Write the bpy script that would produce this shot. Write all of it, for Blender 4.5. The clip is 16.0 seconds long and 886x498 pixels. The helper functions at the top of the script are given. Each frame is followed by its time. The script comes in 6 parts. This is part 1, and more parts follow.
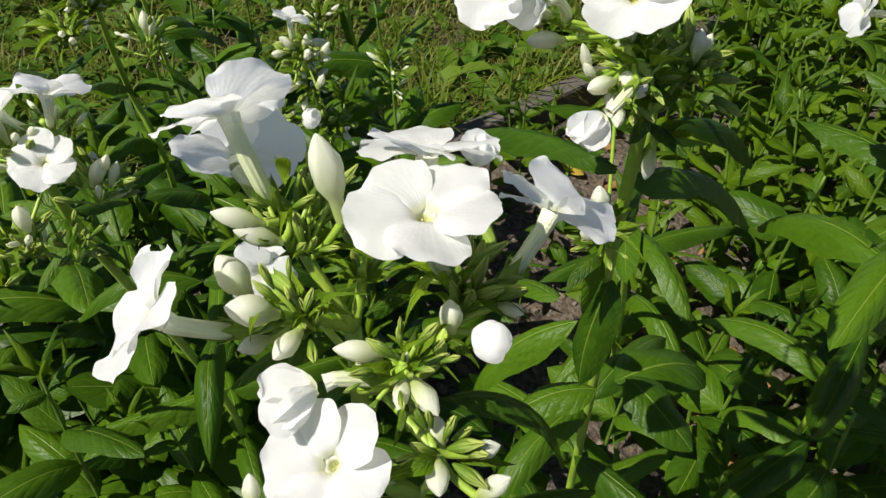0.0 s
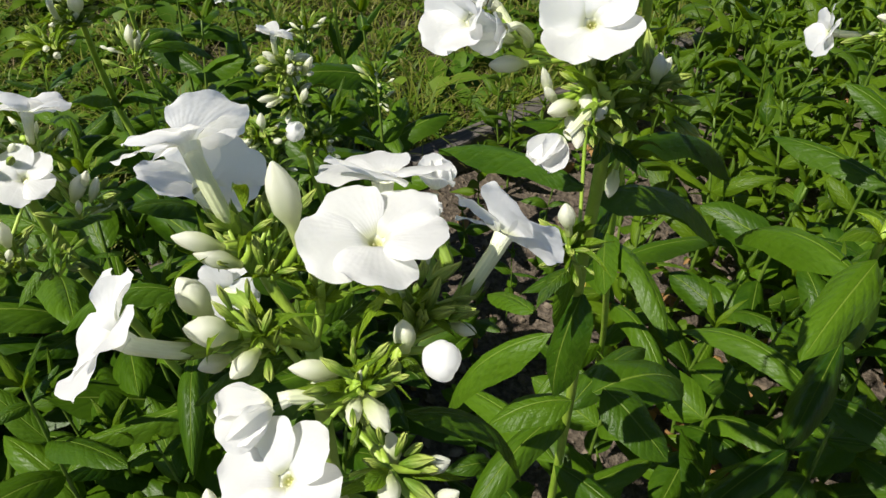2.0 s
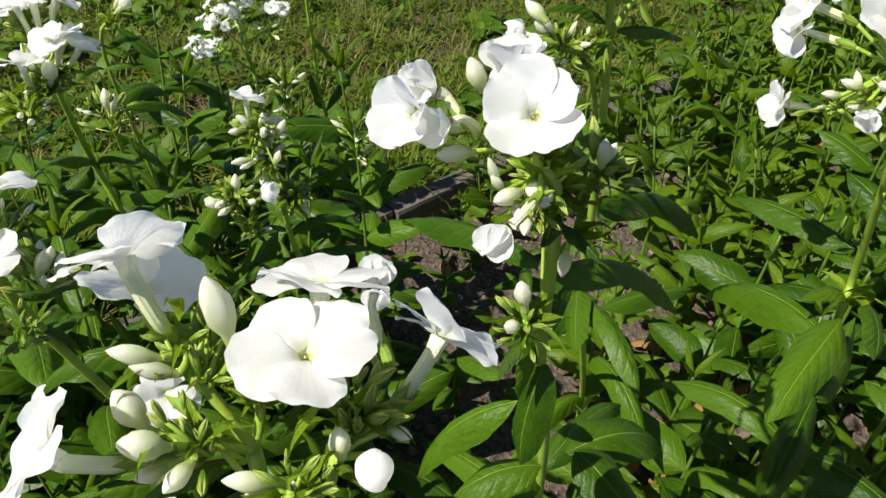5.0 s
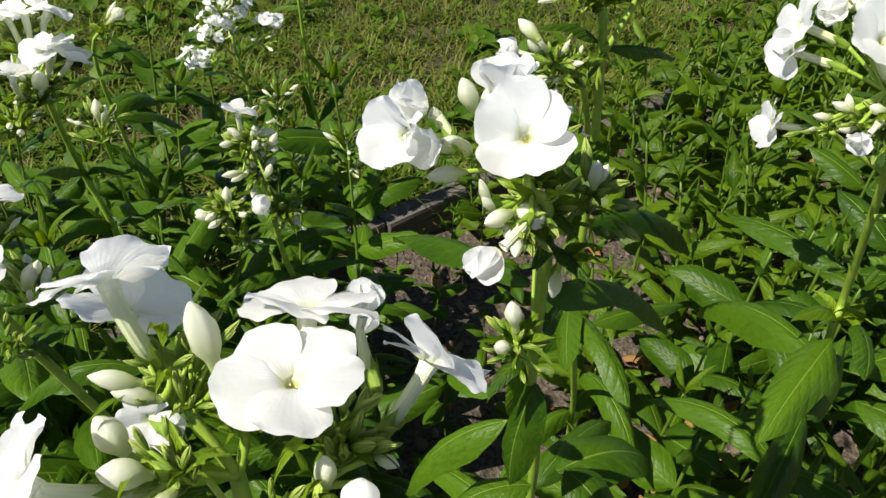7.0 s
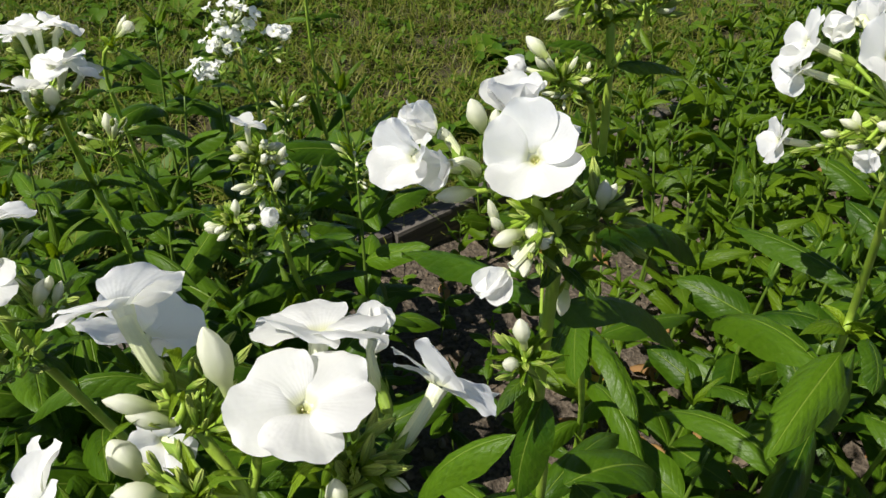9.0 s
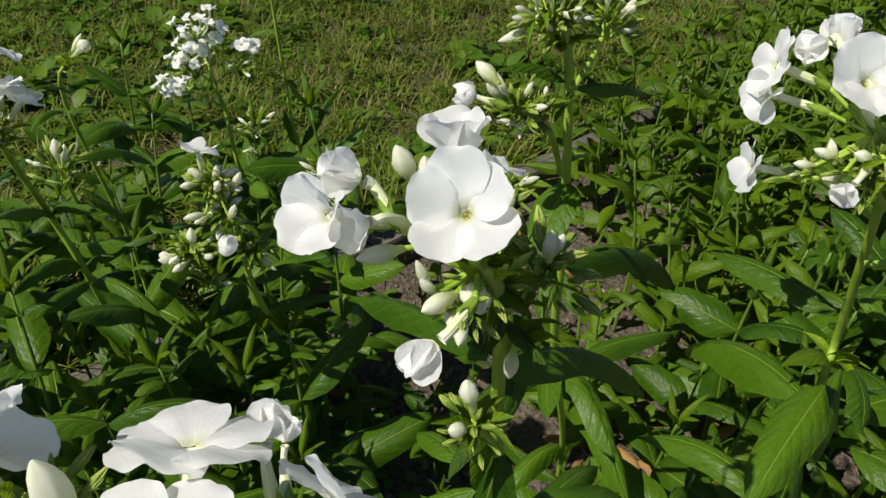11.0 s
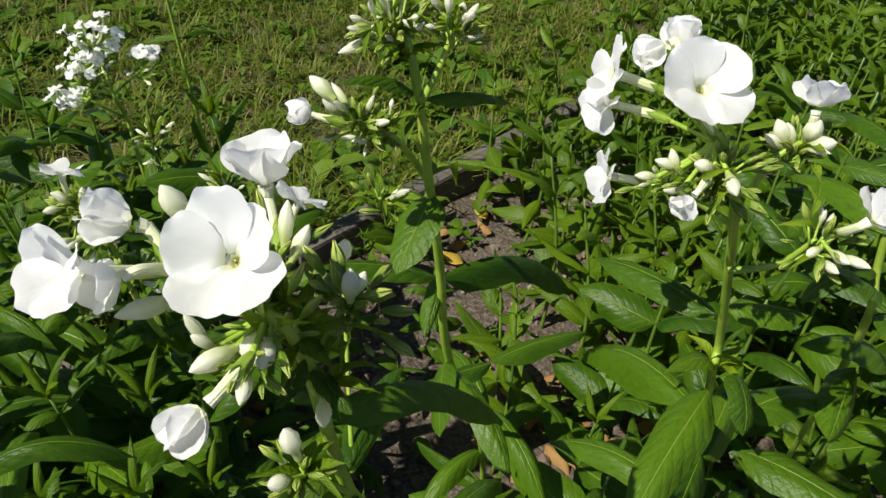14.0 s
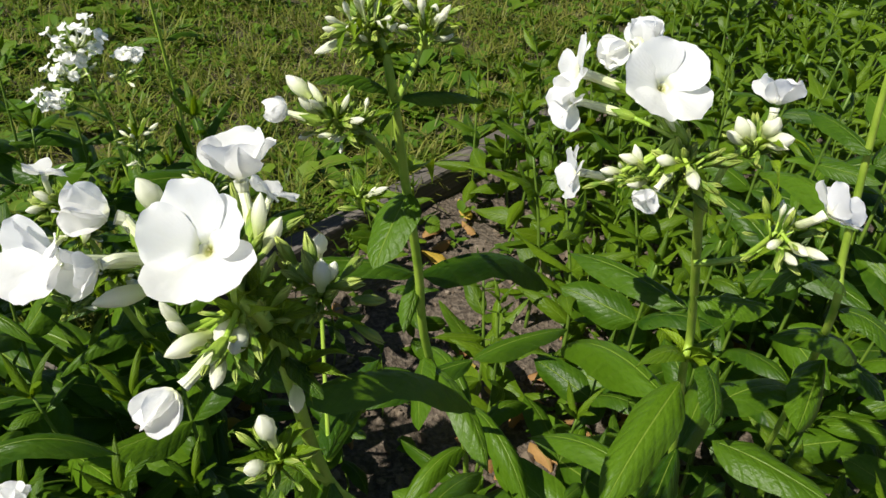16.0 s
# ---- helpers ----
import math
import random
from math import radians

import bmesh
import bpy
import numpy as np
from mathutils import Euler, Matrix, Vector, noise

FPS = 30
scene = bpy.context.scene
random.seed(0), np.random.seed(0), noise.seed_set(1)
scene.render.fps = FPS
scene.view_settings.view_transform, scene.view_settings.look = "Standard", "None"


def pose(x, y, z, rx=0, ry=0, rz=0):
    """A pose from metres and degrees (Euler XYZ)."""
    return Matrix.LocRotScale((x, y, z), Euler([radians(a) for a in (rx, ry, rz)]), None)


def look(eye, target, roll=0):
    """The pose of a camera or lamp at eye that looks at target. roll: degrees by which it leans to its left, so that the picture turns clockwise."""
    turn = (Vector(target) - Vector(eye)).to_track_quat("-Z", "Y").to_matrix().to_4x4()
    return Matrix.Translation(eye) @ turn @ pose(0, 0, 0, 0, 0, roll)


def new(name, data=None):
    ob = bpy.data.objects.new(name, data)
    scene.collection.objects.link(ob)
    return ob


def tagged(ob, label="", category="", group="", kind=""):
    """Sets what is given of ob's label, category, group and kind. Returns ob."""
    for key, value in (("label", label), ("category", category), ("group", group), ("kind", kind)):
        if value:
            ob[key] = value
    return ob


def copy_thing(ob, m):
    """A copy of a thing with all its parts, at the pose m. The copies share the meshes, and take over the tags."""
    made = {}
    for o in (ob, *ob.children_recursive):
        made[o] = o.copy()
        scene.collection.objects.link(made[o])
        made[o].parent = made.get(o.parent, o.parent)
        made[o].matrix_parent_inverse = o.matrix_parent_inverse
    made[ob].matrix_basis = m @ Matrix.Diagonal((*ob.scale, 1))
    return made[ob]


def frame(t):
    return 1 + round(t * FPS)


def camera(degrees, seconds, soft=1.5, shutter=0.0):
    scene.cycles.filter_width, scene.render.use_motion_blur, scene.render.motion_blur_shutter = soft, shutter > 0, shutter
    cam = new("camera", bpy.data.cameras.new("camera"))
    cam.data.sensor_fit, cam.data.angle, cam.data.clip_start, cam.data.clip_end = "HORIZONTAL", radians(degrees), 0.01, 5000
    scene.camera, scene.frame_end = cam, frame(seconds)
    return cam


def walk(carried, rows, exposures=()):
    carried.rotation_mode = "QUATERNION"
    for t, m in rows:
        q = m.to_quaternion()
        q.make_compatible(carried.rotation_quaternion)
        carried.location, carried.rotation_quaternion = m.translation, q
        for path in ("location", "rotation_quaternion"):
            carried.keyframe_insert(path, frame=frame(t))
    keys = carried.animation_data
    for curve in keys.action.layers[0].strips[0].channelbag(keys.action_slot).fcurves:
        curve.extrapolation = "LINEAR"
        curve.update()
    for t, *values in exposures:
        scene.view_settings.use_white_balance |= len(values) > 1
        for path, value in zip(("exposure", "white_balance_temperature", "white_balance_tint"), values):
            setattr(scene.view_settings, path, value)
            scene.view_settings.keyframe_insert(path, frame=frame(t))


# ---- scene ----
cam = camera(59.0, 16.0)
PATH = [
    (0, (0.113, 0.093, 0.886), (-0.029, 1.586, -0.437), 1.4),
    (0.5, (0.115, 0.091, 0.888), (-0.025, 1.587, -0.433), 1.5),
    (1, (0.115, 0.088, 0.889), (-0.021, 1.586, -0.429), 1.7),
    (1.5, (0.117, 0.087, 0.891), (-0.013, 1.591, -0.421), 1.4),
    (2, (0.122, 0.091, 0.893), (-0.004, 1.599, -0.414), 1.8),
    (2.5, (0.124, 0.097, 0.894), (0.001, 1.613, -0.405), 1.9),
    (3, (0.128, 0.101, 0.898), (0.009, 1.625, -0.393), 1.7),
    (3.5, (0.131, 0.099, 0.902), (0.015, 1.63, -0.38), 1.6),
    (4, (0.132, 0.101, 0.906), (0.026, 1.643, -0.362), 1.7),
    (4.2, (0.133, 0.099, 0.906), (0.023, 1.659, -0.34), 1.5),
    (6.3, (0.134, 0.102, 0.911), (0.044, 1.685, -0.307), 2.4),
    (6.5, (0.134, 0.103, 0.909), (0.044, 1.69, -0.304), 2.6),
    (7, (0.134, 0.103, 0.909), (0.045, 1.695, -0.298), 2.6),
    (7.5, (0.135, 0.104, 0.91), (0.045, 1.698, -0.295), 2.5),
    (8, (0.131, 0.099, 0.914), (0.037, 1.694, -0.291), 2.8),
    (8.2, (0.13, 0.099, 0.914), (0.034, 1.696, -0.286), 2.7),
    (10.3, (0.142, 0.125, 0.912), (0.029, 1.729, -0.278), 1.6),
    (10.5, (0.143, 0.129, 0.912), (0.039, 1.732, -0.279), 1.5),
    (11, (0.15, 0.14, 0.911), (0.063, 1.748, -0.275), 1.4),
    (11.5, (0.159, 0.147, 0.91), (0.091, 1.757, -0.276), 1.5),
    (12, (0.166, 0.149, 0.911), (0.118, 1.761, -0.273), 1.1),
    (12.5, (0.177, 0.156, 0.909), (0.152, 1.77, -0.272), 1.1),
    (13, (0.185, 0.163, 0.909), (0.183, 1.775, -0.275), 1.0),
    (13.5, (0.193, 0.168, 0.908), (0.211, 1.776, -0.282), 1.1),
    (14, (0.195, 0.166, 0.91), (0.234, 1.769, -0.285), 1.4),
    (14.5, (0.196, 0.167, 0.911), (0.247, 1.766, -0.288), 1.6),
    (15, (0.196, 0.165, 0.911), (0.258, 1.767, -0.285), 2.1),
    (15.5, (0.198, 0.163, 0.912), (0.265, 1.767, -0.281), 2.1),
    (16, (0.201, 0.156, 0.913), (0.271, 1.762, -0.276), 1.8),
]
walk(cam, [(t, look(eye, target, roll)) for t, eye, target, roll in PATH],
     [(0, 0.60), (2, 0.64), (4, 0.80), (6.5, 0.79), (8, 0.71), (10.3, 0.48), (11.5, 0.39), (12.5, 0.37), (13.5, 0.56), (15, 0.72), (16, 0.76)])

# ---------- light ----------
SUN_DIR = Vector((-0.51, -0.36, 0.80)).normalized()
world = bpy.data.worlds.new("sky")
scene.world = world
world.use_nodes = True
_wn = world.node_tree.nodes
_sky = _wn.new("ShaderNodeTexSky")
_sky.sky_type = "NISHITA"
_sky.sun_disc = False
_sky.altitude, _sky.air_density, _sky.dust_density = 300.0, 0.4, 0.3
_sky.sun_elevation = math.asin(SUN_DIR.z)
_sky.sun_rotation = math.atan2(SUN_DIR.x, SUN_DIR.y)
_wn["Background"].inputs["Strength"].default_value = 0.085
world.node_tree.links.new(_sky.outputs[0], _wn["Background"].inputs["Color"])
_sd = bpy.data.lights.new("sun", "SUN")
_sd.energy, _sd.angle, _sd.color = 4.7, radians(0.53), (1.0, 0.95, 0.87)
sun = new("sun", _sd)
sun.matrix_world = look(SUN_DIR * 6 + Vector((0, 1, 0)), (0, 1, 0))


# ---------- materials ----------
class Nodes:
    """Short hand for a node material."""

    def __init__(self, name, rough=0.6):
        self.mat = bpy.data.materials.new(name)
        self.mat.use_nodes = True
        self.t = self.mat.node_tree
        self.out = self.t.nodes["Material Output"]
        self.bsdf = self.t.nodes["Principled BSDF"]
        self.bsdf.inputs["Roughness"].default_value = rough

    def n(self, kind, **values):
        node = self.t.nodes.new(kind)
        for key, value in values.items():
            node.inputs[key.replace("_", " ")].default_value = value
        return node

    def link(self, a, b):
        self.t.links.new(a, b)

    def math(self, op, a, b=None, clamp=False):
        node = self.t.nodes.new("ShaderNodeMath")
        node.operation, node.use_clamp = op, clamp
        for i, v in enumerate((a, b)):
            if v is None:
                continue
            if isinstance(v, (int, float)):
                node.inputs[i].default_value = v
            else:
                self.link(v, node.inputs[i])
        return node.outputs[0]

    def mix(self, fac, a, b, blend="MIX"):
        node = self.t.nodes.new("ShaderNodeMix")
        node.data_type, node.blend_type = "RGBA", blend
        for i, v in ((0, fac), (6, a), (7, b)):
            if isinstance(v, (int, float)):
                node.inputs[i].default_value = v
            elif isinstance(v, tuple):
                node.inputs[i].default_value = (*v, 1)
            else:
                self.link(v, node.inputs[i])
        return node.outputs[2]

    def noise(self, scale, detail=3.0, coord="Object", own=False):
        """own: shifted from object to object."""
        tc = self.n("ShaderNodeTexCoord")
        node = self.n("ShaderNodeTexNoise", Scale=scale, Detail=detail)
        if own:
            add = self.t.nodes.new("ShaderNodeVectorMath")
            add.operation = "ADD"
            self.link(tc.outputs[coord], add.inputs[0])
            self.link(self.math("MULTIPLY", self.n("ShaderNodeObjectInfo").outputs["Random"], 37.0), add.inputs[1])
            self.link(add.outputs[0], node.inputs["Vector"])
        else:
            self.link(tc.outputs[coord], node.inputs["Vector"])
        return node.outputs[0]

    def ramp(self, fac, lo, hi):
        node = self.t.nodes.new("ShaderNodeMapRange")
        node.inputs[1].default_value, node.inputs[2].default_value = lo, hi
        self.link(fac, node.inputs[0])
        return node.outputs[0]

    def bump(self, height, strength, distance):
        node = self.n("ShaderNodeBump", Strength=strength, Distance=distance)
        self.link(height, node.inputs["Height"])
        self.link(node.outputs[0], self.bsdf.inputs["Normal"])
        return node.outputs[0]

    def thin(self, colour, amount, normal=None):
        """Lets light shine through the sheet."""
        tr = self.n("ShaderNodeBsdfTranslucent")
        if isinstance(colour, tuple):
            tr.inputs["Color"].default_value = (*colour, 1)
        else:
            self.link(colour, tr.inputs["Color"])
        if normal is not None:
            self.link(normal, tr.inputs["Normal"])
        ms = self.n("ShaderNodeMixShader", Fac=amount)
        self.link(self.bsdf.outputs[0], ms.inputs[1])
        self.link(tr.outputs[0], ms.inputs[2])
        self.link(ms.outputs[0], self.out.inputs["Surface"])


def leaf_material(name, dark, light, glow, through_amount, rough):
    k = Nodes(name, rough)
    uv = k.n("ShaderNodeTexCoord").outputs["UV"]
    sep = k.n("ShaderNodeSeparateXYZ")
    k.link(uv, sep.inputs[0])
    across = k.math("ABSOLUTE", k.math("SUBTRACT", sep.outputs[0], 0.5))
    info = k.n("ShaderNodeObjectInfo").outputs["Random"]
    base = k.mix(info, dark, light)
    base = k.mix(k.math("MULTIPLY", k.ramp(k.noise(3.0, 4, own=True), 0.35, 0.65), 0.40), base, light)
    base = k.mix(k.math("MULTIPLY", k.ramp(k.noise(22.0, 4, own=True), 0.45, 0.75), 0.35), base, dark)
    rib = k.math("SUBTRACT", 1.0, k.ramp(across, 0.006, 0.026), True)
    wander = k.math("MULTIPLY", k.noise(4.0, 2, own=True), 5.0)
    side = k.math("SINE", k.math("SUBTRACT", k.math("ADD", k.math("MULTIPLY", sep.outputs[1], 50.0), wander), k.math("MULTIPLY", across, 26.0)))
    vein = k.ramp(side, 0.80, 1.0)
    base = k.mix(k.math("MULTIPLY", rib, 0.55), base, (0.20, 0.28, 0.04))
    base = k.mix(k.math("MULTIPLY", vein, 0.07), base, (0.14, 0.22, 0.03))
    k.link(base, k.bsdf.inputs["Base Color"])
    k.bsdf.inputs["Specular IOR Level"].default_value = 0.17
    puff = k.math("MULTIPLY", k.math("POWER", k.ramp(side, -1.0, 1.0), 3.0), -0.20)
    h = k.math("ADD", puff, k.math("ADD", k.math("MULTIPLY", k.noise(60.0, 3, own=True), 0.10), k.math("MULTIPLY", k.noise(13.0, 3, own=True), 0.7)))
    h = k.math("SUBTRACT", h, k.math("MULTIPLY", rib, 0.45))
    nrm = k.bump(h, 0.55, 0.0022)
    k.thin(k.mix(k.math("MULTIPLY", vein, 0.5), glow, tuple(c * 0.6 for c in glow)), through_amount, nrm)
    return k.mat


LEAF = leaf_material("phlox_leaf", (0.012, 0.040, 0.002), (0.064, 0.129, 0.005), (0.21, 0.40, 0.006), 0.18, 0.40)
LEAF_YOUNG = leaf_material("young_leaf", (0.014, 0.045, 0.002), (0.089, 0.151, 0.005), (0.30, 0.46, 0.007), 0.22, 0.42)
LEAF_BRACT = leaf_material("bract", (0.055, 0.120, 0.004), (0.150, 0.230, 0.008), (0.34, 0.48, 0.01), 0.20, 0.42)
LEAF_DRY = leaf_material("dry_leaf", (0.20, 0.10, 0.04), (0.34, 0.20, 0.07), (0.40, 0.22, 0.06), 0.2, 0.7)
LEAF_YELLOW = leaf_material("yellowing_leaf", (0.34, 0.30, 0.05), (0.42, 0.28, 0.04), (0.6, 0.45, 0.06), 0.3, 0.55)


def petal_material():
    k = Nodes("white_petal", 0.55)
    uv = k.n("ShaderNodeTexCoord").outputs["UV"]
    sep = k.n("ShaderNodeSeparateXYZ")
    k.link(uv, sep.inputs[0])
    claw = k.math("SUBTRACT", 1.0, k.ramp(sep.outputs[1], 0.0, 0.13), True)
    col = k.mix(claw, (0.90, 0.905, 0.895), (0.66, 0.68, 0.34))
    k.link(col, k.bsdf.inputs["Base Color"])
    k.bsdf.inputs["Specular IOR Level"].default_value = 0.22
    fan = k.math("DIVIDE", k.math("SUBTRACT", sep.outputs[0], 0.5), k.math("ADD", sep.outputs[1], 0.35))
    rays = k.math("SINE", k.math("ADD", k.math("MULTIPLY", fan, 70.0), k.math("MULTIPLY", k.noise(3.0, 2, own=True), 5.0)))
    h = k.math("ADD", k.math("MULTIPLY", rays, 0.035), k.math("ADD", k.math("MULTIPLY", k.noise(14.0, 3, own=True), 0.12), k.math("MULTIPLY", k.noise(3.5, 2, own=True), 1.2)))
    nrm = k.bump(h, 0.22, 0.0012)
    k.thin((0.98, 0.975, 0.925), 0.58, nrm)
    return k.mat


def gradient_material(name, low, high, a, b, rough=0.5, glow=None, ribs=0.0, stripes=0.0, amount=0.22):
    """A colour that changes along the piece, from its base to its tip."""
    k = Nodes(name, rough)
    uv = k.n("ShaderNodeTexCoord").outputs["UV"]
    sep = k.n("ShaderNodeSeparateXYZ")
    k.link(uv, sep.inputs[0])
    f = k.ramp(k.math("ADD", sep.outputs[1], k.math("MULTIPLY", k.math("SUBTRACT", k.noise(300.0, 2), 0.5), 0.25)), a, b)
    info = k.n("ShaderNodeObjectInfo").outputs["Random"]
    col = k.mix(f, low, high)
    col = k.mix(k.math("MULTIPLY", info, 0.10), col, tuple(c * 0.8 for c in low))
    k.link(col, k.bsdf.inputs["Base Color"])
    h = k.noise(500.0, 2)
    if stripes:
        dark = k.math("MULTIPLY", k.ramp(k.math("SINE", k.math("MULTIPLY", sep.outputs[0], ribs * 0.5)), 0.3, 0.9), stripes)
        k.link(k.mix(dark, col, tuple(c * 0.5 for c in low)), k.bsdf.inputs["Base Color"])
    if ribs:
        h = k.math("ADD", k.math("MULTIPLY", k.math("SINE", k.math("MULTIPLY", sep.outputs[0], ribs)), 0.7), h)
    nrm = k.bump(h, 0.35, 0.0004)
    if glow:
        k.thin(glow, amount, nrm)
    return k.mat


PETAL = petal_material()
TUBE = gradient_material("corolla_tube", (0.58, 0.65, 0.28), (0.84, 0.86, 0.66), 0.0, 0.7, 0.5, (0.8, 0.82, 0.58), 60.0)
THROAT = gradient_material("throat", (0.56, 0.58, 0.22), (0.84, 0.85, 0.76), -0.20, -0.10, 0.5, (0.7, 0.74, 0.45))
BUD = gradient_material("bud", (0.44, 0.54, 0.13), (0.86, 0.87, 0.72), 0.14, 0.74, 0.48, (0.90, 0.90, 0.72), 31.4, 0.12, 0.42)
BUD_GREEN = gradient_material("green_bud", (0.12, 0.22, 0.012), (0.46, 0.53, 0.11), 0.34, 1.0, 0.5, (0.46, 0.56, 0.10), 62.8, 0.48)
CALYX = gradient_material("calyx", (0.25, 0.37, 0.035), (0.14, 0.26, 0.015), 0.2, 1.0, 0.5, (0.35, 0.46, 0.08), 62.0, 0.35)
ANTHER = gradient_material("anther", (0.72, 0.68, 0.40), (0.78, 0.74, 0.48), 0.0, 1.0, 0.7)


def stem_material(name, dark, light):
    k = Nodes(name, 0.5)
    col = k.mix(k.ramp(k.noise(60.0, 3), 0.35, 0.7), dark, light)
    k.link(col, k.bsdf.inputs["Base Color"])
    k.bump(k.noise(700.0, 2), 0.3, 0.0005)
    return k.mat


def soil_material(name="soil", dark=(0.036, 0.026, 0.016), mid=(0.076, 0.057, 0.038), pale=(0.135, 0.108, 0.078)):
    k = Nodes(name, 0.95)
    a = k.noise(9.0, 6)
    b = k.noise(120.0, 5)
    col = k.mix(k.ramp(a, 0.35, 0.65), dark, mid)
    col = k.mix(k.ramp(b, 0.42, 0.70), col, pale)
    k.link(col, k.bsdf.inputs["Base Color"])
    k.bump(k.math("ADD", k.noise(60.0, 8), k.math("MULTIPLY", b, 0.5)), 0.9, 0.012)
    return k.mat


def wood_material():
    k = Nodes("weathered_wood", 0.85)
    tc = k.n("ShaderNodeTexCoord")
    mp = k.n("ShaderNodeMapping")
    mp.inputs["Scale"].default_value = (3.0, 60.0, 60.0)
    k.link(tc.outputs["Object"], mp.inputs[0])
    nz = k.n("ShaderNodeTexNoise", Scale=2.5, Detail=6.0)
    k.link(mp.outputs[0], nz.inputs["Vector"])
    grain = nz.outputs[0]
    col = k.mix(k.ramp(grain, 0.3, 0.7), (0.045, 0.038, 0.030), (0.125, 0.110, 0.092))
    col = k.mix(k.math("MULTIPLY", k.ramp(k.noise(14.0, 4), 0.5, 0.75), 0.6), col, (0.05, 0.05, 0.035))
    k.link(col, k.bsdf.inputs["Base Color"])
    k.bump(grain, 0.6, 0.003)
    return k.mat


def island_material(name, colours, rough, glow, amount):
    """Many small pieces in one sheet, each with a tone of its own."""
    k = Nodes(name, rough)
    rnd = k.n("ShaderNodeNewGeometry").outputs["Random Per Island"]
    node = k.t.nodes.new("ShaderNodeValToRGB")
    k.link(rnd, node.inputs[0])
    el = node.color_ramp.elements
    while len(el) < len(colours):
        el.new(0.5)
    for i, c in enumerate(colours):
        el[i].position = i / (len(colours) - 1)
        el[i].color = (*c, 1)
    patch = k.mix(k.math("MULTIPLY", k.ramp(k.noise(5.0, 4), 0.42, 0.66), 0.6), node.outputs[0], colours[-2])
    k.link(patch, k.bsdf.inputs["Base Color"])
    k.bsdf.inputs["Specular IOR Level"].default_value = 0.18
    k.thin(glow, amount)
    return k.mat


STEM = stem_material("stem", (0.18, 0.30, 0.02), (0.31, 0.42, 0.05))
STEM_DARK = stem_material("shoot_stem", (0.07, 0.13, 0.012), (0.12, 0.19, 0.02))
SOIL = soil_material()
THATCH = soil_material("thatch", (0.026, 0.028, 0.006), (0.050, 0.045, 0.014), (0.080, 0.064, 0.026))
WOOD = wood_material()
GRASS = island_material("grass", [(0.040, 0.076, 0.004), (0.072, 0.116, 0.006), (0.115, 0.150, 0.012), (0.16, 0.155, 0.035), (0.075, 0.090, 0.008)], 0.5, (0.24, 0.40, 0.025), 0.22)
WEED = island_material("weed", [(0.030, 0.076, 0.004), (0.056, 0.112, 0.006), (0.092, 0.145, 0.010)], 0.5, (0.20, 0.40, 0.02), 0.18)
STRAW = island_material("straw", [(0.17, 0.13, 0.06), (0.26, 0.21, 0.11), (0.12, 0.085, 0.04)], 0.8, (0.4, 0.32, 0.16), 0.15)
CLOD = island_material("clod", [(0.085, 0.062, 0.042), (0.14, 0.11, 0.078), (0.20, 0.165, 0.125)], 0.95, (0.2, 0.15, 0.1), 0.0)


# ---------- mesh helpers ----------
def mesh_of(name, verts, faces, material, uvs=None, smooth=True):
    me = bpy.data.meshes.new(name)
    me.from_pydata([tuple(v) for v in verts], [], faces)
    me.materials.append(material)
    if uvs is not None:
        layer = me.uv_layers.new(name="UVMap")
        idx = np.empty(len(me.loops), dtype=np.int32)
        me.loops.foreach_get("vertex_index", idx)
        layer.data.foreach_set("uv", np.asarray(uvs, dtype=np.float32)[idx].ravel())
    if smooth:
        me.polygons.foreach_set("use_smooth", [True] * len(me.polygons))
    me.update()
    return me


def grid_faces(rows, cols, wrap=False):
    out = []
    span = cols if wrap else cols - 1
    for i in range(rows - 1):
        for j in range(span):
            b = (j + 1) % cols
            out.append((i * cols + j, i * cols + b, (i + 1) * cols + b, (i + 1) * cols + j))
    return out


def sweep(name, points, radii, material, sides=8, lid=True):
    """A tube along a smooth line through the points."""
    pts = [Vector(p) for p in points]
    fine, rad = [], []
    steps = 5 if len(pts) > 2 else 2
    for i in range(len(pts) - 1):
        p0, p1, p2, p3 = pts[max(i - 1, 0)], pts[i], pts[i + 1], pts[min(i + 2, len(pts) - 1)]
        for s in range(steps):
            u = s / steps
            fine.append(0.5 * ((2 * p1) + (p2 - p0) * u + (2 * p0 - 5 * p1 + 4 * p2 - p3) * u * u + (3 * p1 - p0 - 3 * p2 + p3) * u ** 3))
            rad.append(radii[i] * (1 - u) + radii[i + 1] * u)
    fine.append(pts[-1])
    rad.append(radii[-1])
    verts, uvs = [], []
    side = None
    for i, p in enumerate(fine):
        d = (fine[min(i + 1, len(fine) - 1)] - fine[max(i - 1, 0)]).normalized()
        if side is None:
            side = d.orthogonal().normalized()
        side = (side - d * side.dot(d)).normalized()
        other = d.cross(side)
        for j in range(sides):
            a = 2 * math.pi * j / sides
            verts.append(p + (side * math.cos(a) + other * math.sin(a)) * rad[i])
            uvs.append((j / sides, i / (len(fine) - 1)))
    faces = grid_faces(len(fine), sides, True)
    faces.append(tuple(range(sides))[::-1])
    if lid:
        faces.append(tuple((len(fine) - 1) * sides + j for j in range(sides)))
    return mesh_of(name, verts, faces, material, uvs)


def child(name, me, parent, m, label=""):
    """A part under a thing, or under a part, at a pose in its parent's space."""
    ob = new(name, me)
    ob.parent = parent
    ob.matrix_local = m
    if label:
        tagged(ob, label)
    return ob


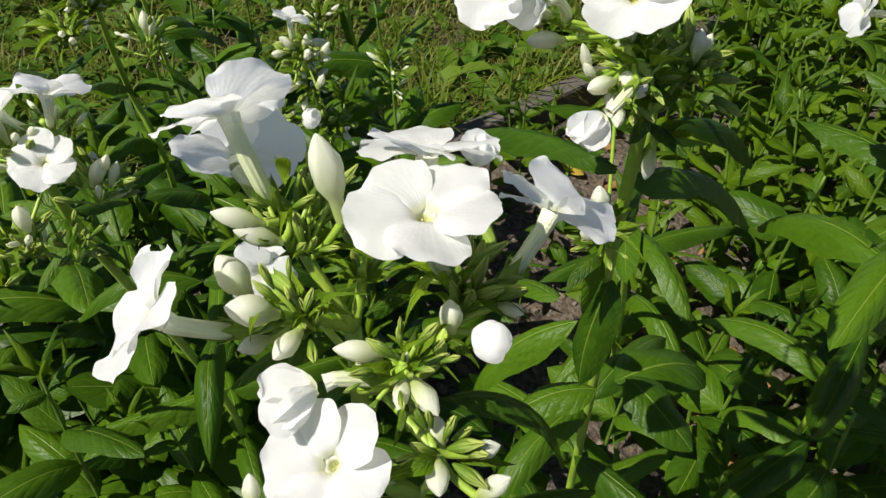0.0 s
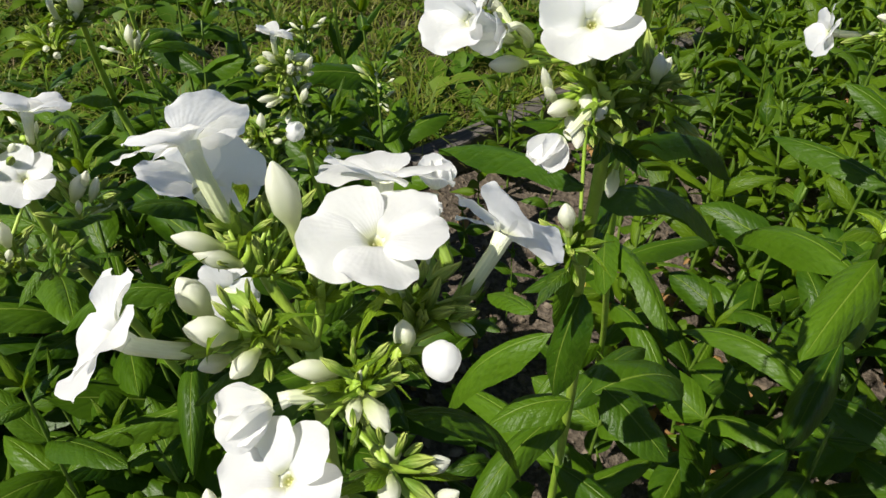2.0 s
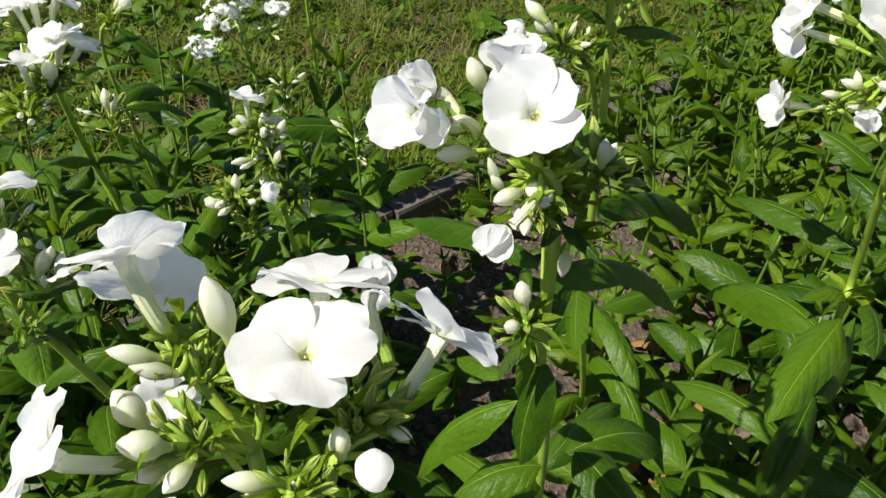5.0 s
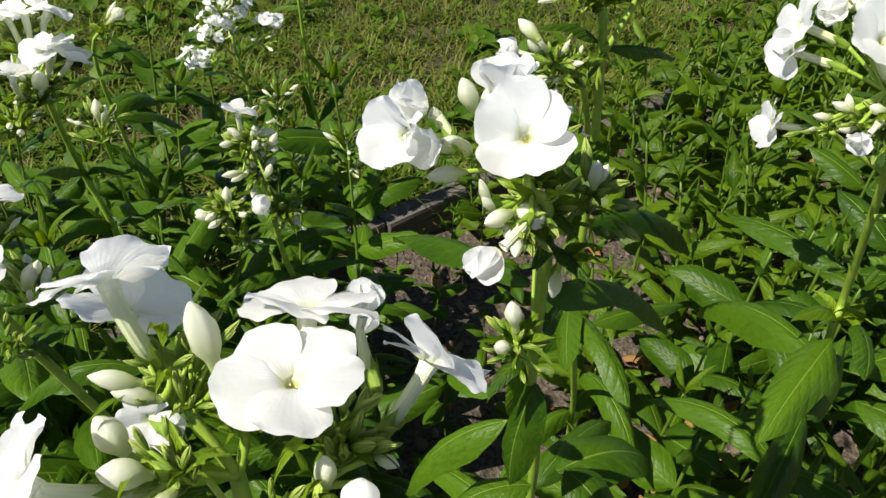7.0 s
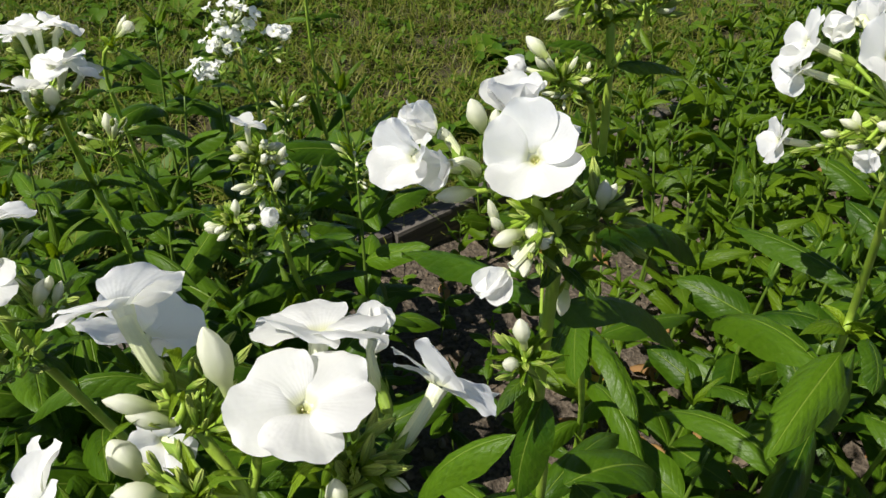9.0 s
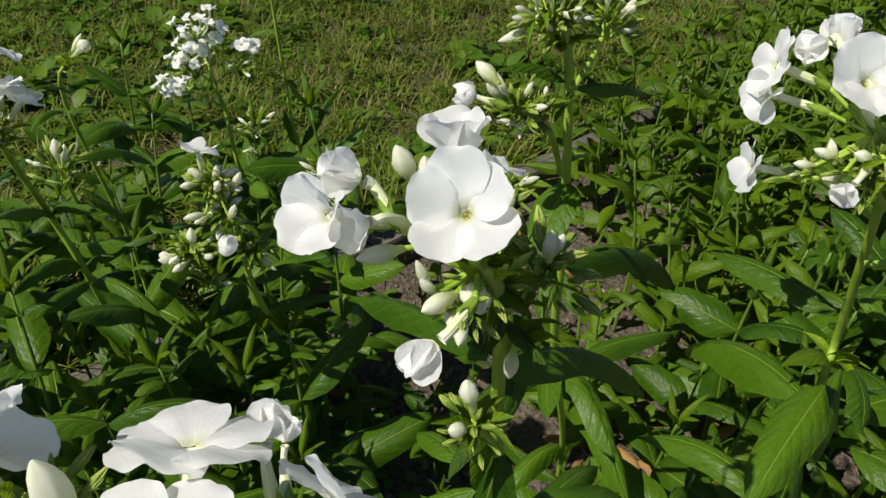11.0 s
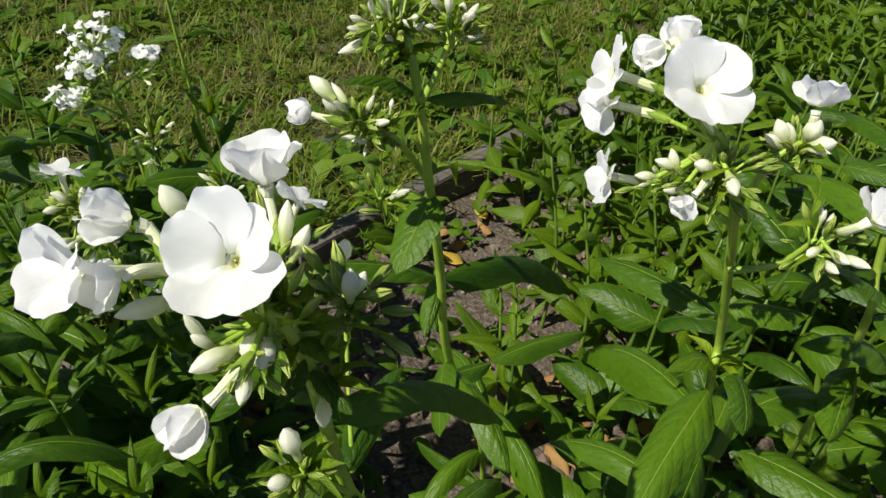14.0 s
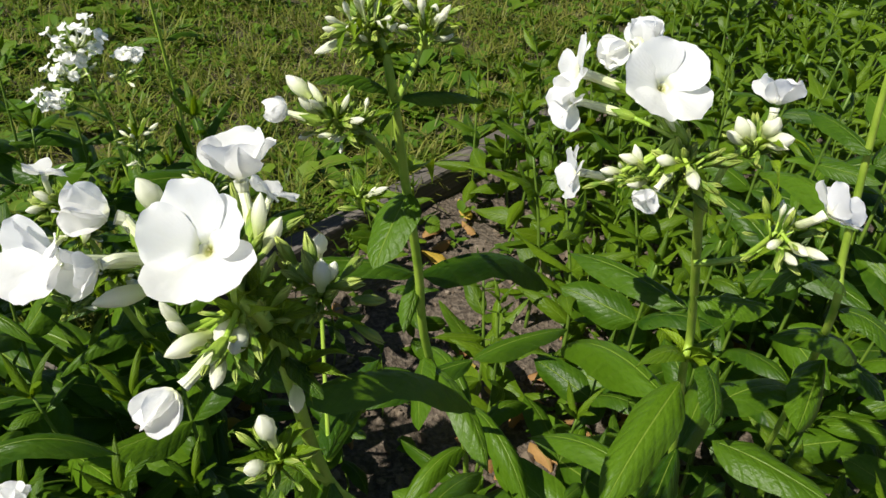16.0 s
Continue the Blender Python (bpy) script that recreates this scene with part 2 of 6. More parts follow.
def thing(name, place, label, category, group="", kind=""):
    ob = new(name)
    ob.empty_display_size = 0.02
    ob.location = place
    return tagged(ob, label, category, group, kind)


def aim(d, up=(0, 0, 1), spin=0.0):
    """A turn whose y points along d and whose z leans to up."""
    y = Vector(d).normalized()
    x = y.cross(Vector(up))
    if x.length < 1e-4:
        x = y.cross(Vector((1, 0, 0)))
    x.normalize()
    z = x.cross(y)
    return (Matrix((x, y, z)).transposed() @ Matrix.Rotation(radians(spin), 3, "Y")).to_4x4()


def sized(x, y, z):
    return Matrix.Diagonal((x, y, z, 1))


# ---------- leaf, petal, bud shapes ----------
def leaf_mesh(name, seed, arch, dome, wave, material, rows=15, cols=9, taper=2.5, droop=0.0, peak=0.31):
    """One unit long and one wide: narrow foot, pointed tip, halves arched down to rolled margins from a sunken rib."""
    r = random.Random(seed)
    ph, ph2 = r.uniform(0, 6), r.uniform(0, 6)
    bow = r.uniform(-0.25, 0.25)
    verts, uvs = [], []
    for i in range(rows):
        v = i / (rows - 1)
        if v < peak:
            w = 0.5 * (1 - (1 - v / peak) ** 2) ** 0.60
        else:
            w = 0.5 * (1 - ((v - peak) / (1 - peak)) ** taper)
        w = max(w, 0.035 if v < 0.5 else 0.004)
        for j in range(cols):
            u = 2 * j / (cols - 1) - 1
            w2 = w * (1 + 0.06 * math.sin(11 * v + (ph if u > 0 else ph2)))
            z = arch * 4 * v * (1 - v) * (1 - 0.25 * v) - droop * v ** 3
            z += 0.46 * w * dome * (0.30 * abs(u) ** 0.6 - 0.75 * u * u)
            z += wave * 0.022 * math.sin(10 * v + ph + (2.2 if u > 0 else 0)) * u * u
            z += 0.010 * math.sin(34 * v - 7 * abs(u) + ph) * w * (1 - 0.5 * abs(u)) * abs(u) * 2
            x = u * w2 * (1 - 0.08 * abs(dome)) + bow * 0.22 * v * v * 0.5 + 0.03 * wave * math.sin(4 * v + ph)
            verts.append((x, v + 0.004 * math.sin(17 * v + ph * u), z))
            uvs.append((0.5 + u * 0.5, v))
    return mesh_of(name, verts, grid_faces(rows, cols), material, uvs)


LEAVES, YOUNG, BRACTS, DRY, YELLOW = [], [], [], [], []
for k_, (a_, f_, w_, d_) in enumerate(((0.05, 0.8, 1.0, 0.06), (0.11, 1.0, 1.2, 0.10), (0.15, 0.7, 0.8, 0.16), (0.0, 1.2, 1.0, 0.0), (0.18, 0.9, 1.3, 0.22), (0.03, 0.4, 0.7, 0.04))):
    LEAVES.append(leaf_mesh("leaf", k_, a_, f_, w_ * 0.8, LEAF, droop=d_, taper=3.0, peak=0.36))
    YOUNG.append(leaf_mesh("leaf", k_ + 20, a_ * 0.8, f_ * 0.8, w_, LEAF_YOUNG, 11, 7, 1.35, d_, 0.36))
    BRACTS.append(leaf_mesh("leaf", k_ + 20, a_ + 0.05, f_ - 1.4, w_ * 2.0, LEAF_BRACT, 11, 7, 1.25, d_ * 2))
    DRY.append(leaf_mesh("leaf", k_ + 40, a_ * 2.2, f_ * 2.2, w_ * 3, LEAF_DRY, 9, 5))
YELLOW.append(leaf_mesh("leaf", 60, 0.1, 0.6, 1.5, LEAF_YELLOW, 9, 5))


def petal_mesh(seed, lively=0.0, cupped=False):
    """A broad rounded lobe, one unit from the flower's axis to its rim, one side over its neighbour."""
    r = random.Random(seed)
    ph, ph2, ph3 = (r.uniform(0, 6.28) for _ in range(3))
    wide, notch = r.uniform(0.55, 0.61), r.uniform(-0.01, 0.03)
    ripple, roll = r.uniform(0.02, 0.04) * (1 + lively), r.uniform(0.16, 0.23) * (1 + 0.5 * lively)
    curl, dome = r.uniform(0.0, 0.10) + lively * r.uniform(-0.22, 0.22), r.uniform(0.05, 0.26) + lively * r.uniform(-0.5, 0.2)
    if cupped:
        curl, dome = r.uniform(-0.24, -0.10), r.uniform(-0.42, -0.18)
    skew = r.uniform(-0.10, 0.10)
    rows, cols = 17, 15
    verts, uvs = [], []
    for i in range(rows):
        v = 2 * i / (rows - 1) - 1
        for j in range(cols):
            u = 2 * j / (cols - 1) - 1
            dx, dy = u * math.sqrt(1 - v * v / 2), v * math.sqrt(1 - u * u / 2)
            y = 0.56 + 0.46 * dy
            s = min(1.0, max(0.0, (y - 0.10) / 0.92))
            x = dx * wide * (0.84 + 0.26 * s) + skew * s * s
            rim = max(0.0, (dx * dx + dy * dy) - 0.55) / 0.45
            y -= notch * max(0.0, dy) ** 4 * math.exp(-((dx - 0.06) / 0.25) ** 2)
            y += 0.018 * rim * math.sin(7 * dx + ph2) * s + 0.008 * rim * math.sin(17 * dx + ph)
            z = 0.16 * s - 0.09 * (1 - min(1, s / 0.22)) ** 2 - (0.06 + curl) * s * s
            z += roll * x * (0.3 + y) - dome * x * x
            z += ripple * math.sin(2.8 * dx + 2.2 * s + ph) * s * s
            z += rim * rim * s * (0.040 * math.sin(5.5 * math.atan2(dx, dy + 0.3) + ph2) + 0.026 * math.sin(10 * math.atan2(dx, dy + 0.3) + ph3) - 0.012)
            z += 0.012 * math.sin(5 * s + 4 * dx + ph3) * s - 0.022 * math.exp(-(dx / 0.14) ** 2) * (1 - 0.7 * s)
            verts.append((x, y, z))
            uvs.append((0.5 + 0.5 * dx, s))
    return mesh_of("petal", verts, grid_faces(rows, cols), PETAL, uvs)


PETALS = [petal_mesh(s) for s in range(9)]
CURVED = [petal_mesh(s + 30, 1.0) for s in range(9)]
CUPPED = [petal_mesh(s + 90, 0.0, True) for s in range(9)]


def furled_lobe(seed):
    """A lobe of a flower about to open, wound with its neighbours into a ball 1.2 units across."""
    r = random.Random(seed)
    ph, reach, span = r.uniform(0, 6.28), r.uniform(1.9, 2.9), r.uniform(1.05, 1.35)
    bulge = r.uniform(-0.08, 0.08)
    rows, cols = 15, 15
    verts, uvs = [], []
    for i in range(rows):
        s = i / (rows - 1)
        for j in range(cols):
            u = 2 * j / (cols - 1) - 1
            bend = 0.15 + (reach - 0.15 - 0.75 * u * u * s - 0.25 * u * s) * s
            ring = 0.57 * math.sin(min(bend, 3.0)) ** 0.80 + 0.02
            ring *= 1 + bulge * s + 0.13 * u * s + 0.05 * math.sin(2.5 * u + 3 * s + ph) * s
            turn = u * span + 0.95 * s ** 1.6
            z = 0.60 * (1 - math.cos(bend)) + 0.05 * (1 - u * u) * s * s + 0.025 * math.sin(3 * u + ph) * s
            verts.append((ring * math.sin(turn), ring * math.cos(turn), z))
            uvs.append((0.5 + 0.5 * u, 0.15 + 0.85 * s))
    return mesh_of("petal", verts, grid_faces(rows, cols), PETAL, uvs)


FURLED = [furled_lobe(s + 60) for s in range(9)]


def lathe(name, profile, material, sides=14, swirl=0.0, ridge=0.0, lobes=5):
    """Turned along y; ridge and swirl wrap the lobes over one another."""
    verts, uvs = [], []
    for i, (y, rad) in enumerate(profile):
        v = i / (len(profile) - 1)
        for j in range(sides):
            a = 2 * math.pi * j / sides
            s = (lobes * a / (2 * math.pi) + swirl * y) % 1.0
            q = rad * (1 + ridge * (s - 0.5))
            verts.append((math.cos(a) * q, y, math.sin(a) * q))
            uvs.append((j / sides, y))
    return mesh_of(name, verts, grid_faces(len(profile), sides, True), material, uvs)


# unit length, unit greatest width
BUDS = [
    lathe("bud", [(0.0, 0.20), (0.12, 0.21), (0.28, 0.24), (0.36, 0.34), (0.46, 0.45), (0.58, 0.50), (0.70, 0.47), (0.82, 0.36), (0.92, 0.20), (0.98, 0.08), (1.0, 0.01)], BUD, 15, 1.3, 0.22),
    lathe("bud", [(0.0, 0.22), (0.08, 0.24), (0.18, 0.30), (0.28, 0.42), (0.42, 0.50), (0.58, 0.49), (0.74, 0.40), (0.88, 0.24), (0.96, 0.10), (1.0, 0.01)], BUD, 15, 1.6, 0.20),
    lathe("bud", [(0.0, 0.16), (0.2, 0.17), (0.40, 0.19), (0.52, 0.28), (0.62, 0.43), (0.72, 0.50), (0.82, 0.45), (0.91, 0.29), (0.97, 0.12), (1.0, 0.01)], BUD, 15, 1.4, 0.22),
]
_neck = [(0.0, 0.10), (0.15, 0.105), (0.26, 0.13), (0.31, 0.20)]
_ball = [(0.66 - 0.34 * math.cos(a * math.pi / 22), 0.54 * math.sin(a * math.pi / 22) ** 0.85 + 0.004) for a in range(3, 23)]


def furled_mesh(profile, seed):
    """A bud about to open: lobes wrapped over one another, with soft folds and a pinched tip."""
    r = random.Random(seed)
    ph = r.uniform(0, 6)
    sides, verts, uvs = 64, [], []
    for y, rad in profile:
        for j in range(sides):
            a = 2 * math.pi * j / sides
            lift = min(1.0, max(0.0, (y - 0.30) / 0.15))
            s1 = (3 * a / (2 * math.pi) + 0.55 * y) % 1.0
            step = (1 - math.exp(-s1 * 9.0)) * (1 - 0.55 * s1)
            q = rad * (1 + lift * (0.24 * (step - 0.55) + 0.05 * math.sin(2 * a + ph) + 0.03 * math.sin(5 * a - 6 * y + ph)))
            yy = y + lift * 0.035 * math.sin(a + ph) * (rad / 0.5)
            verts.append((math.cos(a) * q, yy, math.sin(a) * q * 0.94))
            uvs.append((j / sides, 0.3 + 0.7 * y))
    return mesh_of("bud", verts, grid_faces(len(profile), sides, True), PETAL, uvs)


BALLS = [furled_mesh(_neck + _ball, s) for s in range(3)]


def small_bud(profile, seed):
    """A green bud in its five-ribbed cup, with narrow teeth standing a little off the tip."""
    r = random.Random(seed)
    sides, verts, uvs = 20, [], []
    for y, rad in profile:
        for j in range(sides):
            a = 2 * math.pi * j / sides
            ribs = 0.5 + 0.5 * math.cos(5 * a)
            split = min(1.0, max(0.0, (y - 0.48) / 0.4))
            q = rad * (1 + (0.16 + 0.7 * split) * (ribs - 0.5)) + 0.05 * split * ribs
            verts.append((math.cos(a) * q, y - 0.42 * (1 - ribs) * split * (y - 0.3), math.sin(a) * q))
            uvs.append((j / sides, y))
    return mesh_of("green_bud", verts, grid_faces(len(profile), sides, True), BUD_GREEN, uvs)


SMALL = [
    small_bud([(0.0, 0.10), (0.08, 0.22), (0.2, 0.34), (0.38, 0.44), (0.54, 0.46), (0.68, 0.38), (0.80, 0.24), (0.91, 0.12), (1.0, 0.02)], 1),
    small_bud([(0.0, 0.10), (0.1, 0.24), (0.25, 0.40), (0.42, 0.50), (0.56, 0.47), (0.70, 0.32), (0.84, 0.15), (1.0, 0.02)], 2),
    small_bud([(0.0, 0.10), (0.1, 0.20), (0.3, 0.34), (0.52, 0.40), (0.68, 0.36), (0.82, 0.22), (0.93, 0.10), (1.0, 0.02)], 3),
]


def calyx_mesh():
    """A ribbed green cup that splits into five narrow teeth."""
    sides, verts, uvs = 20, [], []
    prof = ((0.0, 0.10), (0.1, 0.30), (0.3, 0.42), (0.55, 0.46), (0.72, 0.50), (1.0, 0.62))
    for i, (y, rad) in enumerate(prof):
        for j in range(sides):
            a = 2 * math.pi * j / sides
            tooth = abs(((j % 4) / 4.0) - 0.5) * 2
            yy = y if i < 4 else 0.60 + (y - 0.60) * tooth ** 1.5
            q = rad * (1 + 0.08 * math.cos(5 * a))
            verts.append((math.cos(a) * q, yy, math.sin(a) * q))
            uvs.append((j / sides, y))
    return mesh_of("calyx", verts, grid_faces(len(prof), sides, True), CALYX, uvs)


CUP = calyx_mesh()


# ---------- parts of a phlox ----------
def rel(plant, place):
    return Vector(place) - plant.location


def stalk(plant, name, points, radii, label="", material=None):
    return child(name, sweep(name, [rel(plant, p) for p in points], radii, material or STEM), plant, Matrix(), label)


def leaf(plant, base, tip, width, up=(0, 0, 1), shape=0, kind=None, spin=0.0):
    b, d = rel(plant, base), Vector(tip) - Vector(base)
    me = (kind or LEAVES)[shape % len(kind or LEAVES)]
    return child("leaf", me, plant, Matrix.Translation(b) @ aim(d, up, spin) @ sized(width * (1.0 if kind else 0.86), d.length, d.length))


def flower(plant, centre, facing, radius, spin, foot, hub=None, cup=4.0, uneven=9.0, seed=0, slim=1.0, tilts=None, lobes=None):
    """Five overlapping lobes on a slender tube that rises from a green cup."""
    r = random.Random(seed + int(spin * 7))
    c, n, f = Vector(centre), Vector(facing).normalized(), Vector(foot)
    mid = c - n * (c - f).length * 0.45
    me = sweep("flower", [Vector((0, 0, 0)) + (f - c), (f - c) * 0.55 + (mid - c) * 0.45, (mid - c) * 0.6, -n * radius * 0.26, -n * radius * 0.17, -n * radius * 0.10],
               [0.0016, 0.0019, radius * 0.135, radius * 0.145, radius * 0.155, radius * 0.17], TUBE, 14, False)
    tube = child("flower", me, plant, Matrix.Translation(rel(plant, c)), "open white five-lobed flower on a pale tube")
    up = Vector((0, 0, 1)) - n * n.z
    turn = aim(up if up.length > 0.2 else n.orthogonal(), n)
    for i in range(5):
        m = turn @ Matrix.Rotation(radians(spin + 72 * i + r.uniform(-3, 3)), 4, "Z")
        m = m @ Matrix.Rotation(radians((tilts[i] if tilts else cup) + r.uniform(-uneven, uneven)), 4, "X")
        m = m @ Matrix.Rotation(radians(r.uniform(-0.7, 0.7) * uneven), 4, "Y")
        s = radius * r.uniform(0.95, 1.05)
        child("petal", (lobes or (CURVED if uneven > 11 else PETALS))[r.randrange(9)], tube, Matrix.Translation(n * radius * (-0.13 if lobes is FURLED else 0.012)) @ m @ sized(s * slim * r.uniform(0.93, 1.04), s, s))
    eye = lathe("throat", [(-0.32, 0.01), (-0.31, 0.06), (-0.22, 0.08), (-0.14, 0.105), (-0.105, 0.13), (-0.10, 0.16)], THROAT, 16)
    child("throat", eye, tube, aim(n) @ sized(radius, radius, radius), "yellowish green throat")
    pin = lathe("stamen", [(-0.15, 0.012), (-0.04, 0.014), (-0.03, 0.030), (0.0, 0.028), (0.012, 0.008)], ANTHER, 6)
    for i in range(3 if radius > 0.0115 and lobes is not FURLED else 0):
        a = 2.1 * i + spin
        o = turn @ Vector((math.cos(a) * 0.07 * radius, math.sin(a) * 0.07 * radius, 0))
        child("stamen", pin, tube, Matrix.Translation(o * 0.7 - n * radius * 0.19) @ aim(n) @ sized(radius * 0.6, radius * 0.8, radius * 0.6))
    cup_on(plant, f, (mid - f).normalized(), hub, tube, c)
    return tube


def cup_on(plant, foot, d, hub, owner, origin):
    child("calyx", CUP, owner, Matrix.Translation(foot - d * 0.0035 - origin) @ aim(d) @ sized(0.0046, 0.0105, 0.0046), "green ribbed calyx")
    if hub is not None:
        h, f = Vector(hub), foot - d * 0.003
        stalk(plant, "pedicel", [h, (h + f) * 0.5 + d * -0.001, f], [0.0011, 0.0009, 0.0010])


def bud(plant, tip, base, width, hub=None, shape=0, ball=False):
    """A rolled white bud with a green cup round its foot."""
    b, d = Vector(base), Vector(tip) - Vector(base)
    me = BALLS[shape % 3] if ball else BUDS[shape % 3]
    ob = child("bud", me, plant, Matrix.Translation(rel(plant, b)) @ aim(d, (0.3, 0.2, 1)) @ sized(width, d.length, width), "closed creamy white bud")
    inv = ob.matrix_local.inverted()
    snug = 0.0042 if ball else width * (1.0 if width < 0.0052 else 0.80)
    q = Matrix.Translation(rel(plant, b) - d.normalized() * 0.002) @ aim(d) @ sized(snug, min(0.0095, d.length * 0.66), snug)
    child("calyx", CUP, ob, inv @ q, "green ribbed calyx")
    if hub is not None:
        h = Vector(hub)
        stalk(plant, "pedicel", [h, (h + b) * 0.5 - d.normalized() * 0.001, b], [0.0011, 0.0009, 0.0010])
    return ob


def furled(plant, middle, base, across, hub, seed=0):
    """A flower about to open: its lobes still folded into a ball on a pale tube."""
    c, b = Vector(middle), Vector(base)
    d = (c - b).normalized()
    return flower(plant, c - d * across * 0.42, d, across / 1.2, 17 * seed, b, hub, 0, 10, seed, 0.92, None, FURLED)


def half_open(plant, middle, base, across, hub, facing, seed=0, cup=62):
    """A flower not yet spread: lobes still bent together into a hood with an uneven mouth."""
    c, b, n = Vector(middle), Vector(base), Vector(facing).normalized()
    return flower(plant, c - n * across * 0.40, n, across * 0.80, 23 * seed, b, hub, cup, 9, seed, 1.05, None, CUPPED)


def spray(plant, hub, axis, count, size, spread, seed, white=0.0, width=0.30):
    """A loose tuft of small green buds and narrow bracts round a branch's end."""
    r = random.Random(seed)
    ax = Vector(axis).normalized()
    a = ax.orthogonal().normalized()
    b = ax.cross(a)
    for i in range(count):
        th, ph = spread * math.sqrt(r.uniform(0.02, 1.0)), 2.39996 * i + r.uniform(-1.1, 1.1)
        d = (ax * math.cos(th) + (a * math.cos(ph) + b * math.sin(ph)) * math.sin(th)).normalized()
        s = size * 0.80 * r.uniform(0.55, 1.2)
        h = Vector(hub) + ax * size * r.uniform(-0.8, 0.3) + d * size * r.uniform(0.0, 0.95)
        m = Matrix.Translation(rel(plant, h)) @ aim(d) @ sized(s * width, s, s * width)
        if r.random() < white * 0.6:
            child("bud", BUDS[r.randrange(3)], plant, m @ sized(1.25, 1.35, 1.25), "closed creamy white bud")
        elif i % 6 == 4:
            leaf(plant, h, h + d * s * 1.5, s * 0.42, ax, i, BRACTS)
        else:
            child("green_bud", SMALL[r.randrange(3)], plant, m)
        if i % 4 == 1:
            stalk(plant, "pedicel", [Vector(hub) - ax * size * 0.6, h], [0.0006, 0.0005])


def bracts(plant, hub, axis, count, size, seed):
    r = random.Random(seed)
    for i in range(count):
        a = 2.4 * i + r.uniform(-0.4, 0.4)
        d = Vector((math.cos(a), math.sin(a), r.uniform(-0.1, 0.7))) + Vector(axis) * 0.3
        s = size * r.uniform(0.7, 1.2)
        leaf(plant, hub, Vector(hub) + d.normalized() * s, s * 0.30, (0, 0, 1), r.randrange(6), BRACTS)

# ---------- the tall phlox in full flower, closest to the walk ----------
phlox_a = thing("phlox_plant", (0.085, 0.25, 0.0), "garden phlox with a loose head of open white flowers and buds", "flower")
stalk(phlox_a, "stem", [(0.085, 0.25, 0), (0.083, 0.246, 0.25), (0.081, 0.24, 0.5), (0.079, 0.226, 0.67), (0.0801, 0.2174, 0.748)], [0.0034, 0.0032, 0.003, 0.0027, 0.0022])
stalk(phlox_a, "branch", [(0.0801, 0.2174, 0.748), (0.075, 0.2191, 0.7574), (0.0701, 0.2208, 0.7659), (0.0654, 0.2232, 0.7759)], [0.0017, 0.0015, 0.0014, 0.0011])
stalk(phlox_a, "branch", [(0.0801, 0.2174, 0.748), (0.0814, 0.2221, 0.7553), (0.082, 0.223, 0.7645)], [0.0015, 0.0013, 0.0011])
stalk(phlox_a, "branch", [(0.0801, 0.2174, 0.748), (0.0757, 0.2143, 0.7527), (0.0703, 0.2076, 0.7612)], [0.0015, 0.0013, 0.0011])
stalk(phlox_a, "branch", [(0.0841, 0.2234, 0.718), (0.1002, 0.2083, 0.7477), (0.1024, 0.2105, 0.7571), (0.1044, 0.22, 0.7629)], [0.0016, 0.0014, 0.0013, 0.0011])
stalk(phlox_a, "branch", [(0.0841, 0.2234, 0.718), (0.0917, 0.2015, 0.7507), (0.0955, 0.1979, 0.7593)], [0.0015, 0.0013, 0.0011])
stalk(phlox_a, "branch", [(0.0841, 0.2234, 0.718), (0.085, 0.2021, 0.7449), (0.0926, 0.1965, 0.7541)], [0.0014, 0.0012, 0.001])
stalk(phlox_a, "branch", [(0.0841, 0.2234, 0.718), (0.0996, 0.1938, 0.7439), (0.1034, 0.1871, 0.746)], [0.0014, 0.0012, 0.001])
flower(phlox_a, (0.0978, 0.213, 0.7891), (0.036, -0.122, 0.992), 0.0155, 22, (0.1025, 0.2195, 0.7659), (0.1038, 0.2204, 0.7634), 2, 2, 10, 1.0, (2, 3, 1, 5, 9))
flower(phlox_a, (0.0950, 0.2390, 0.7860), (-0.05, 0.45, 0.88), 0.0162, 52, (0.1012, 0.2270, 0.7640), (0.1038, 0.2204, 0.7634), 5, 7, 11, 1.14)
half_open(phlox_a, (0.1060, 0.2550, 0.7758), (0.1102, 0.2415, 0.7591), 0.0105, (0.1038, 0.2204, 0.7634), (0.10, 0.45, 0.88), 12, 74)
flower(phlox_a, (0.1249, 0.2375, 0.7735), (0.40, 0.70, 0.58), 0.0150, 10, (0.1150, 0.2230, 0.7620), (0.1038, 0.2204, 0.7634), 8, 8, 13)
flower(phlox_a, (0.1015, 0.2753, 0.7436), (0.024, 0.518, 0.855), 0.0068, 20, (0.1052, 0.2601, 0.7349), (0.1038, 0.2204, 0.7634), 62, 6, 14)
flower(phlox_a, (0.0542, 0.2282, 0.7994), (-0.46, 0.58, 0.67), 0.0150, 28, (0.0624, 0.2244, 0.7786), (0.0654, 0.2232, 0.7759), 2, 7, 15)
flower(phlox_a, (0.0512, 0.2385, 0.7805), (-0.12, 0.92, 0.28), 0.0152, 60, (0.062, 0.2315, 0.7722), (0.0654, 0.2232, 0.7759), 6, 8, 16)
flower(phlox_a, (0.0462, 0.1928, 0.7739), (-0.84, -0.02, 0.53), 0.0146, 30, (0.0603, 0.2003, 0.7634), (0.0703, 0.2076, 0.7612), 10, 12, 17)
half_open(phlox_a, (0.0741, 0.1876, 0.7596), (0.0911, 0.1958, 0.7564), 0.0145, (0.0926, 0.1965, 0.7541), (-0.80, -0.42, -0.10), 2)
flower(phlox_a, (0.0831, 0.1787, 0.7505), (-0.357, -0.38, 0.853), 0.0132, 70, (0.0983, 0.1812, 0.7399), (0.1034, 0.1871, 0.746), 8, 14, 19)
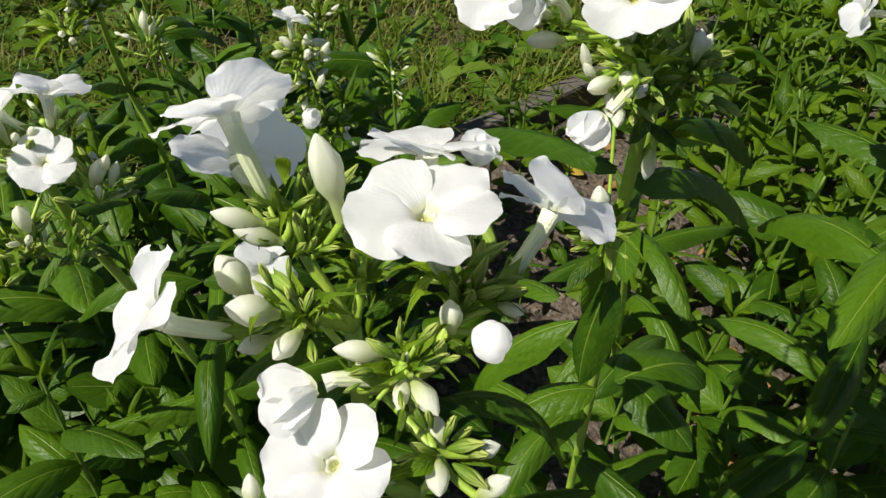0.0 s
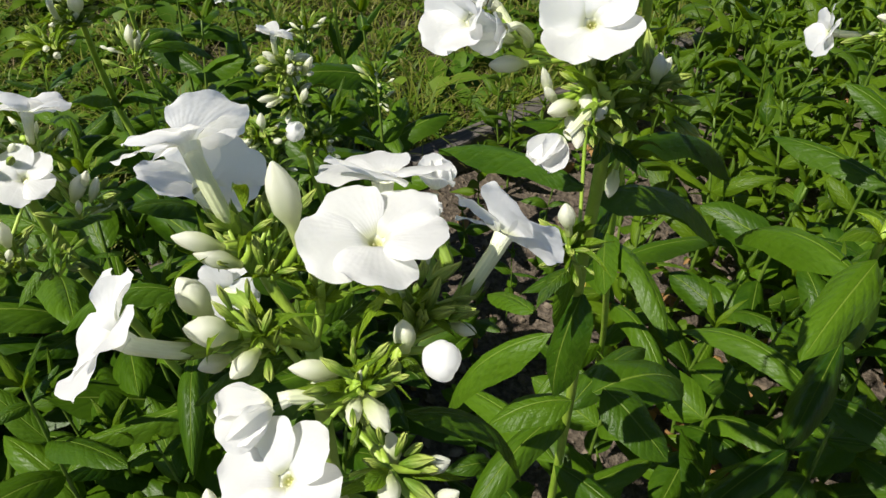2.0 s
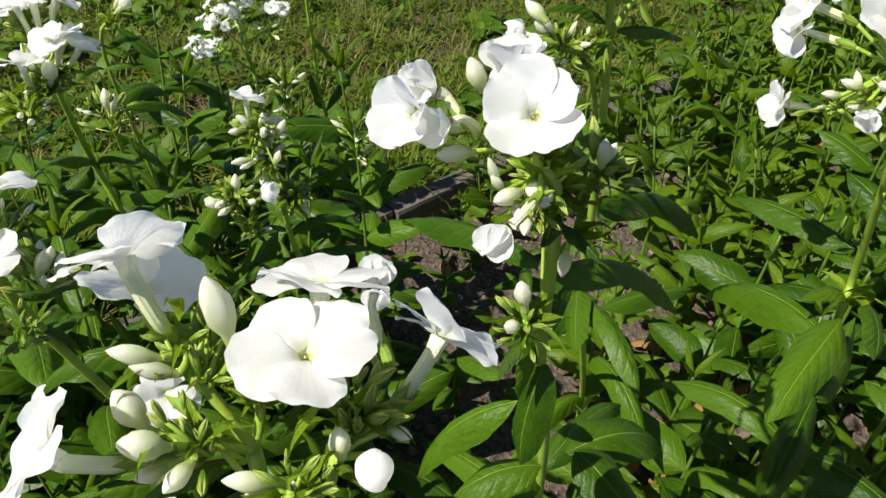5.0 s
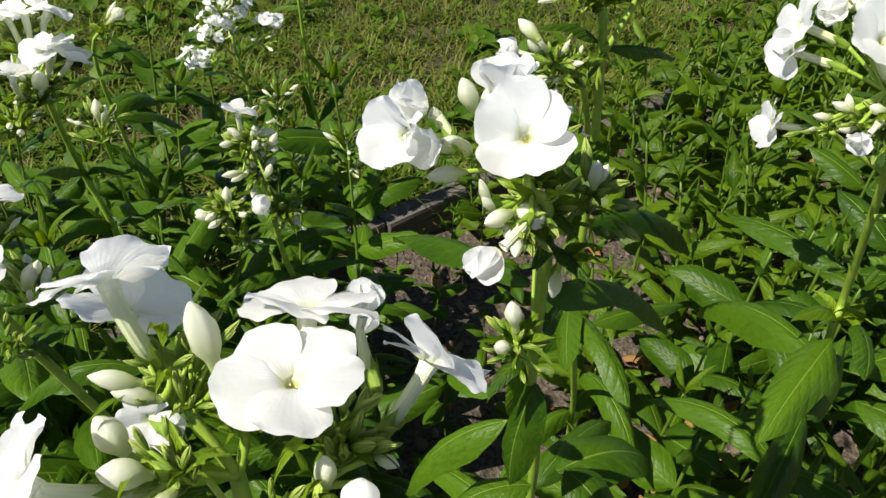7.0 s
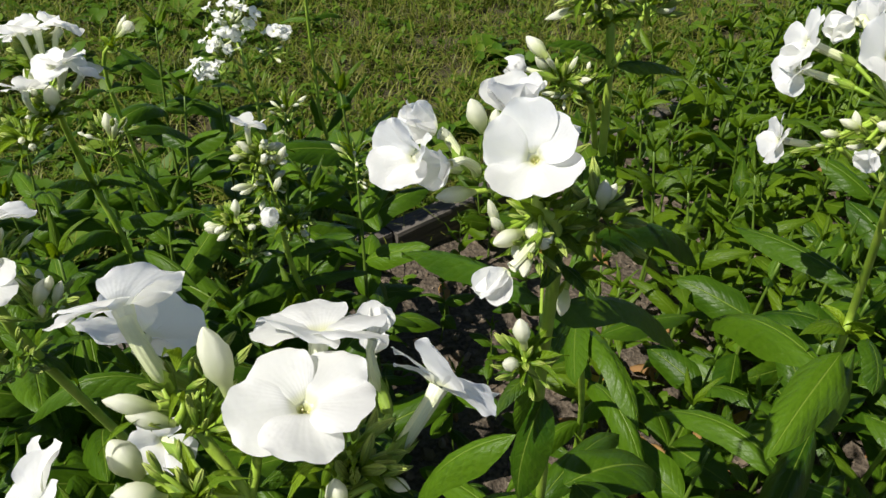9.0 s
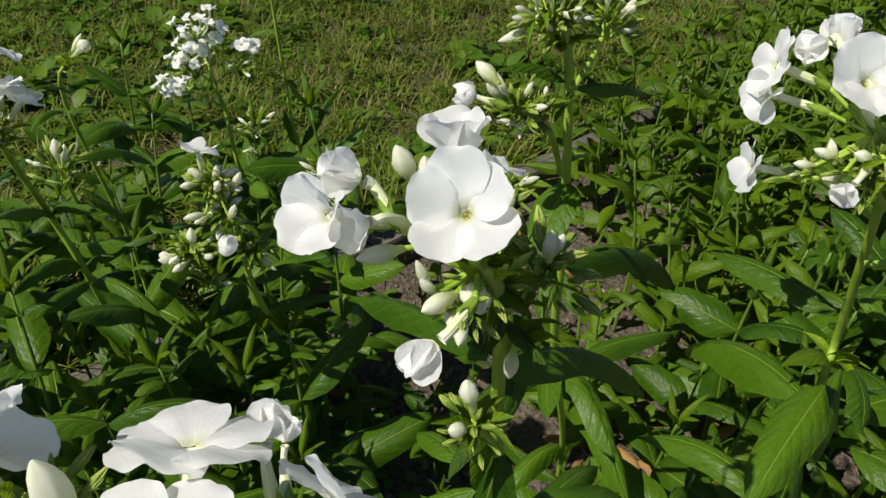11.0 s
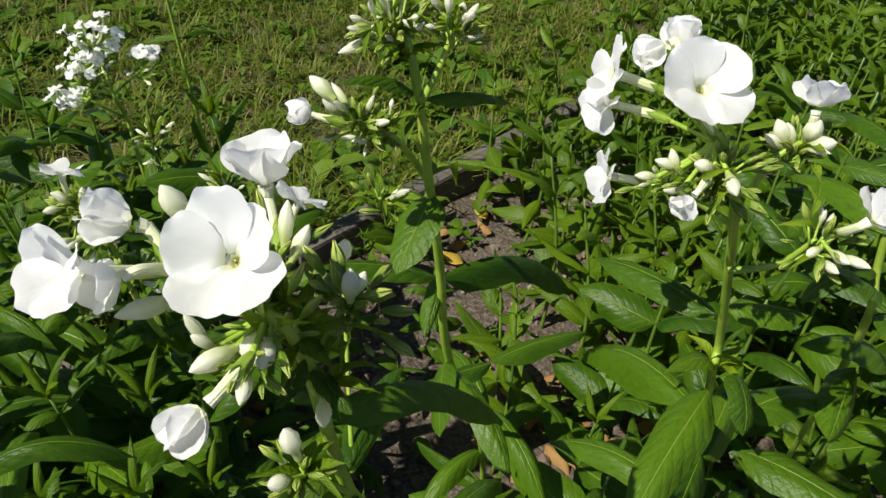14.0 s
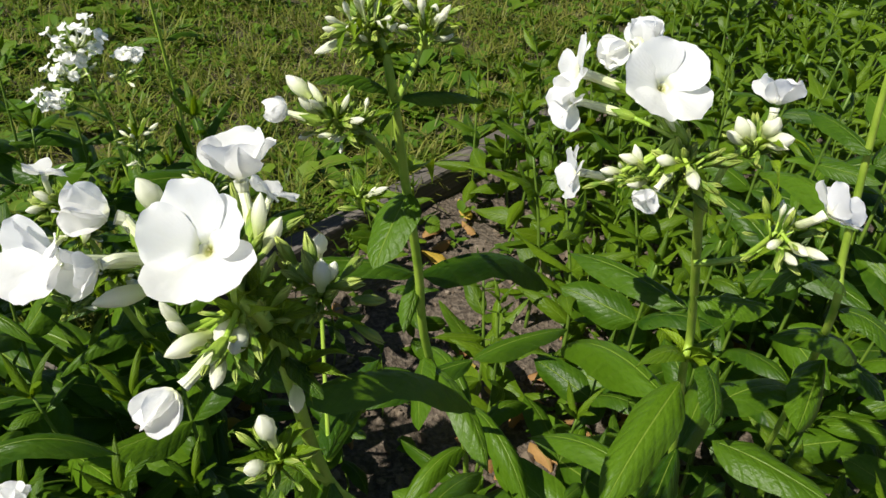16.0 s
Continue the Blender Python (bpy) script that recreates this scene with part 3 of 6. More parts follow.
flower(phlox_a, (0.056, 0.2267, 0.7549), (0.141, -0.882, 0.449), 0.0088, 20, (0.0627, 0.2236, 0.7543), (0.1034, 0.1871, 0.746), 12, 12, 20)
bud(phlox_a, (0.0741, 0.2236, 0.7984), (0.0788, 0.2213, 0.7778), 0.0070, (0.0701, 0.2208, 0.7659), 0)
bud(phlox_a, (0.053, 0.2134, 0.7838), (0.0625, 0.2176, 0.7781), 0.0044, (0.0654, 0.2232, 0.7759), 1)
bud(phlox_a, (0.0572, 0.2133, 0.7795), (0.0662, 0.217, 0.7739), 0.0042, (0.0654, 0.2232, 0.7759), 1)
bud(phlox_a, (0.0542, 0.2097, 0.7753), (0.0601, 0.208, 0.7655), 0.0069, (0.0703, 0.2076, 0.7612), 1)
bud(phlox_a, (0.0593, 0.1974, 0.7728), (0.0683, 0.2024, 0.767), 0.0066, (0.0703, 0.2076, 0.7612), 1)
bud(phlox_a, (0.0697, 0.1925, 0.7642), (0.0727, 0.2017, 0.7631), 0.0047, (0.0703, 0.2076, 0.7612), 1)
bud(phlox_a, (0.0592, 0.1991, 0.758), (0.065, 0.2042, 0.7568), 0.0043, (0.0703, 0.2076, 0.7612), 1)
bud(phlox_a, (0.0809, 0.1967, 0.7643), (0.0915, 0.2003, 0.7604), 0.0045, (0.0955, 0.1979, 0.7593), 1)
bud(phlox_a, (0.1039, 0.1876, 0.7578), (0.0973, 0.1956, 0.7587), 0.0048, (0.0955, 0.1979, 0.7593), 1)
bud(phlox_a, (0.0959, 0.1875, 0.7585), (0.0959, 0.1956, 0.7589), 0.0035, (0.0955, 0.1979, 0.7593), 1)
bud(phlox_a, (0.0849, 0.1969, 0.7589), (0.092, 0.2006, 0.7575), 0.0031, (0.0955, 0.1979, 0.7593), 1)
bud(phlox_a, (0.1033, 0.2119, 0.7664), (0.1044, 0.2091, 0.7588), 0.0051, (0.1024, 0.2105, 0.7571), 1)
bud(phlox_a, (0.1128, 0.1983, 0.7677), (0.1137, 0.2109, 0.7586), 0.0080, (0.1024, 0.2105, 0.7571), 0, True)
bud(phlox_a, (0.1201, 0.2149, 0.761), (0.1137, 0.2176, 0.7602), 0.0033, (0.1024, 0.2105, 0.7571), 1)
bud(phlox_a, (0.1055, 0.1779, 0.7442), (0.1035, 0.1863, 0.7455), 0.0050, (0.1034, 0.1871, 0.746), 1)
bud(phlox_a, (0.1169, 0.1895, 0.7474), (0.1107, 0.1887, 0.744), 0.0041, (0.1034, 0.1871, 0.746), 1)
bud(phlox_a, (0.1194, 0.1824, 0.747), (0.113, 0.1811, 0.7405), 0.0045, (0.1034, 0.1871, 0.746), 1)
bud(phlox_a, (0.1027, 0.1953, 0.7476), (0.1042, 0.1892, 0.7432), 0.0047, (0.1034, 0.1871, 0.746), 1)
bud(phlox_a, (0.0658, 0.1786, 0.744), (0.0668, 0.1753, 0.7362), 0.0037, None, 1)
spray(phlox_a, (0.0661, 0.2226, 0.7748), (-0.06, 0.386, 0.92), 26, 0.011, 1.3, 40, 0, 0.26)
spray(phlox_a, (0.0714, 0.2244, 0.7748), (0.126, 0.585, 0.801), 14, 0.011, 1.0, 41, 0, 0.24)
spray(phlox_a, (0.1054, 0.2214, 0.7626), (-0.07, 0.488, 0.87), 34, 0.013, 1.45, 42, 0, 0.24)
spray(phlox_a, (0.0703, 0.2059, 0.7629), (-0.557, -0.275, 0.784), 22, 0.01, 1.3, 43, 0.05, 0.28)
spray(phlox_a, (0.0817, 0.2241, 0.764), (-0.06, 0.386, 0.92), 10, 0.009, 1.2, 44, 0, 0.28)
spray(phlox_a, (0.0937, 0.1976, 0.7593), (-0.259, -0.592, 0.763), 16, 0.009, 1.4, 45, 0.05, 0.3)
spray(phlox_a, (0.0979, 0.1978, 0.7589), (0.244, -0.467, 0.85), 10, 0.008, 1.4, 46, 0, 0.3)
spray(phlox_a, (0.104, 0.1878, 0.7451), (0.061, -0.67, 0.74), 12, 0.011, 1.3, 47, 0.1, 0.3)
bracts(phlox_a, (0.0719, 0.2217, 0.7662), (-0.024, 0.046, 0.999), 6, 0.012, 48)
bracts(phlox_a, (0.0978, 0.2022, 0.7565), (0.036, -0.469, 0.883), 5, 0.013, 49)
bracts(phlox_a, (0.0721, 0.208, 0.761), (-0.372, -0.28, 0.885), 7, 0.011, 50)
bracts(phlox_a, (0.1039, 0.2203, 0.7599), (-0.011, -0.064, 0.998), 6, 0.013, 51)
bracts(phlox_a, (0.0818, 0.2223, 0.7588), (-0.011, -0.064, 0.998), 5, 0.012, 52)
leaf(phlox_a, (0.0828, 0.2185, 0.7515), (0.0957, 0.2334, 0.7558), 0.0063, (-0.31, -0.167, 0.936), 3, None, 0)
leaf(phlox_a, (0.0771, 0.215, 0.7466), (0.0523, 0.2039, 0.7412), 0.0082, (-0.141, 0.148, 0.979), 1, None, 0)
leaf(phlox_a, (0.1032, 0.2068, 0.7387), (0.1387, 0.2165, 0.7113), 0.0104, (0.057, 0.286, 0.957), 2, None, 0)
leaf(phlox_a, (0.0971, 0.1945, 0.7563), (0.0958, 0.1833, 0.7513), 0.0026, (0.556, -0.426, 0.714), 1, YOUNG, 0)
leaf(phlox_a, (0.1027, 0.2072, 0.7588), (0.1114, 0.2029, 0.7577), 0.0037, (-0.036, 0.161, 0.986), 4, YOUNG, 0)
leaf(phlox_a, (0.095, 0.2009, 0.7603), (0.0978, 0.2028, 0.7648), 0.0029, (0.639, -0.267, 0.721), 2, YOUNG, 0)
leaf(phlox_a, (0.0835, 0.2211, 0.7301), (0.0563, 0.2135, 0.7092), 0.0092, (-0.151, 0.284, 0.947), 1, None, 0)
leaf(phlox_a, (0.0826, 0.242, 0.6), (0.1609, 0.2751, 0.6042), 0.0213, (0, 0, 1), 0)
leaf(phlox_a, (0.0826, 0.242, 0.6), (0.0043, 0.2089, 0.6042), 0.0213, (0, 0, 1), 0)
leaf(phlox_a, (0.0829, 0.2427, 0.53), (0.0413, 0.3336, 0.535), 0.0250, (0, 0, 1), 5)
leaf(phlox_a, (0.0829, 0.2427, 0.53), (0.1245, 0.1518, 0.535), 0.0250, (0, 0, 1), 5)
leaf(phlox_a, (0.0832, 0.2435, 0.45), (0.1635, 0.3111, 0.4552), 0.0262, (0, 0, 1), 3)
leaf(phlox_a, (0.0832, 0.2435, 0.45), (0.0029, 0.1759, 0.4552), 0.0262, (0, 0, 1), 3)
leaf(phlox_a, (0.0835, 0.2442, 0.38), (0.0102, 0.3262, 0.3855), 0.0275, (0, 0, 1), 2)
leaf(phlox_a, (0.0835, 0.2442, 0.38), (0.1568, 0.1622, 0.3855), 0.0275, (0, 0, 1), 2)

# ---------- the phlox behind it, leaning, with two large open flowers ----------
phlox_b = thing("phlox_plant", (0.195, 0.49, 0.0), "garden phlox with large open white flowers above clustered buds", "flower")
stalk(phlox_b, "stem", [(0.195, 0.49, 0), (0.191, 0.472, 0.25), (0.18, 0.421, 0.509), (0.164, 0.366, 0.635), (0.1584, 0.3328, 0.7481), (0.1501, 0.3306, 0.7644), (0.1497, 0.3402, 0.7687)], [0.0034, 0.0033, 0.0031, 0.0028, 0.0025, 0.0022, 0.0016])
flower(phlox_b, (0.1458, 0.3216, 0.7901), (-0.287, -0.599, 0.748), 0.0168, 30, (0.1495, 0.3364, 0.7677), (0.1497, 0.3402, 0.7687), 3, 4, 71, 1.0, (12, 16, 4, 0, 6), CUPPED)
flower(phlox_b, (0.1088, 0.3170, 0.7902), (-0.526, -0.604, 0.599), 0.0142, 4, (0.1234, 0.3350, 0.7757), (0.1497, 0.3402, 0.7687), 14, 6, 72, 0.88, (44, 14, 12, 10, 26), CUPPED)
flower(phlox_b, (0.1192, 0.3170, 0.7878), (-0.72, -0.66, 0.10), 0.0100, 20, (0.1280, 0.3342, 0.7744), (0.1497, 0.3402, 0.7687), 42, 7, 73, 0.95, None, CUPPED)
flower(phlox_b, (0.1402, 0.3910, 0.7700), (-0.04, 0.14, 0.98), 0.0166, 0, (0.1470, 0.3720, 0.7560), (0.1497, 0.3402, 0.7687), 40, 4, 74, 1.20, None, CUPPED)
half_open(phlox_b, (0.1072, 0.3440, 0.7872), (0.1226, 0.3400, 0.7745), 0.0172, (0.1497, 0.3402, 0.7687), (-0.76, -0.20, 0.42), 7, 58)
flower(phlox_b, (0.1564, 0.363, 0.7806), (0.442, 0.444, 0.779), 0.0079, 30, (0.1518, 0.351, 0.7747), (0.1497, 0.3402, 0.7687), 10, 10, 76)
bud(phlox_b, (0.1243, 0.3422, 0.7988), (0.1292, 0.3438, 0.7859), 0.0067, (0.1497, 0.3402, 0.7687), 1)
bud(phlox_b, (0.1158, 0.3152, 0.7763), (0.1277, 0.3287, 0.771), 0.0056, (0.1497, 0.3402, 0.7687), 1)
bud(phlox_b, (0.1548, 0.3546, 0.7866), (0.1537, 0.3472, 0.7745), 0.0046, (0.1497, 0.3402, 0.7687), 1)
bud(phlox_b, (0.1608, 0.3514, 0.7802), (0.1556, 0.345, 0.7711), 0.0046, (0.1497, 0.3402, 0.7687), 1)
bud(phlox_b, (0.1328, 0.3432, 0.7952), (0.1338, 0.3439, 0.7837), 0.0051, (0.1497, 0.3402, 0.7687), 1)
bud(phlox_b, (0.1328, 0.3169, 0.7761), (0.1368, 0.3185, 0.7643), 0.0034, (0.1501, 0.3306, 0.7644), 1)
bud(phlox_b, (0.134, 0.3152, 0.7703), (0.1387, 0.318, 0.7631), 0.0034, (0.1501, 0.3306, 0.7644), 1)
bud(phlox_b, (0.1354, 0.3056, 0.7666), (0.1444, 0.3175, 0.7637), 0.0057, (0.1501, 0.3306, 0.7644), 1)
bud(phlox_b, (0.1476, 0.3122, 0.7652), (0.1489, 0.3222, 0.7638), 0.0052, (0.1501, 0.3306, 0.7644), 1)
bud(phlox_b, (0.1517, 0.3108, 0.7626), (0.1524, 0.3219, 0.7624), 0.0061, (0.1501, 0.3306, 0.7644), 1)
half_open(phlox_b, (0.1372, 0.2930, 0.7615), (0.1490, 0.3090, 0.7670), 0.0142, (0.1501, 0.3306, 0.7644), (-0.62, -0.62, -0.35), 3, 72)
bud(phlox_b, (0.1462, 0.3061, 0.7538), (0.1471, 0.3163, 0.7568), 0.0044, (0.1501, 0.3306, 0.7644), 1)
bud(phlox_b, (0.1433, 0.3078, 0.7594), (0.1444, 0.3172, 0.7602), 0.0046, (0.1501, 0.3306, 0.7644), 1)
spray(phlox_b, (0.1533, 0.3247, 0.7635), (-0.233, -0.554, 0.8), 18, 0.012, 1.4, 91, 0.0, 0.24)
spray(phlox_b, (0.1505, 0.346, 0.7703), (0.296, 0.387, 0.873), 16, 0.012, 1.2, 92, 0, 0.226)
spray(phlox_b, (0.1465, 0.3176, 0.7598), (-0.126, -0.942, 0.312), 12, 0.011, 1.2, 93, 0.0, 0.24)
bracts(phlox_b, (0.1526, 0.3356, 0.7625), (-0.026, -0.333, 0.943), 7, 0.016, 94)
bracts(phlox_b, (0.1578, 0.3319, 0.749), (-0.027, -0.499, 0.866), 7, 0.022, 95)
leaf(phlox_b, (0.1566, 0.3333, 0.7555), (0.1688, 0.3227, 0.7516), 0.0072, (0.278, -0.348, 0.895), 1, YOUNG, 0)
leaf(phlox_b, (0.1558, 0.3348, 0.7574), (0.1636, 0.3423, 0.7692), 0.0056, (0.482, -0.472, 0.738), 2, YOUNG, 0)
leaf(phlox_b, (0.1593, 0.3312, 0.7463), (0.1526, 0.3146, 0.743), 0.0077, (-0.433, -0.402, 0.807), 3, None, 0)
leaf(phlox_b, (0.1612, 0.3321, 0.7406), (0.1739, 0.319, 0.7369), 0.0085, (0.382, -0.31, 0.871), 0, None, 0)
stalk(phlox_b, "branch", [(0.1591, 0.3358, 0.7416), (0.1656, 0.3313, 0.753), (0.1714, 0.3426, 0.7595)], [0.0018, 0.0016, 0.0012])
bud(phlox_b, (0.1624, 0.4162, 0.7277), (0.1602, 0.4206, 0.7110), 0.0062, (0.1640, 0.3760, 0.6350), 0)
bud(phlox_b, (0.173, 0.3417, 0.7719), (0.1727, 0.3388, 0.7616), 0.0055, (0.1714, 0.342, 0.7588), 1)
bud(phlox_b, (0.1771, 0.3432, 0.7697), (0.1742, 0.3414, 0.7627), 0.0039, (0.1714, 0.342, 0.7588), 1)
spray(phlox_b, (0.1719, 0.3415, 0.7582), (0.093, -0.142, 0.985), 34, 0.0140, 2.0, 105, 0.03, 0.33)
bracts(phlox_b, (0.1719, 0.3415, 0.756), (0.1, -0.2, 0.9), 5, 0.014, 106)
stalk(phlox_b, "branch", [(0.1630, 0.3440, 0.7180), (0.1655, 0.3345, 0.7330), (0.1648, 0.3305, 0.7360)], [0.0015, 0.0012, 0.001])
bud(phlox_b, (0.1631, 0.3285, 0.7190), (0.1638, 0.3296, 0.7315), 0.0050, (0.1648, 0.3305, 0.7360), 1)
bracts(phlox_b, (0.1648, 0.3305, 0.7355), (0.0, -0.3, -0.5), 5, 0.015, 107)
stalk(phlox_b, "branch", [(0.1645, 0.3670, 0.6330), (0.1600, 0.3480, 0.6640), (0.1535, 0.3385, 0.6830)], [0.0016, 0.0014, 0.0011])
bud(phlox_b, (0.1487, 0.3364, 0.7090), (0.1520, 0.3369, 0.6930), 0.0070, (0.1535, 0.3385, 0.6830), 0)
bud(phlox_b, (0.1438, 0.3242, 0.6955), (0.1495, 0.3310, 0.6895), 0.0058, (0.1535, 0.3385, 0.6830), 1)
spray(phlox_b, (0.1520, 0.3355, 0.6860), (-0.141, -0.298, 0.944), 22, 0.012, 1.5, 111, 0.0, 0.32)
bracts(phlox_b, (0.1530, 0.3375, 0.6820), (-0.026, -0.333, 0.943), 8, 0.020, 112)
leaf(phlox_b, (0.1592, 0.3481, 0.7043), (0.2293, 0.3908, 0.6633), 0.0169, (-0.064, 0.365, 0.929), 1, None, 0)
leaf(phlox_b, (0.1566, 0.3511, 0.7075), (0.0903, 0.4221, 0.6785), 0.0129, (-0.06, 0.3, 0.952), 0, None, 0)
leaf(phlox_b, (0.1654, 0.3637, 0.6363), (0.1572, 0.3506, 0.5713), 0.0276, (-0.531, -0.531, 0.66), 0, None, 0)
leaf(phlox_b, (0.1634, 0.3709, 0.6431), (0.1843, 0.4263, 0.6467), 0.0202, (0.624, -0.338, 0.705), 3, None, 0)
leaf(phlox_b, (0.1569, 0.3772, 0.5925), (0.098, 0.374, 0.5316), 0.0256, (-0.142, 0.034, 0.989), 1, None, 0)
leaf(phlox_b, (0.1992, 0.4427, 0.4696), (0.2736, 0.4808, 0.4564), 0.0546, (-0.034, -0.029, 0.999), 2, None, 0)
leaf(phlox_b, (0.1592, 0.3621, 0.6587), (0.1563, 0.3554, 0.6198), 0.0161, (0.411, -0.236, 0.88), 5, None, 0)
leaf(phlox_b, (0.1479, 0.4024, 0.5832), (0.1205, 0.4434, 0.5577), 0.0202, (-0.043, 0.086, 0.995), 0, None, 0)
leaf(phlox_b, (0.1746, 0.3798, 0.5363), (0.1246, 0.3672, 0.5253), 0.0303, (-0.043, 0.086, 0.995), 1, None, 0)
leaf(phlox_b, (0.2003, 0.4228, 0.4989), (0.2425, 0.3863, 0.4814), 0.0416, (-0.036, 0.002, 0.999), 0, None, 0)
leaf(phlox_b, (0.157, 0.3585, 0.6548), (0.1425, 0.3392, 0.6516), 0.0103, (-0.241, -0.079, 0.967), 4, YOUNG, 0)
leaf(phlox_b, (0.185, 0.448, 0.44), (0.2534, 0.5342, 0.4378), 0.0297, (0, 0, 1), 2)
leaf(phlox_b, (0.185, 0.448, 0.44), (0.1166, 0.3618, 0.4378), 0.0297, (0, 0, 1), 2)
leaf(phlox_b, (0.185, 0.4515, 0.37), (0.0965, 0.5326, 0.3676), 0.0324, (0, 0, 1), 1)
leaf(phlox_b, (0.185, 0.4515, 0.37), (0.2735, 0.3704, 0.3676), 0.0324, (0, 0, 1), 1)
leaf(phlox_b, (0.185, 0.455, 0.3), (0.284, 0.5228, 0.2976), 0.0324, (0, 0, 1), 0)
leaf(phlox_b, (0.185, 0.455, 0.3), (0.086, 0.3872, 0.2976), 0.0324, (0, 0, 1), 0)
leaf(phlox_b, (0.185, 0.459, 0.22), (0.1295, 0.554, 0.2178), 0.0297, (0, 0, 1), 4)
leaf(phlox_b, (0.185, 0.459, 0.22), (0.2405, 0.364, 0.2178), 0.0297, (0, 0, 1), 4)

# ---------- the tall phlox still in bud ----------
phlox_c = thing("phlox_plant", (0.265, 0.77, 0.0), "tall garden phlox with creamy buds and few leaves", "flower")
stalk(phlox_c, "stem", [(0.265, 0.77, 0), (0.257, 0.72, 0.22), (0.2115, 0.5693, 0.5082), (0.2026, 0.5326, 0.6204), (0.1955, 0.5071, 0.696), (0.1885, 0.4966, 0.7625), (0.1831, 0.5009, 0.7843)], [0.0034, 0.0033, 0.0031, 0.0028, 0.0025, 0.0022, 0.0014])
bud(phlox_c, (0.1608, 0.4914, 0.79), (0.171, 0.4969, 0.7844), 0.0030, (0.1806, 0.5004, 0.7832), 2)
bud(phlox_c, (0.1692, 0.4945, 0.7963), (0.1722, 0.497, 0.7844), 0.0030, (0.1806, 0.5004, 0.7832), 2)
bud(phlox_c, (0.1596, 0.4896, 0.7858), (0.171, 0.4956, 0.7811), 0.0030, (0.1806, 0.5004, 0.7832), 2)
bud(phlox_c, (0.1759, 0.4964, 0.8006), (0.1783, 0.4978, 0.7854), 0.0030, (0.1806, 0.5004, 0.7832), 2)
bud(phlox_c, (0.1835, 0.4975, 0.8027), (0.182, 0.498, 0.7854), 0.0030, (0.1806, 0.5004, 0.7832), 2)
spray(phlox_c, (0.1782, 0.5003, 0.7832), (-0.336, 0.175, 0.925), 70, 0.014, 1.7, 140, 0.22, 0.28)
bracts(phlox_c, (0.1782, 0.5564, 0.7691), (-0.023, -0.051, 0.998), 12, 0.019, 141)
bracts(phlox_c, (0.1809, 0.5535, 0.7524), (-0.026, -0.333, 0.943), 9, 0.020, 142)
bracts(phlox_c, (0.1806, 0.5001, 0.7795), (-0.026, -0.333, 0.943), 12, 0.018, 143)
bracts(phlox_c, (0.1842, 0.4975, 0.7675), (-0.025, -0.23, 0.973), 10, 0.018, 144)
stalk(phlox_c, "branch", [(0.1919, 0.4951, 0.7494), (0.2007, 0.4987, 0.7672), (0.2054, 0.5007, 0.7835)], [0.0018, 0.0015, 0.0012])
bud(phlox_c, (0.2026, 0.5002, 0.7973), (0.2041, 0.4998, 0.7838), 0.0041, (0.2054, 0.5007, 0.7835), 2)
bud(phlox_c, (0.2095, 0.499, 0.7942), (0.2071, 0.4993, 0.7828), 0.0041, (0.2054, 0.5007, 0.7835), 2)
bud(phlox_c, (0.2175, 0.493, 0.7824), (0.2091, 0.4965, 0.7788), 0.0041, (0.2054, 0.5007, 0.7835), 1)
spray(phlox_c, (0.2059, 0.4999, 0.7813), (0.092, 0.176, 0.98), 46, 0.013, 1.6, 149, 0.22, 0.28)
bracts(phlox_c, (0.2082, 0.5549, 0.7673), (-0.023, -0.051, 0.998), 10, 0.017, 150)
bracts(phlox_c, (0.2067, 0.5004, 0.7798), (-0.026, -0.333, 0.943), 6, 0.018, 151)
stalk(phlox_c, "branch", [(0.1955, 0.5371, 0.6789), (0.1804, 0.4828, 0.7355), (0.1638, 0.4733, 0.7489)], [0.0019, 0.0016, 0.0012])
bud(phlox_c, (0.1446, 0.4736, 0.7707), (0.1556, 0.4674, 0.7630), 0.0068, (0.1626, 0.4737, 0.7501), 1)
furled(phlox_c, (0.1398, 0.4631, 0.7600), (0.1571, 0.4617, 0.7555), 0.0108, (0.1626, 0.4737, 0.7501), 4)
bud(phlox_c, (0.1499, 0.4689, 0.7624), (0.158, 0.4725, 0.7533), 0.0049, (0.1626, 0.4737, 0.7501), 1)
spray(phlox_c, (0.1649, 0.475, 0.7475), (-0.252, -0.291, 0.923), 46, 0.012, 1.7, 156, 0.2, 0.28)
bracts(phlox_c, (0.1637, 0.4751, 0.748), (-0.026, -0.333, 0.943), 6, 0.017, 157)
bracts(phlox_c, (0.1756, 0.4801, 0.7398), (-0.026, -0.333, 0.943), 5, 0.015, 158)
spray(phlox_c, (0.1761, 0.4803, 0.7403), (-0.149, -0.392, 0.908), 22, 0.011, 1.5, 159, 0.2, 0.3)
leaf(phlox_c, (0.1884, 0.4982, 0.7512), (0.1566, 0.4836, 0.7669), 0.0088, (-0.276, -0.097, 0.956), 1, None, 0)
leaf(phlox_c, (0.1918, 0.4991, 0.748), (0.2361, 0.5274, 0.7367), 0.0084, (0.081, -0.032, 0.996), 0, None, 0)
leaf(phlox_c, (0.1967, 0.5091, 0.6895), (0.1796, 0.4725, 0.6661), 0.0315, (-0.50, -0.55, 0.66), 5, None, 0)
leaf(phlox_c, (0.1926, 0.4986, 0.7471), (0.183, 0.4838, 0.7394), 0.0069, (-0.343, -0.419, 0.841), 2, None, 0)
leaf(phlox_c, (0.2001, 0.5411, 0.6092), (0.1305, 0.5265, 0.632), 0.0215, (-0.021, 0.085, 0.996), 0, None, 0)
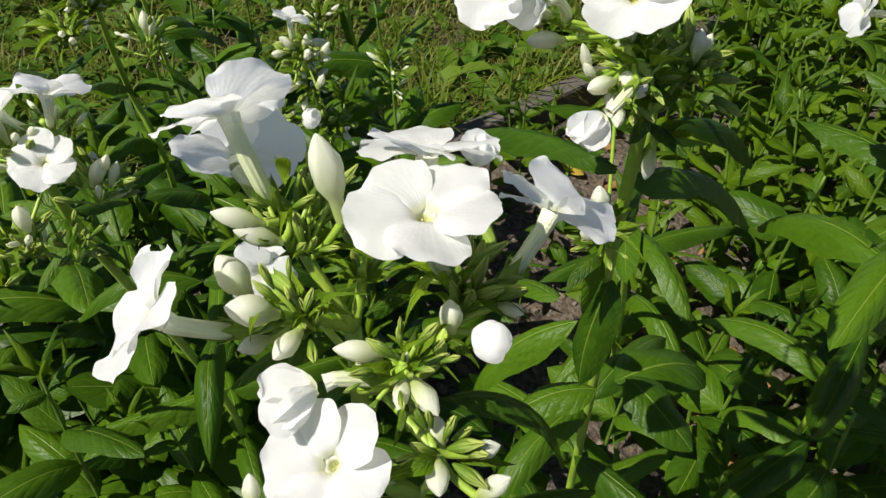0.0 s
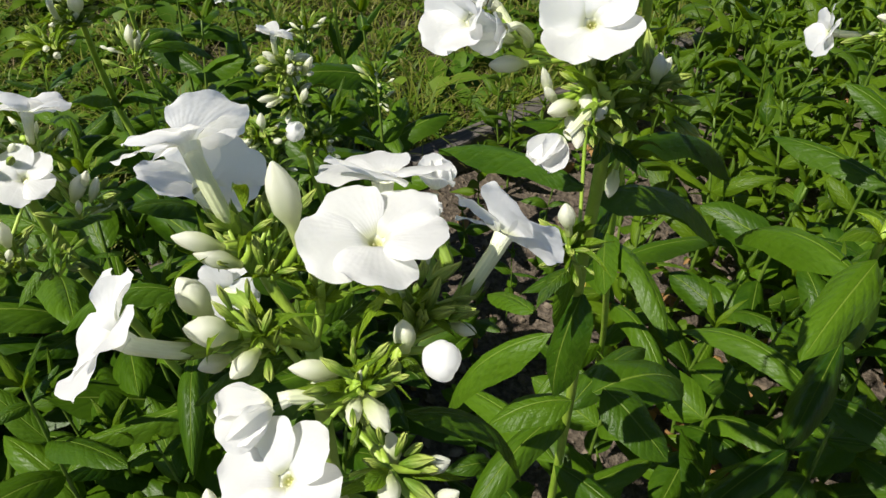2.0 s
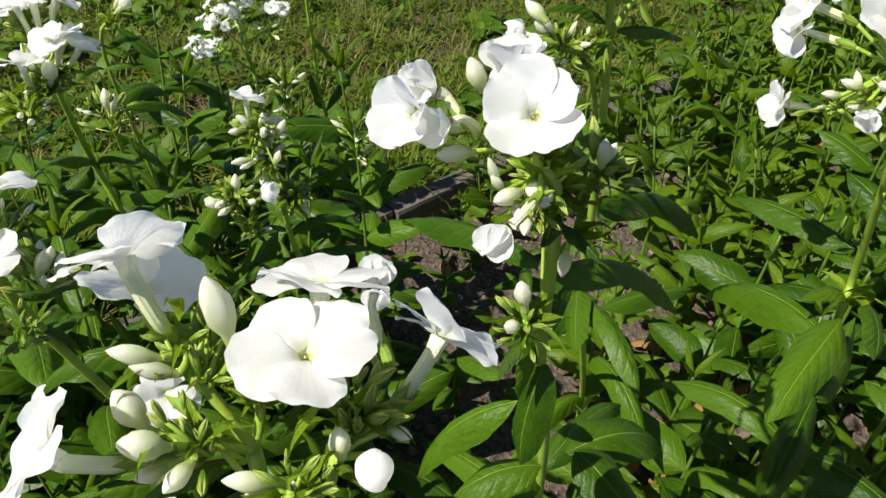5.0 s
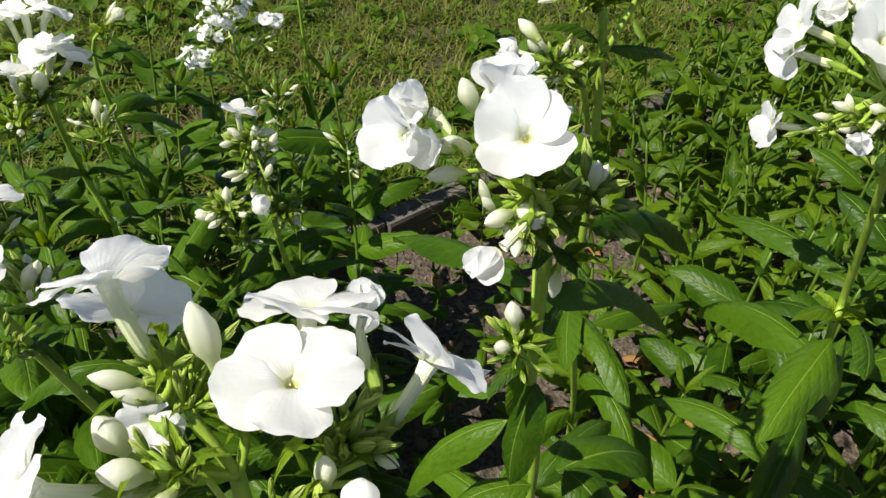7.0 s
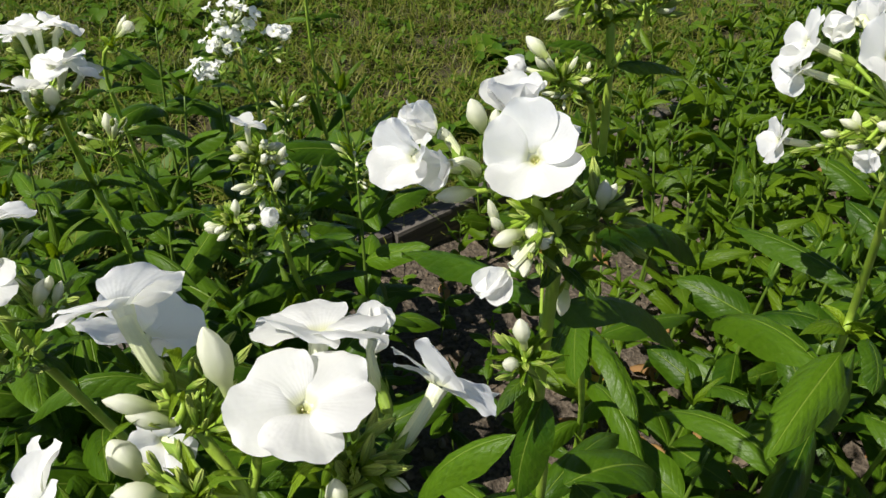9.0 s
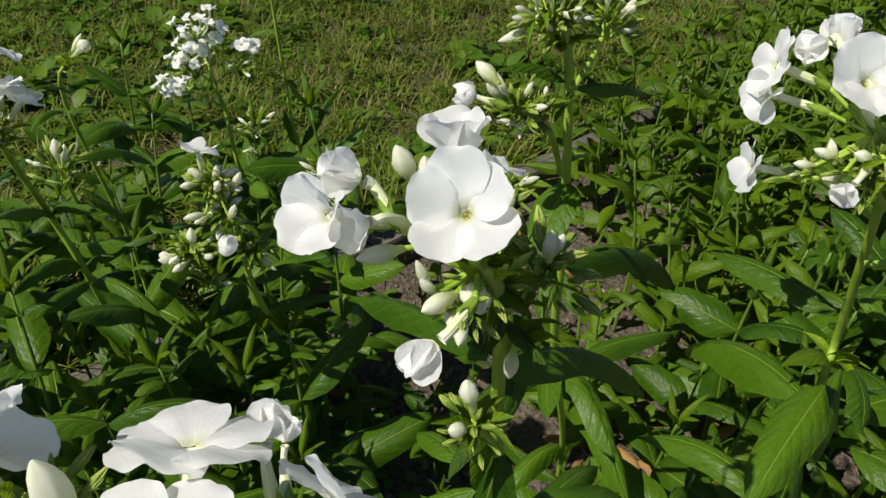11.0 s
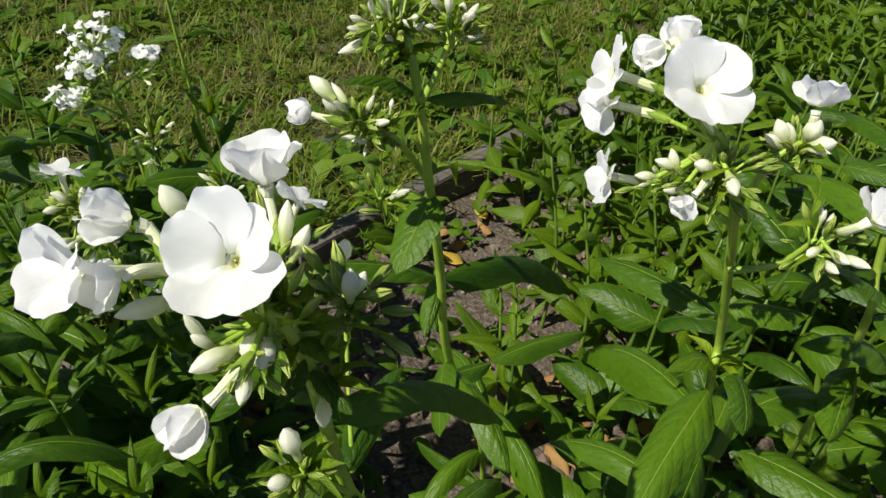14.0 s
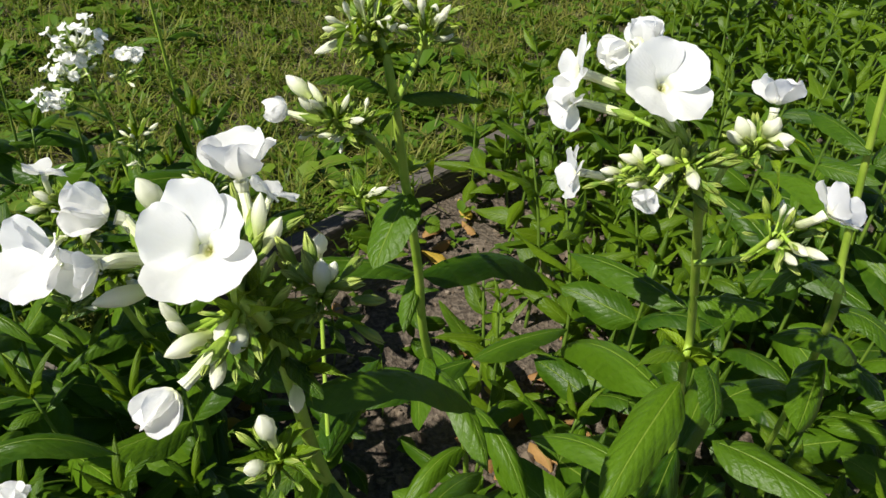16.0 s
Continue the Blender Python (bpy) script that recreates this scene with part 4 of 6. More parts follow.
leaf(phlox_c, (0.2036, 0.5406, 0.6087), (0.3058, 0.6154, 0.5514), 0.0215, (-0.021, 0.085, 0.996), 1, None, 0)
leaf(phlox_c, (0.2055, 0.5514, 0.6054), (0.1935, 0.5161, 0.5806), 0.0154, (0.482, -0.472, 0.738), 3, None, 0)
leaf(phlox_c, (0.2094, 0.5628, 0.509), (0.2537, 0.4814, 0.4977), 0.0300, (0.52, -0.051, 0.853), 1, None, 0)
leaf(phlox_c, (0.2073, 0.5657, 0.5118), (0.2031, 0.5012, 0.5095), 0.0275, (-0.64, -0.382, 0.667), 5, None, 0)
leaf(phlox_c, (0.1950, 0.5080, 0.7000), (0.2123, 0.5380, 0.6898), 0.0150, (-0.3, -0.5, 0.8), 2, BRACTS, 0)
leaf(phlox_c, (0.21, 0.5473, 0.6348), (0.2136, 0.5637, 0.64), 0.0103, (-0.025, -0.23, 0.973), 2, YOUNG, 0)
stalk(phlox_c, "branch", [(0.193, 0.5474, 0.6345), (0.1731, 0.546, 0.6516), (0.1672, 0.5424, 0.6657)], [0.0014, 0.0012, 0.001])
spray(phlox_c, (0.1677, 0.5438, 0.664), (-0.137, 0.025, 0.99), 16, 0.014, 1.3, 171, 0.25, 0.28)
bracts(phlox_c, (0.1695, 0.5442, 0.6587), (-0.026, -0.333, 0.943), 7, 0.026, 172)
leaf(phlox_c, (0.258, 0.717, 0.36), (0.3633, 0.7745, 0.3564), 0.0312, (0, 0, 1), 0)
leaf(phlox_c, (0.258, 0.717, 0.36), (0.1527, 0.6595, 0.3564), 0.0312, (0, 0, 1), 0)
leaf(phlox_c, (0.258, 0.7205, 0.29), (0.2039, 0.8387, 0.2861), 0.0338, (0, 0, 1), 4)
leaf(phlox_c, (0.258, 0.7205, 0.29), (0.3121, 0.6023, 0.2861), 0.0338, (0, 0, 1), 4)
leaf(phlox_c, (0.258, 0.724, 0.22), (0.3416, 0.8101, 0.2164), 0.0312, (0, 0, 1), 4)
leaf(phlox_c, (0.258, 0.724, 0.22), (0.1744, 0.6379, 0.2164), 0.0312, (0, 0, 1), 4)
leaf(phlox_c, (0.258, 0.7275, 0.15), (0.1843, 0.795, 0.147), 0.0260, (0, 0, 1), 3)
leaf(phlox_c, (0.258, 0.7275, 0.15), (0.3317, 0.66, 0.147), 0.0260, (0, 0, 1), 3)

# ---------- the phlox by the young shoots ----------
phlox_d = thing("phlox_plant", (0.42, 0.60, 0.0), "garden phlox with sideways white flowers over broad green leaves", "flower")
stalk(phlox_d, "stem", [(0.42, 0.6, 0), (0.416, 0.58, 0.25), (0.398, 0.54, 0.43), (0.3664, 0.4964, 0.5704), (0.3643, 0.496, 0.601), (0.3289, 0.4462, 0.7157), (0.314, 0.4281, 0.7501), (0.3031, 0.427, 0.767)], [0.003, 0.0029, 0.0028, 0.0027, 0.0025, 0.0022, 0.0018, 0.0014])
flower(phlox_d, (0.2932, 0.4251, 0.7903), (0.003, -0.632, 0.775), 0.0176, 15, (0.3046, 0.425, 0.7693), (0.3031, 0.427, 0.767), 3, 4, 184, 1.0, (14, 10, 4, 2, 10), CUPPED)
flower(phlox_d, (0.264, 0.4406, 0.7885), (-0.941, -0.106, 0.32), 0.0142, 30, (0.284, 0.4401, 0.7814), (0.3031, 0.427, 0.767), 14, 10, 185)
flower(phlox_d, (0.263, 0.4379, 0.7772), (-0.866, -0.404, 0.294), 0.0112, 50, (0.2846, 0.4355, 0.7725), (0.3031, 0.427, 0.767), 24, 12, 186)
flower(phlox_d, (0.2932, 0.4572, 0.7900), (-0.10, 0.40, 0.90), 0.0130, 12, (0.2990, 0.4380, 0.7760), (0.3031, 0.427, 0.767), 58, 6, 187, 1.1, None, CUPPED)
half_open(phlox_d, (0.2800, 0.4500, 0.7930), (0.2915, 0.4388, 0.7856), 0.0150, (0.3031, 0.427, 0.767), (-0.80, -0.30, -0.25), 5, 60)
flower(phlox_d, (0.2741, 0.4626, 0.7304), (-0.983, -0.008, 0.186), 0.0128, 0, (0.2885, 0.4487, 0.7355), (0.3031, 0.427, 0.767), 12, 10, 189)
flower(phlox_d, (0.2905, 0.403, 0.7577), (-0.669, -0.48, -0.567), 0.0086, 20, (0.2989, 0.4138, 0.7593), (0.3031, 0.427, 0.767), 52, 10, 190)
bud(phlox_d, (0.2797, 0.4206, 0.763), (0.2899, 0.4202, 0.7597), 0.0040, (0.3031, 0.427, 0.767), 1)
bud(phlox_d, (0.286, 0.423, 0.7666), (0.2893, 0.4202, 0.7572), 0.0040, (0.3031, 0.427, 0.767), 1)
bud(phlox_d, (0.2926, 0.4145, 0.7651), (0.3014, 0.4169, 0.7618), 0.0048, (0.3031, 0.427, 0.767), 1)
bud(phlox_d, (0.3061, 0.4023, 0.7589), (0.3053, 0.4127, 0.762), 0.0052, (0.3031, 0.427, 0.767), 1)
bud(phlox_d, (0.2726, 0.4182, 0.7575), (0.2815, 0.4188, 0.7567), 0.0035, (0.3031, 0.427, 0.767), 1)
bud(phlox_d, (0.2821, 0.4111, 0.7553), (0.2904, 0.4143, 0.7547), 0.0039, (0.3031, 0.427, 0.767), 1)
spray(phlox_d, (0.3078, 0.4220, 0.7560), (0.10, -0.447, 0.80), 60, 0.0125, 1.9, 197, 0.0, 0.32)
spray(phlox_d, (0.2898, 0.4418, 0.7399), (-0.92, -0.249, 0.303), 14, 0.010, 1.2, 198, 0.18, 0.26)
spray(phlox_d, (0.2933, 0.4146, 0.757), (-0.40, -0.67, 0.40), 9, 0.009, 1.2, 199, 0.1, 0.28)
stalk(phlox_d, "branch", [(0.3289, 0.4462, 0.7157), (0.3108, 0.4477, 0.7264), (0.2931, 0.4404, 0.7394)], [0.0018, 0.0015, 0.0012])
stalk(phlox_d, "branch", [(0.3289, 0.4462, 0.7157), (0.3357, 0.4475, 0.7439), (0.347, 0.4484, 0.7556)], [0.0018, 0.0015, 0.0012])
flower(phlox_d, (0.3497, 0.4486, 0.7717), (0.107, 0.401, 0.91), 0.0131, 10, (0.3501, 0.4492, 0.7578), (0.347, 0.4484, 0.7556), 46, 8, 202)
bud(phlox_d, (0.3368, 0.4518, 0.7646), (0.3431, 0.4493, 0.7537), 0.0066, (0.347, 0.4484, 0.7556), 1)
bud(phlox_d, (0.3328, 0.4504, 0.7583), (0.3422, 0.4491, 0.7525), 0.0050, (0.347, 0.4484, 0.7556), 1)
bud(phlox_d, (0.3515, 0.4455, 0.7675), (0.3488, 0.4482, 0.7571), 0.0076, (0.347, 0.4484, 0.7556), 1)
bud(phlox_d, (0.3582, 0.4405, 0.7602), (0.3494, 0.4476, 0.7542), 0.0071, (0.347, 0.4484, 0.7556), 1)
bud(phlox_d, (0.3412, 0.4516, 0.7634), (0.3451, 0.4486, 0.7542), 0.0046, (0.347, 0.4484, 0.7556), 1)
spray(phlox_d, (0.3471, 0.4489, 0.7519), (0.102, -0.23, 0.968), 26, 0.012, 1.7, 208, 0.2, 0.28)
bracts(phlox_d, (0.3486, 0.4485, 0.7502), (-0.026, -0.333, 0.943), 5, 0.02, 209)
stalk(phlox_d, "branch", [(0.3326, 0.4466, 0.6901), (0.3514, 0.4421, 0.6971), (0.3589, 0.432, 0.7187)], [0.0018, 0.0015, 0.0012])
flower(phlox_d, (0.3668, 0.4135, 0.7414), (0.798, 0.02, 0.602), 0.0139, 30, (0.363, 0.4254, 0.7274), (0.3599, 0.4297, 0.7204), 34, 12, 211)
spray(phlox_d, (0.3608, 0.4286, 0.7198), (0.324, -0.377, 0.868), 34, 0.014, 1.7, 212, 0.25, 0.28)
bud(phlox_d, (0.3652, 0.4136, 0.7196), (0.3613, 0.4235, 0.7192), 0.0046, (0.3599, 0.4297, 0.7204), 1)
bud(phlox_d, (0.3513, 0.4232, 0.7164), (0.3594, 0.4269, 0.7181), 0.0041, (0.3599, 0.4297, 0.7204), 1)
bracts(phlox_d, (0.3656, 0.495, 0.5766), (-0.026, -0.333, 0.943), 4, 0.03, 215)
leaf(phlox_d, (0.355, 0.4738, 0.5822), (0.2979, 0.3986, 0.5708), 0.0345, (-0.176, -0.378, 0.909), 0, None, 0)
leaf(phlox_d, (0.3506, 0.4753, 0.5663), (0.3084, 0.5914, 0.5115), 0.0370, (-0.126, -0.029, 0.992), 1, None, 0)
leaf(phlox_d, (0.3847, 0.47, 0.5337), (0.437, 0.4216, 0.5423), 0.0371, (-0.022, 0, 1), 0, None, 0)
leaf(phlox_d, (0.358, 0.4938, 0.6204), (0.299, 0.5572, 0.6189), 0.0278, (-0.123, 0.157, 0.98), 0, None, 0)
leaf(phlox_d, (0.3658, 0.4985, 0.5802), (0.3333, 0.4813, 0.5949), 0.0174, (-0.023, -0.065, 0.998), 4, YOUNG, 0)
leaf(phlox_d, (0.3686, 0.4943, 0.5774), (0.373, 0.4839, 0.6015), 0.0183, (0.287, -0.066, 0.956), 2, YOUNG, 0)
leaf(phlox_d, (0.342, 0.4554, 0.6619), (0.3824, 0.4518, 0.6581), 0.0240, (-0.021, 0.085, 0.996), 3, None, 0)
leaf(phlox_d, (0.3697, 0.477, 0.5928), (0.3693, 0.4444, 0.5785), 0.0272, (0.504, -0.345, 0.792), 1, None, 0)
leaf(phlox_d, (0.3875, 0.4914, 0.5381), (0.4652, 0.5201, 0.5332), 0.0361, (0.085, 0.083, 0.993), 2, None, 0)
leaf(phlox_d, (0.397, 0.5325, 0.45), (0.4618, 0.6335, 0.4464), 0.0348, (0, 0, 1), 3)
leaf(phlox_d, (0.397, 0.5325, 0.45), (0.3322, 0.4315, 0.4464), 0.0348, (0, 0, 1), 3)
leaf(phlox_d, (0.3998, 0.536, 0.38), (0.3039, 0.6238, 0.3761), 0.0377, (0, 0, 1), 2)
leaf(phlox_d, (0.3998, 0.536, 0.38), (0.4957, 0.4482, 0.3761), 0.0377, (0, 0, 1), 2)
leaf(phlox_d, (0.403, 0.54, 0.3), (0.5024, 0.6237, 0.2961), 0.0377, (0, 0, 1), 0)
leaf(phlox_d, (0.403, 0.54, 0.3), (0.3036, 0.4563, 0.2961), 0.0377, (0, 0, 1), 0)
leaf(phlox_d, (0.4062, 0.544, 0.22), (0.3356, 0.641, 0.2164), 0.0348, (0, 0, 1), 4)
leaf(phlox_d, (0.4062, 0.544, 0.22), (0.4768, 0.447, 0.2164), 0.0348, (0, 0, 1), 4)

# ---------- the leafy stem beside it ----------
phlox_e = thing("phlox_plant", (0.59, 0.73, 0.0), "leafy garden phlox stem with broad green leaves", "flower")
stalk(phlox_e, "stem", [(0.59, 0.73, 0), (0.575, 0.69, 0.25), (0.4619, 0.5187, 0.5803), (0.4462, 0.5083, 0.6462), (0.4306, 0.5013, 0.7287), (0.4241, 0.4978, 0.7684)], [0.003, 0.0028, 0.0026, 0.0024, 0.002, 0.0015])
leaf(phlox_e, (0.4915, 0.5201, 0.5544), (0.4242, 0.5096, 0.5933), 0.0334, (-0.021, 0.085, 0.996), 1, None, 0)
leaf(phlox_e, (0.445, 0.5069, 0.6433), (0.4014, 0.4983, 0.6336), 0.0212, (-0.021, 0.085, 0.996), 2, None, 0)
leaf(phlox_e, (0.4513, 0.5054, 0.6281), (0.4167, 0.4911, 0.6555), 0.0282, (0.189, -0.067, 0.98), 0, None, 0)
leaf(phlox_e, (0.4425, 0.5, 0.6718), (0.4163, 0.5735, 0.673), 0.0216, (-0.021, 0.085, 0.996), 1, None, 0)
leaf(phlox_e, (0.4311, 0.497, 0.7217), (0.418, 0.5472, 0.7238), 0.0167, (-0.021, 0.085, 0.996), 0, None, 0)
leaf(phlox_e, (0.4369, 0.5017, 0.7126), (0.4711, 0.5135, 0.729), 0.0203, (-0.021, 0.085, 0.996), 1, None, 0)
leaf(phlox_e, (0.4537, 0.5049, 0.6113), (0.4834, 0.4742, 0.6054), 0.0300, (-0.021, 0.085, 0.996), 2, None, 0)
leaf(phlox_e, (0.4746, 0.5267, 0.5475), (0.4379, 0.4744, 0.5375), 0.0324, (0.305, -0.29, 0.907), 3, None, 0)
leaf(phlox_e, (0.4777, 0.5281, 0.5513), (0.5058, 0.4962, 0.5438), 0.0336, (0.285, -0.211, 0.935), 1, None, 0)

# ---------- the small phlox on the shaded side, with two open flowers ----------
phlox_f = thing("phlox_plant", (-0.115, 0.53, 0.0), "garden phlox with two small open white flowers among buds", "flower")
stalk(phlox_f, "stem", [(-0.115, 0.53, 0), (-0.113, 0.505, 0.3), (-0.1218, 0.4009, 0.6144), (-0.1116, 0.3993, 0.6639), (-0.1085, 0.3903, 0.6813)], [0.0036, 0.0034, 0.003, 0.0024, 0.0016])
flower(phlox_f, (-0.1038, 0.3741, 0.6695), (0.086, -0.461, 0.883), 0.0165, 20, (-0.1093, 0.3851, 0.6535), (-0.1091, 0.3917, 0.6772), 8, 10, 248)
flower(phlox_f, (-0.1014, 0.3909, 0.6977), (-0.132, 0.566, 0.814), 0.0185, 10, (-0.1071, 0.3929, 0.6767), (-0.1091, 0.3917, 0.6772), 6, 9, 249)
flower(phlox_f, (-0.1273, 0.3877, 0.6875), (-0.589, 0.197, 0.784), 0.0155, 0, (-0.1144, 0.3901, 0.6761), (-0.1091, 0.3917, 0.6772), 10, 10, 250)
spray(phlox_f, (-0.1110, 0.3985, 0.6700), (-0.30, 0.60, 0.70), 24, 0.014, 1.2, 251, 0.3, 0.26)
spray(phlox_f, (-0.1232, 0.3841, 0.6663), (-0.554, -0.038, 0.832), 26, 0.017, 1.5, 252, 0.35, 0.28)
bud(phlox_f, (-0.0855, 0.392, 0.6612), (-0.0935, 0.3896, 0.6448), 0.0079, (-0.1116, 0.3993, 0.6639), 1)
bud(phlox_f, (-0.0791, 0.3942, 0.6586), (-0.0865, 0.3929, 0.643), 0.0049, (-0.1116, 0.3993, 0.6639), 1)
bud(phlox_f, (-0.1161, 0.3614, 0.6518), (-0.1171, 0.3627, 0.6348), 0.0079, (-0.1116, 0.3993, 0.6639), 1)
spray(phlox_f, (-0.0916, 0.3935, 0.6421), (0.146, 0.401, 0.904), 26, 0.016, 1.5, 256, 0.25, 0.28)
spray(phlox_f, (-0.1200, 0.3654, 0.6230), (-0.35, -0.10, 0.90), 30, 0.015, 1.4, 257, 0.2, 0.28)
spray(phlox_f, (-0.1314, 0.3639, 0.6209), (-0.376, -0.015, 0.926), 24, 0.016, 1.6, 258, 0.15, 0.28)
spray(phlox_f, (-0.1126, 0.3833, 0.6062), (-0.021, 0.026, 0.999), 16, 0.016, 1.6, 259, 0.1, 0.28)
leaf(phlox_f, (-0.1218, 0.4009, 0.6144), (-0.1093, 0.4425, 0.5954), 0.0120, (-0.036, 0.161, 0.986), 0, None, 0)
leaf(phlox_f, (-0.1221, 0.3987, 0.6121), (-0.1596, 0.407, 0.6174), 0.0119, (-0.036, 0.161, 0.986), 1, None, 0)
leaf(phlox_f, (-0.129, 0.4061, 0.5887), (-0.1047, 0.4235, 0.5534), 0.0139, (-0.036, 0.161, 0.986), 2, None, 0)
leaf(phlox_f, (-0.1303, 0.4055, 0.589), (-0.1434, 0.3784, 0.5732), 0.0129, (-0.036, 0.161, 0.986), 0, None, 0)
leaf(phlox_f, (-0.113, 0.51, 0.46), (-0.0175, 0.5396, 0.457), 0.0260, (0, 0, 1), 4)
leaf(phlox_f, (-0.113, 0.51, 0.46), (-0.2085, 0.4804, 0.457), 0.0260, (0, 0, 1), 4)
leaf(phlox_f, (-0.113, 0.51, 0.4), (-0.138, 0.6171, 0.3967), 0.0286, (0, 0, 1), 4)
leaf(phlox_f, (-0.113, 0.51, 0.4), (-0.088, 0.4029, 0.3967), 0.0286, (0, 0, 1), 4)
leaf(phlox_f, (-0.113, 0.51, 0.33), (-0.0077, 0.5675, 0.3264), 0.0312, (0, 0, 1), 3)
leaf(phlox_f, (-0.113, 0.51, 0.33), (-0.2183, 0.4525, 0.3264), 0.0312, (0, 0, 1), 3)
leaf(phlox_f, (-0.113, 0.51, 0.26), (-0.1685, 0.605, 0.2567), 0.0286, (0, 0, 1), 2)
leaf(phlox_f, (-0.113, 0.51, 0.26), (-0.0575, 0.415, 0.2567), 0.0286, (0, 0, 1), 2)
leaf(phlox_f, (-0.113, 0.51, 0.18), (-0.0508, 0.5883, 0.177), 0.0260, (0, 0, 1), 0)
leaf(phlox_f, (-0.113, 0.51, 0.18), (-0.1752, 0.4317, 0.177), 0.0260, (0, 0, 1), 0)

# ---------- the phlox with a side-on flower above two tiers of buds ----------
phlox_g = thing("phlox_plant", (-0.035, 0.82, 0.0), "garden phlox with many white buds and one side-on flower", "flower")
stalk(phlox_g, "stem", [(-0.035, 0.82, 0), (-0.035, 0.8, 0.2), (-0.051, 0.6948, 0.425), (-0.0509, 0.6634, 0.5255), (-0.0518, 0.6448, 0.5762), (-0.0531, 0.6359, 0.6044)], [0.0036, 0.0034, 0.003, 0.0027, 0.0022, 0.0015])
flower(phlox_g, (-0.0578, 0.6327, 0.6239), (-0.019, 0.472, 0.882), 0.0155, 10, (-0.058, 0.6344, 0.6048), (-0.0531, 0.6359, 0.6044), 12, 12, 277)
bud(phlox_g, (-0.0654, 0.624, 0.6133), (-0.0585, 0.6312, 0.604), 0.0059, (-0.0531, 0.6359, 0.6044), 1)
bud(phlox_g, (-0.0705, 0.616, 0.603), (-0.0623, 0.6267, 0.5987), 0.0059, (-0.0531, 0.6359, 0.6044), 1)
bud(phlox_g, (-0.0462, 0.6313, 0.6139), (-0.0489, 0.632, 0.5994), 0.0059, (-0.0531, 0.6359, 0.6044), 1)
bud(phlox_g, (-0.0295, 0.6332, 0.6078), (-0.0374, 0.6319, 0.5927), 0.0059, (-0.0531, 0.6359, 0.6044), 1)
bud(phlox_g, (-0.0376, 0.6288, 0.6046), (-0.0428, 0.6304, 0.5932), 0.0059, (-0.0531, 0.6359, 0.6044), 1)
bud(phlox_g, (-0.063, 0.6243, 0.6123), (-0.0555, 0.63, 0.5999), 0.0059, (-0.0531, 0.6359, 0.6044), 1)
bud(phlox_g, (-0.0678, 0.6042, 0.5825), (-0.0552, 0.6173, 0.5792), 0.0059, (-0.0531, 0.6359, 0.6044), 1)
bud(phlox_g, (-0.0325, 0.62, 0.5872), (-0.0383, 0.6198, 0.5739), 0.0059, (-0.0531, 0.6359, 0.6044), 1)
spray(phlox_g, (-0.052, 0.6329, 0.5986), (-0.051, 0.18, 0.982), 64, 0.014, 1.7, 286, 0.3, 0.4)
spray(phlox_g, (-0.0528, 0.6442, 0.5657), (-0.016, -0.228, 0.974), 56, 0.013, 1.9, 287, 0.28, 0.4)
spray(phlox_g, (-0.0794, 0.6315, 0.5324), (-0.263, 0.006, 0.965), 52, 0.014, 1.7, 288, 0.32, 0.4)
spray(phlox_g, (-0.0349, 0.6516, 0.52), (0.188, 0.043, 0.981), 30, 0.014, 1.7, 289, 0.32, 0.4)
spray(phlox_g, (-0.0729, 0.6368, 0.4997), (-0.038, 0.025, 0.999), 26, 0.013, 1.7, 290, 0.28, 0.4)
bud(phlox_g, (-0.0555, 0.6377, 0.5379), (-0.0475, 0.6492, 0.5222), 0.0166, (-0.0493, 0.6582, 0.5172), 0, True)
bud(phlox_g, (-0.1006, 0.616, 0.533), (-0.0892, 0.6286, 0.5248), 0.0078, (-0.0493, 0.6582, 0.5172), 1)
bud(phlox_g, (-0.0789, 0.6378, 0.5509), (-0.0803, 0.6371, 0.5314), 0.0078, (-0.0493, 0.6582, 0.5172), 1)
bracts(phlox_g, (-0.0534, 0.6385, 0.5876), (-0.007, -0.33, 0.944), 8, 0.03, 294)
bracts(phlox_g, (-0.0798, 0.633, 0.5255), (-0.007, -0.33, 0.944), 8, 0.03, 295)
bracts(phlox_g, (-0.0382, 0.6523, 0.5132), (-0.007, -0.33, 0.944), 8, 0.03, 296)
bracts(phlox_g, (-0.0518, 0.6466, 0.5589), (-0.007, -0.33, 0.944), 8, 0.03, 297)
stalk(phlox_g, "branch", [(-0.0509, 0.6634, 0.5255), (-0.0688, 0.6395, 0.5192), (-0.0784, 0.6304, 0.5304)], [0.0016, 0.0014, 0.0011])
stalk(phlox_g, "branch", [(-0.0489, 0.667, 0.4927), (-0.0369, 0.6556, 0.508), (-0.0349, 0.6516, 0.52)], [0.0016, 0.0014, 0.0011])
leaf(phlox_g, (-0.0512, 0.6661, 0.5296), (-0.1071, 0.6701, 0.5279), 0.0113, (-0.043, 0.086, 0.995), 0, None, 0)
leaf(phlox_g, (-0.0505, 0.6831, 0.4615), (-0.0056, 0.7287, 0.4532), 0.0145, (-0.043, 0.086, 0.995), 1, None, 0)
leaf(phlox_g, (-0.053, 0.6825, 0.4617), (-0.0962, 0.6585, 0.4688), 0.0152, (-0.043, 0.086, 0.995), 2, None, 0)
leaf(phlox_g, (-0.0503, 0.6998, 0.414), (0.0128, 0.7465, 0.4022), 0.0176, (-0.043, 0.086, 0.995), 0, None, 0)
leaf(phlox_g, (-0.0529, 0.6991, 0.4142), (-0.1146, 0.6557, 0.4076), 0.0171, (-0.043, 0.086, 0.995), 1, None, 0)
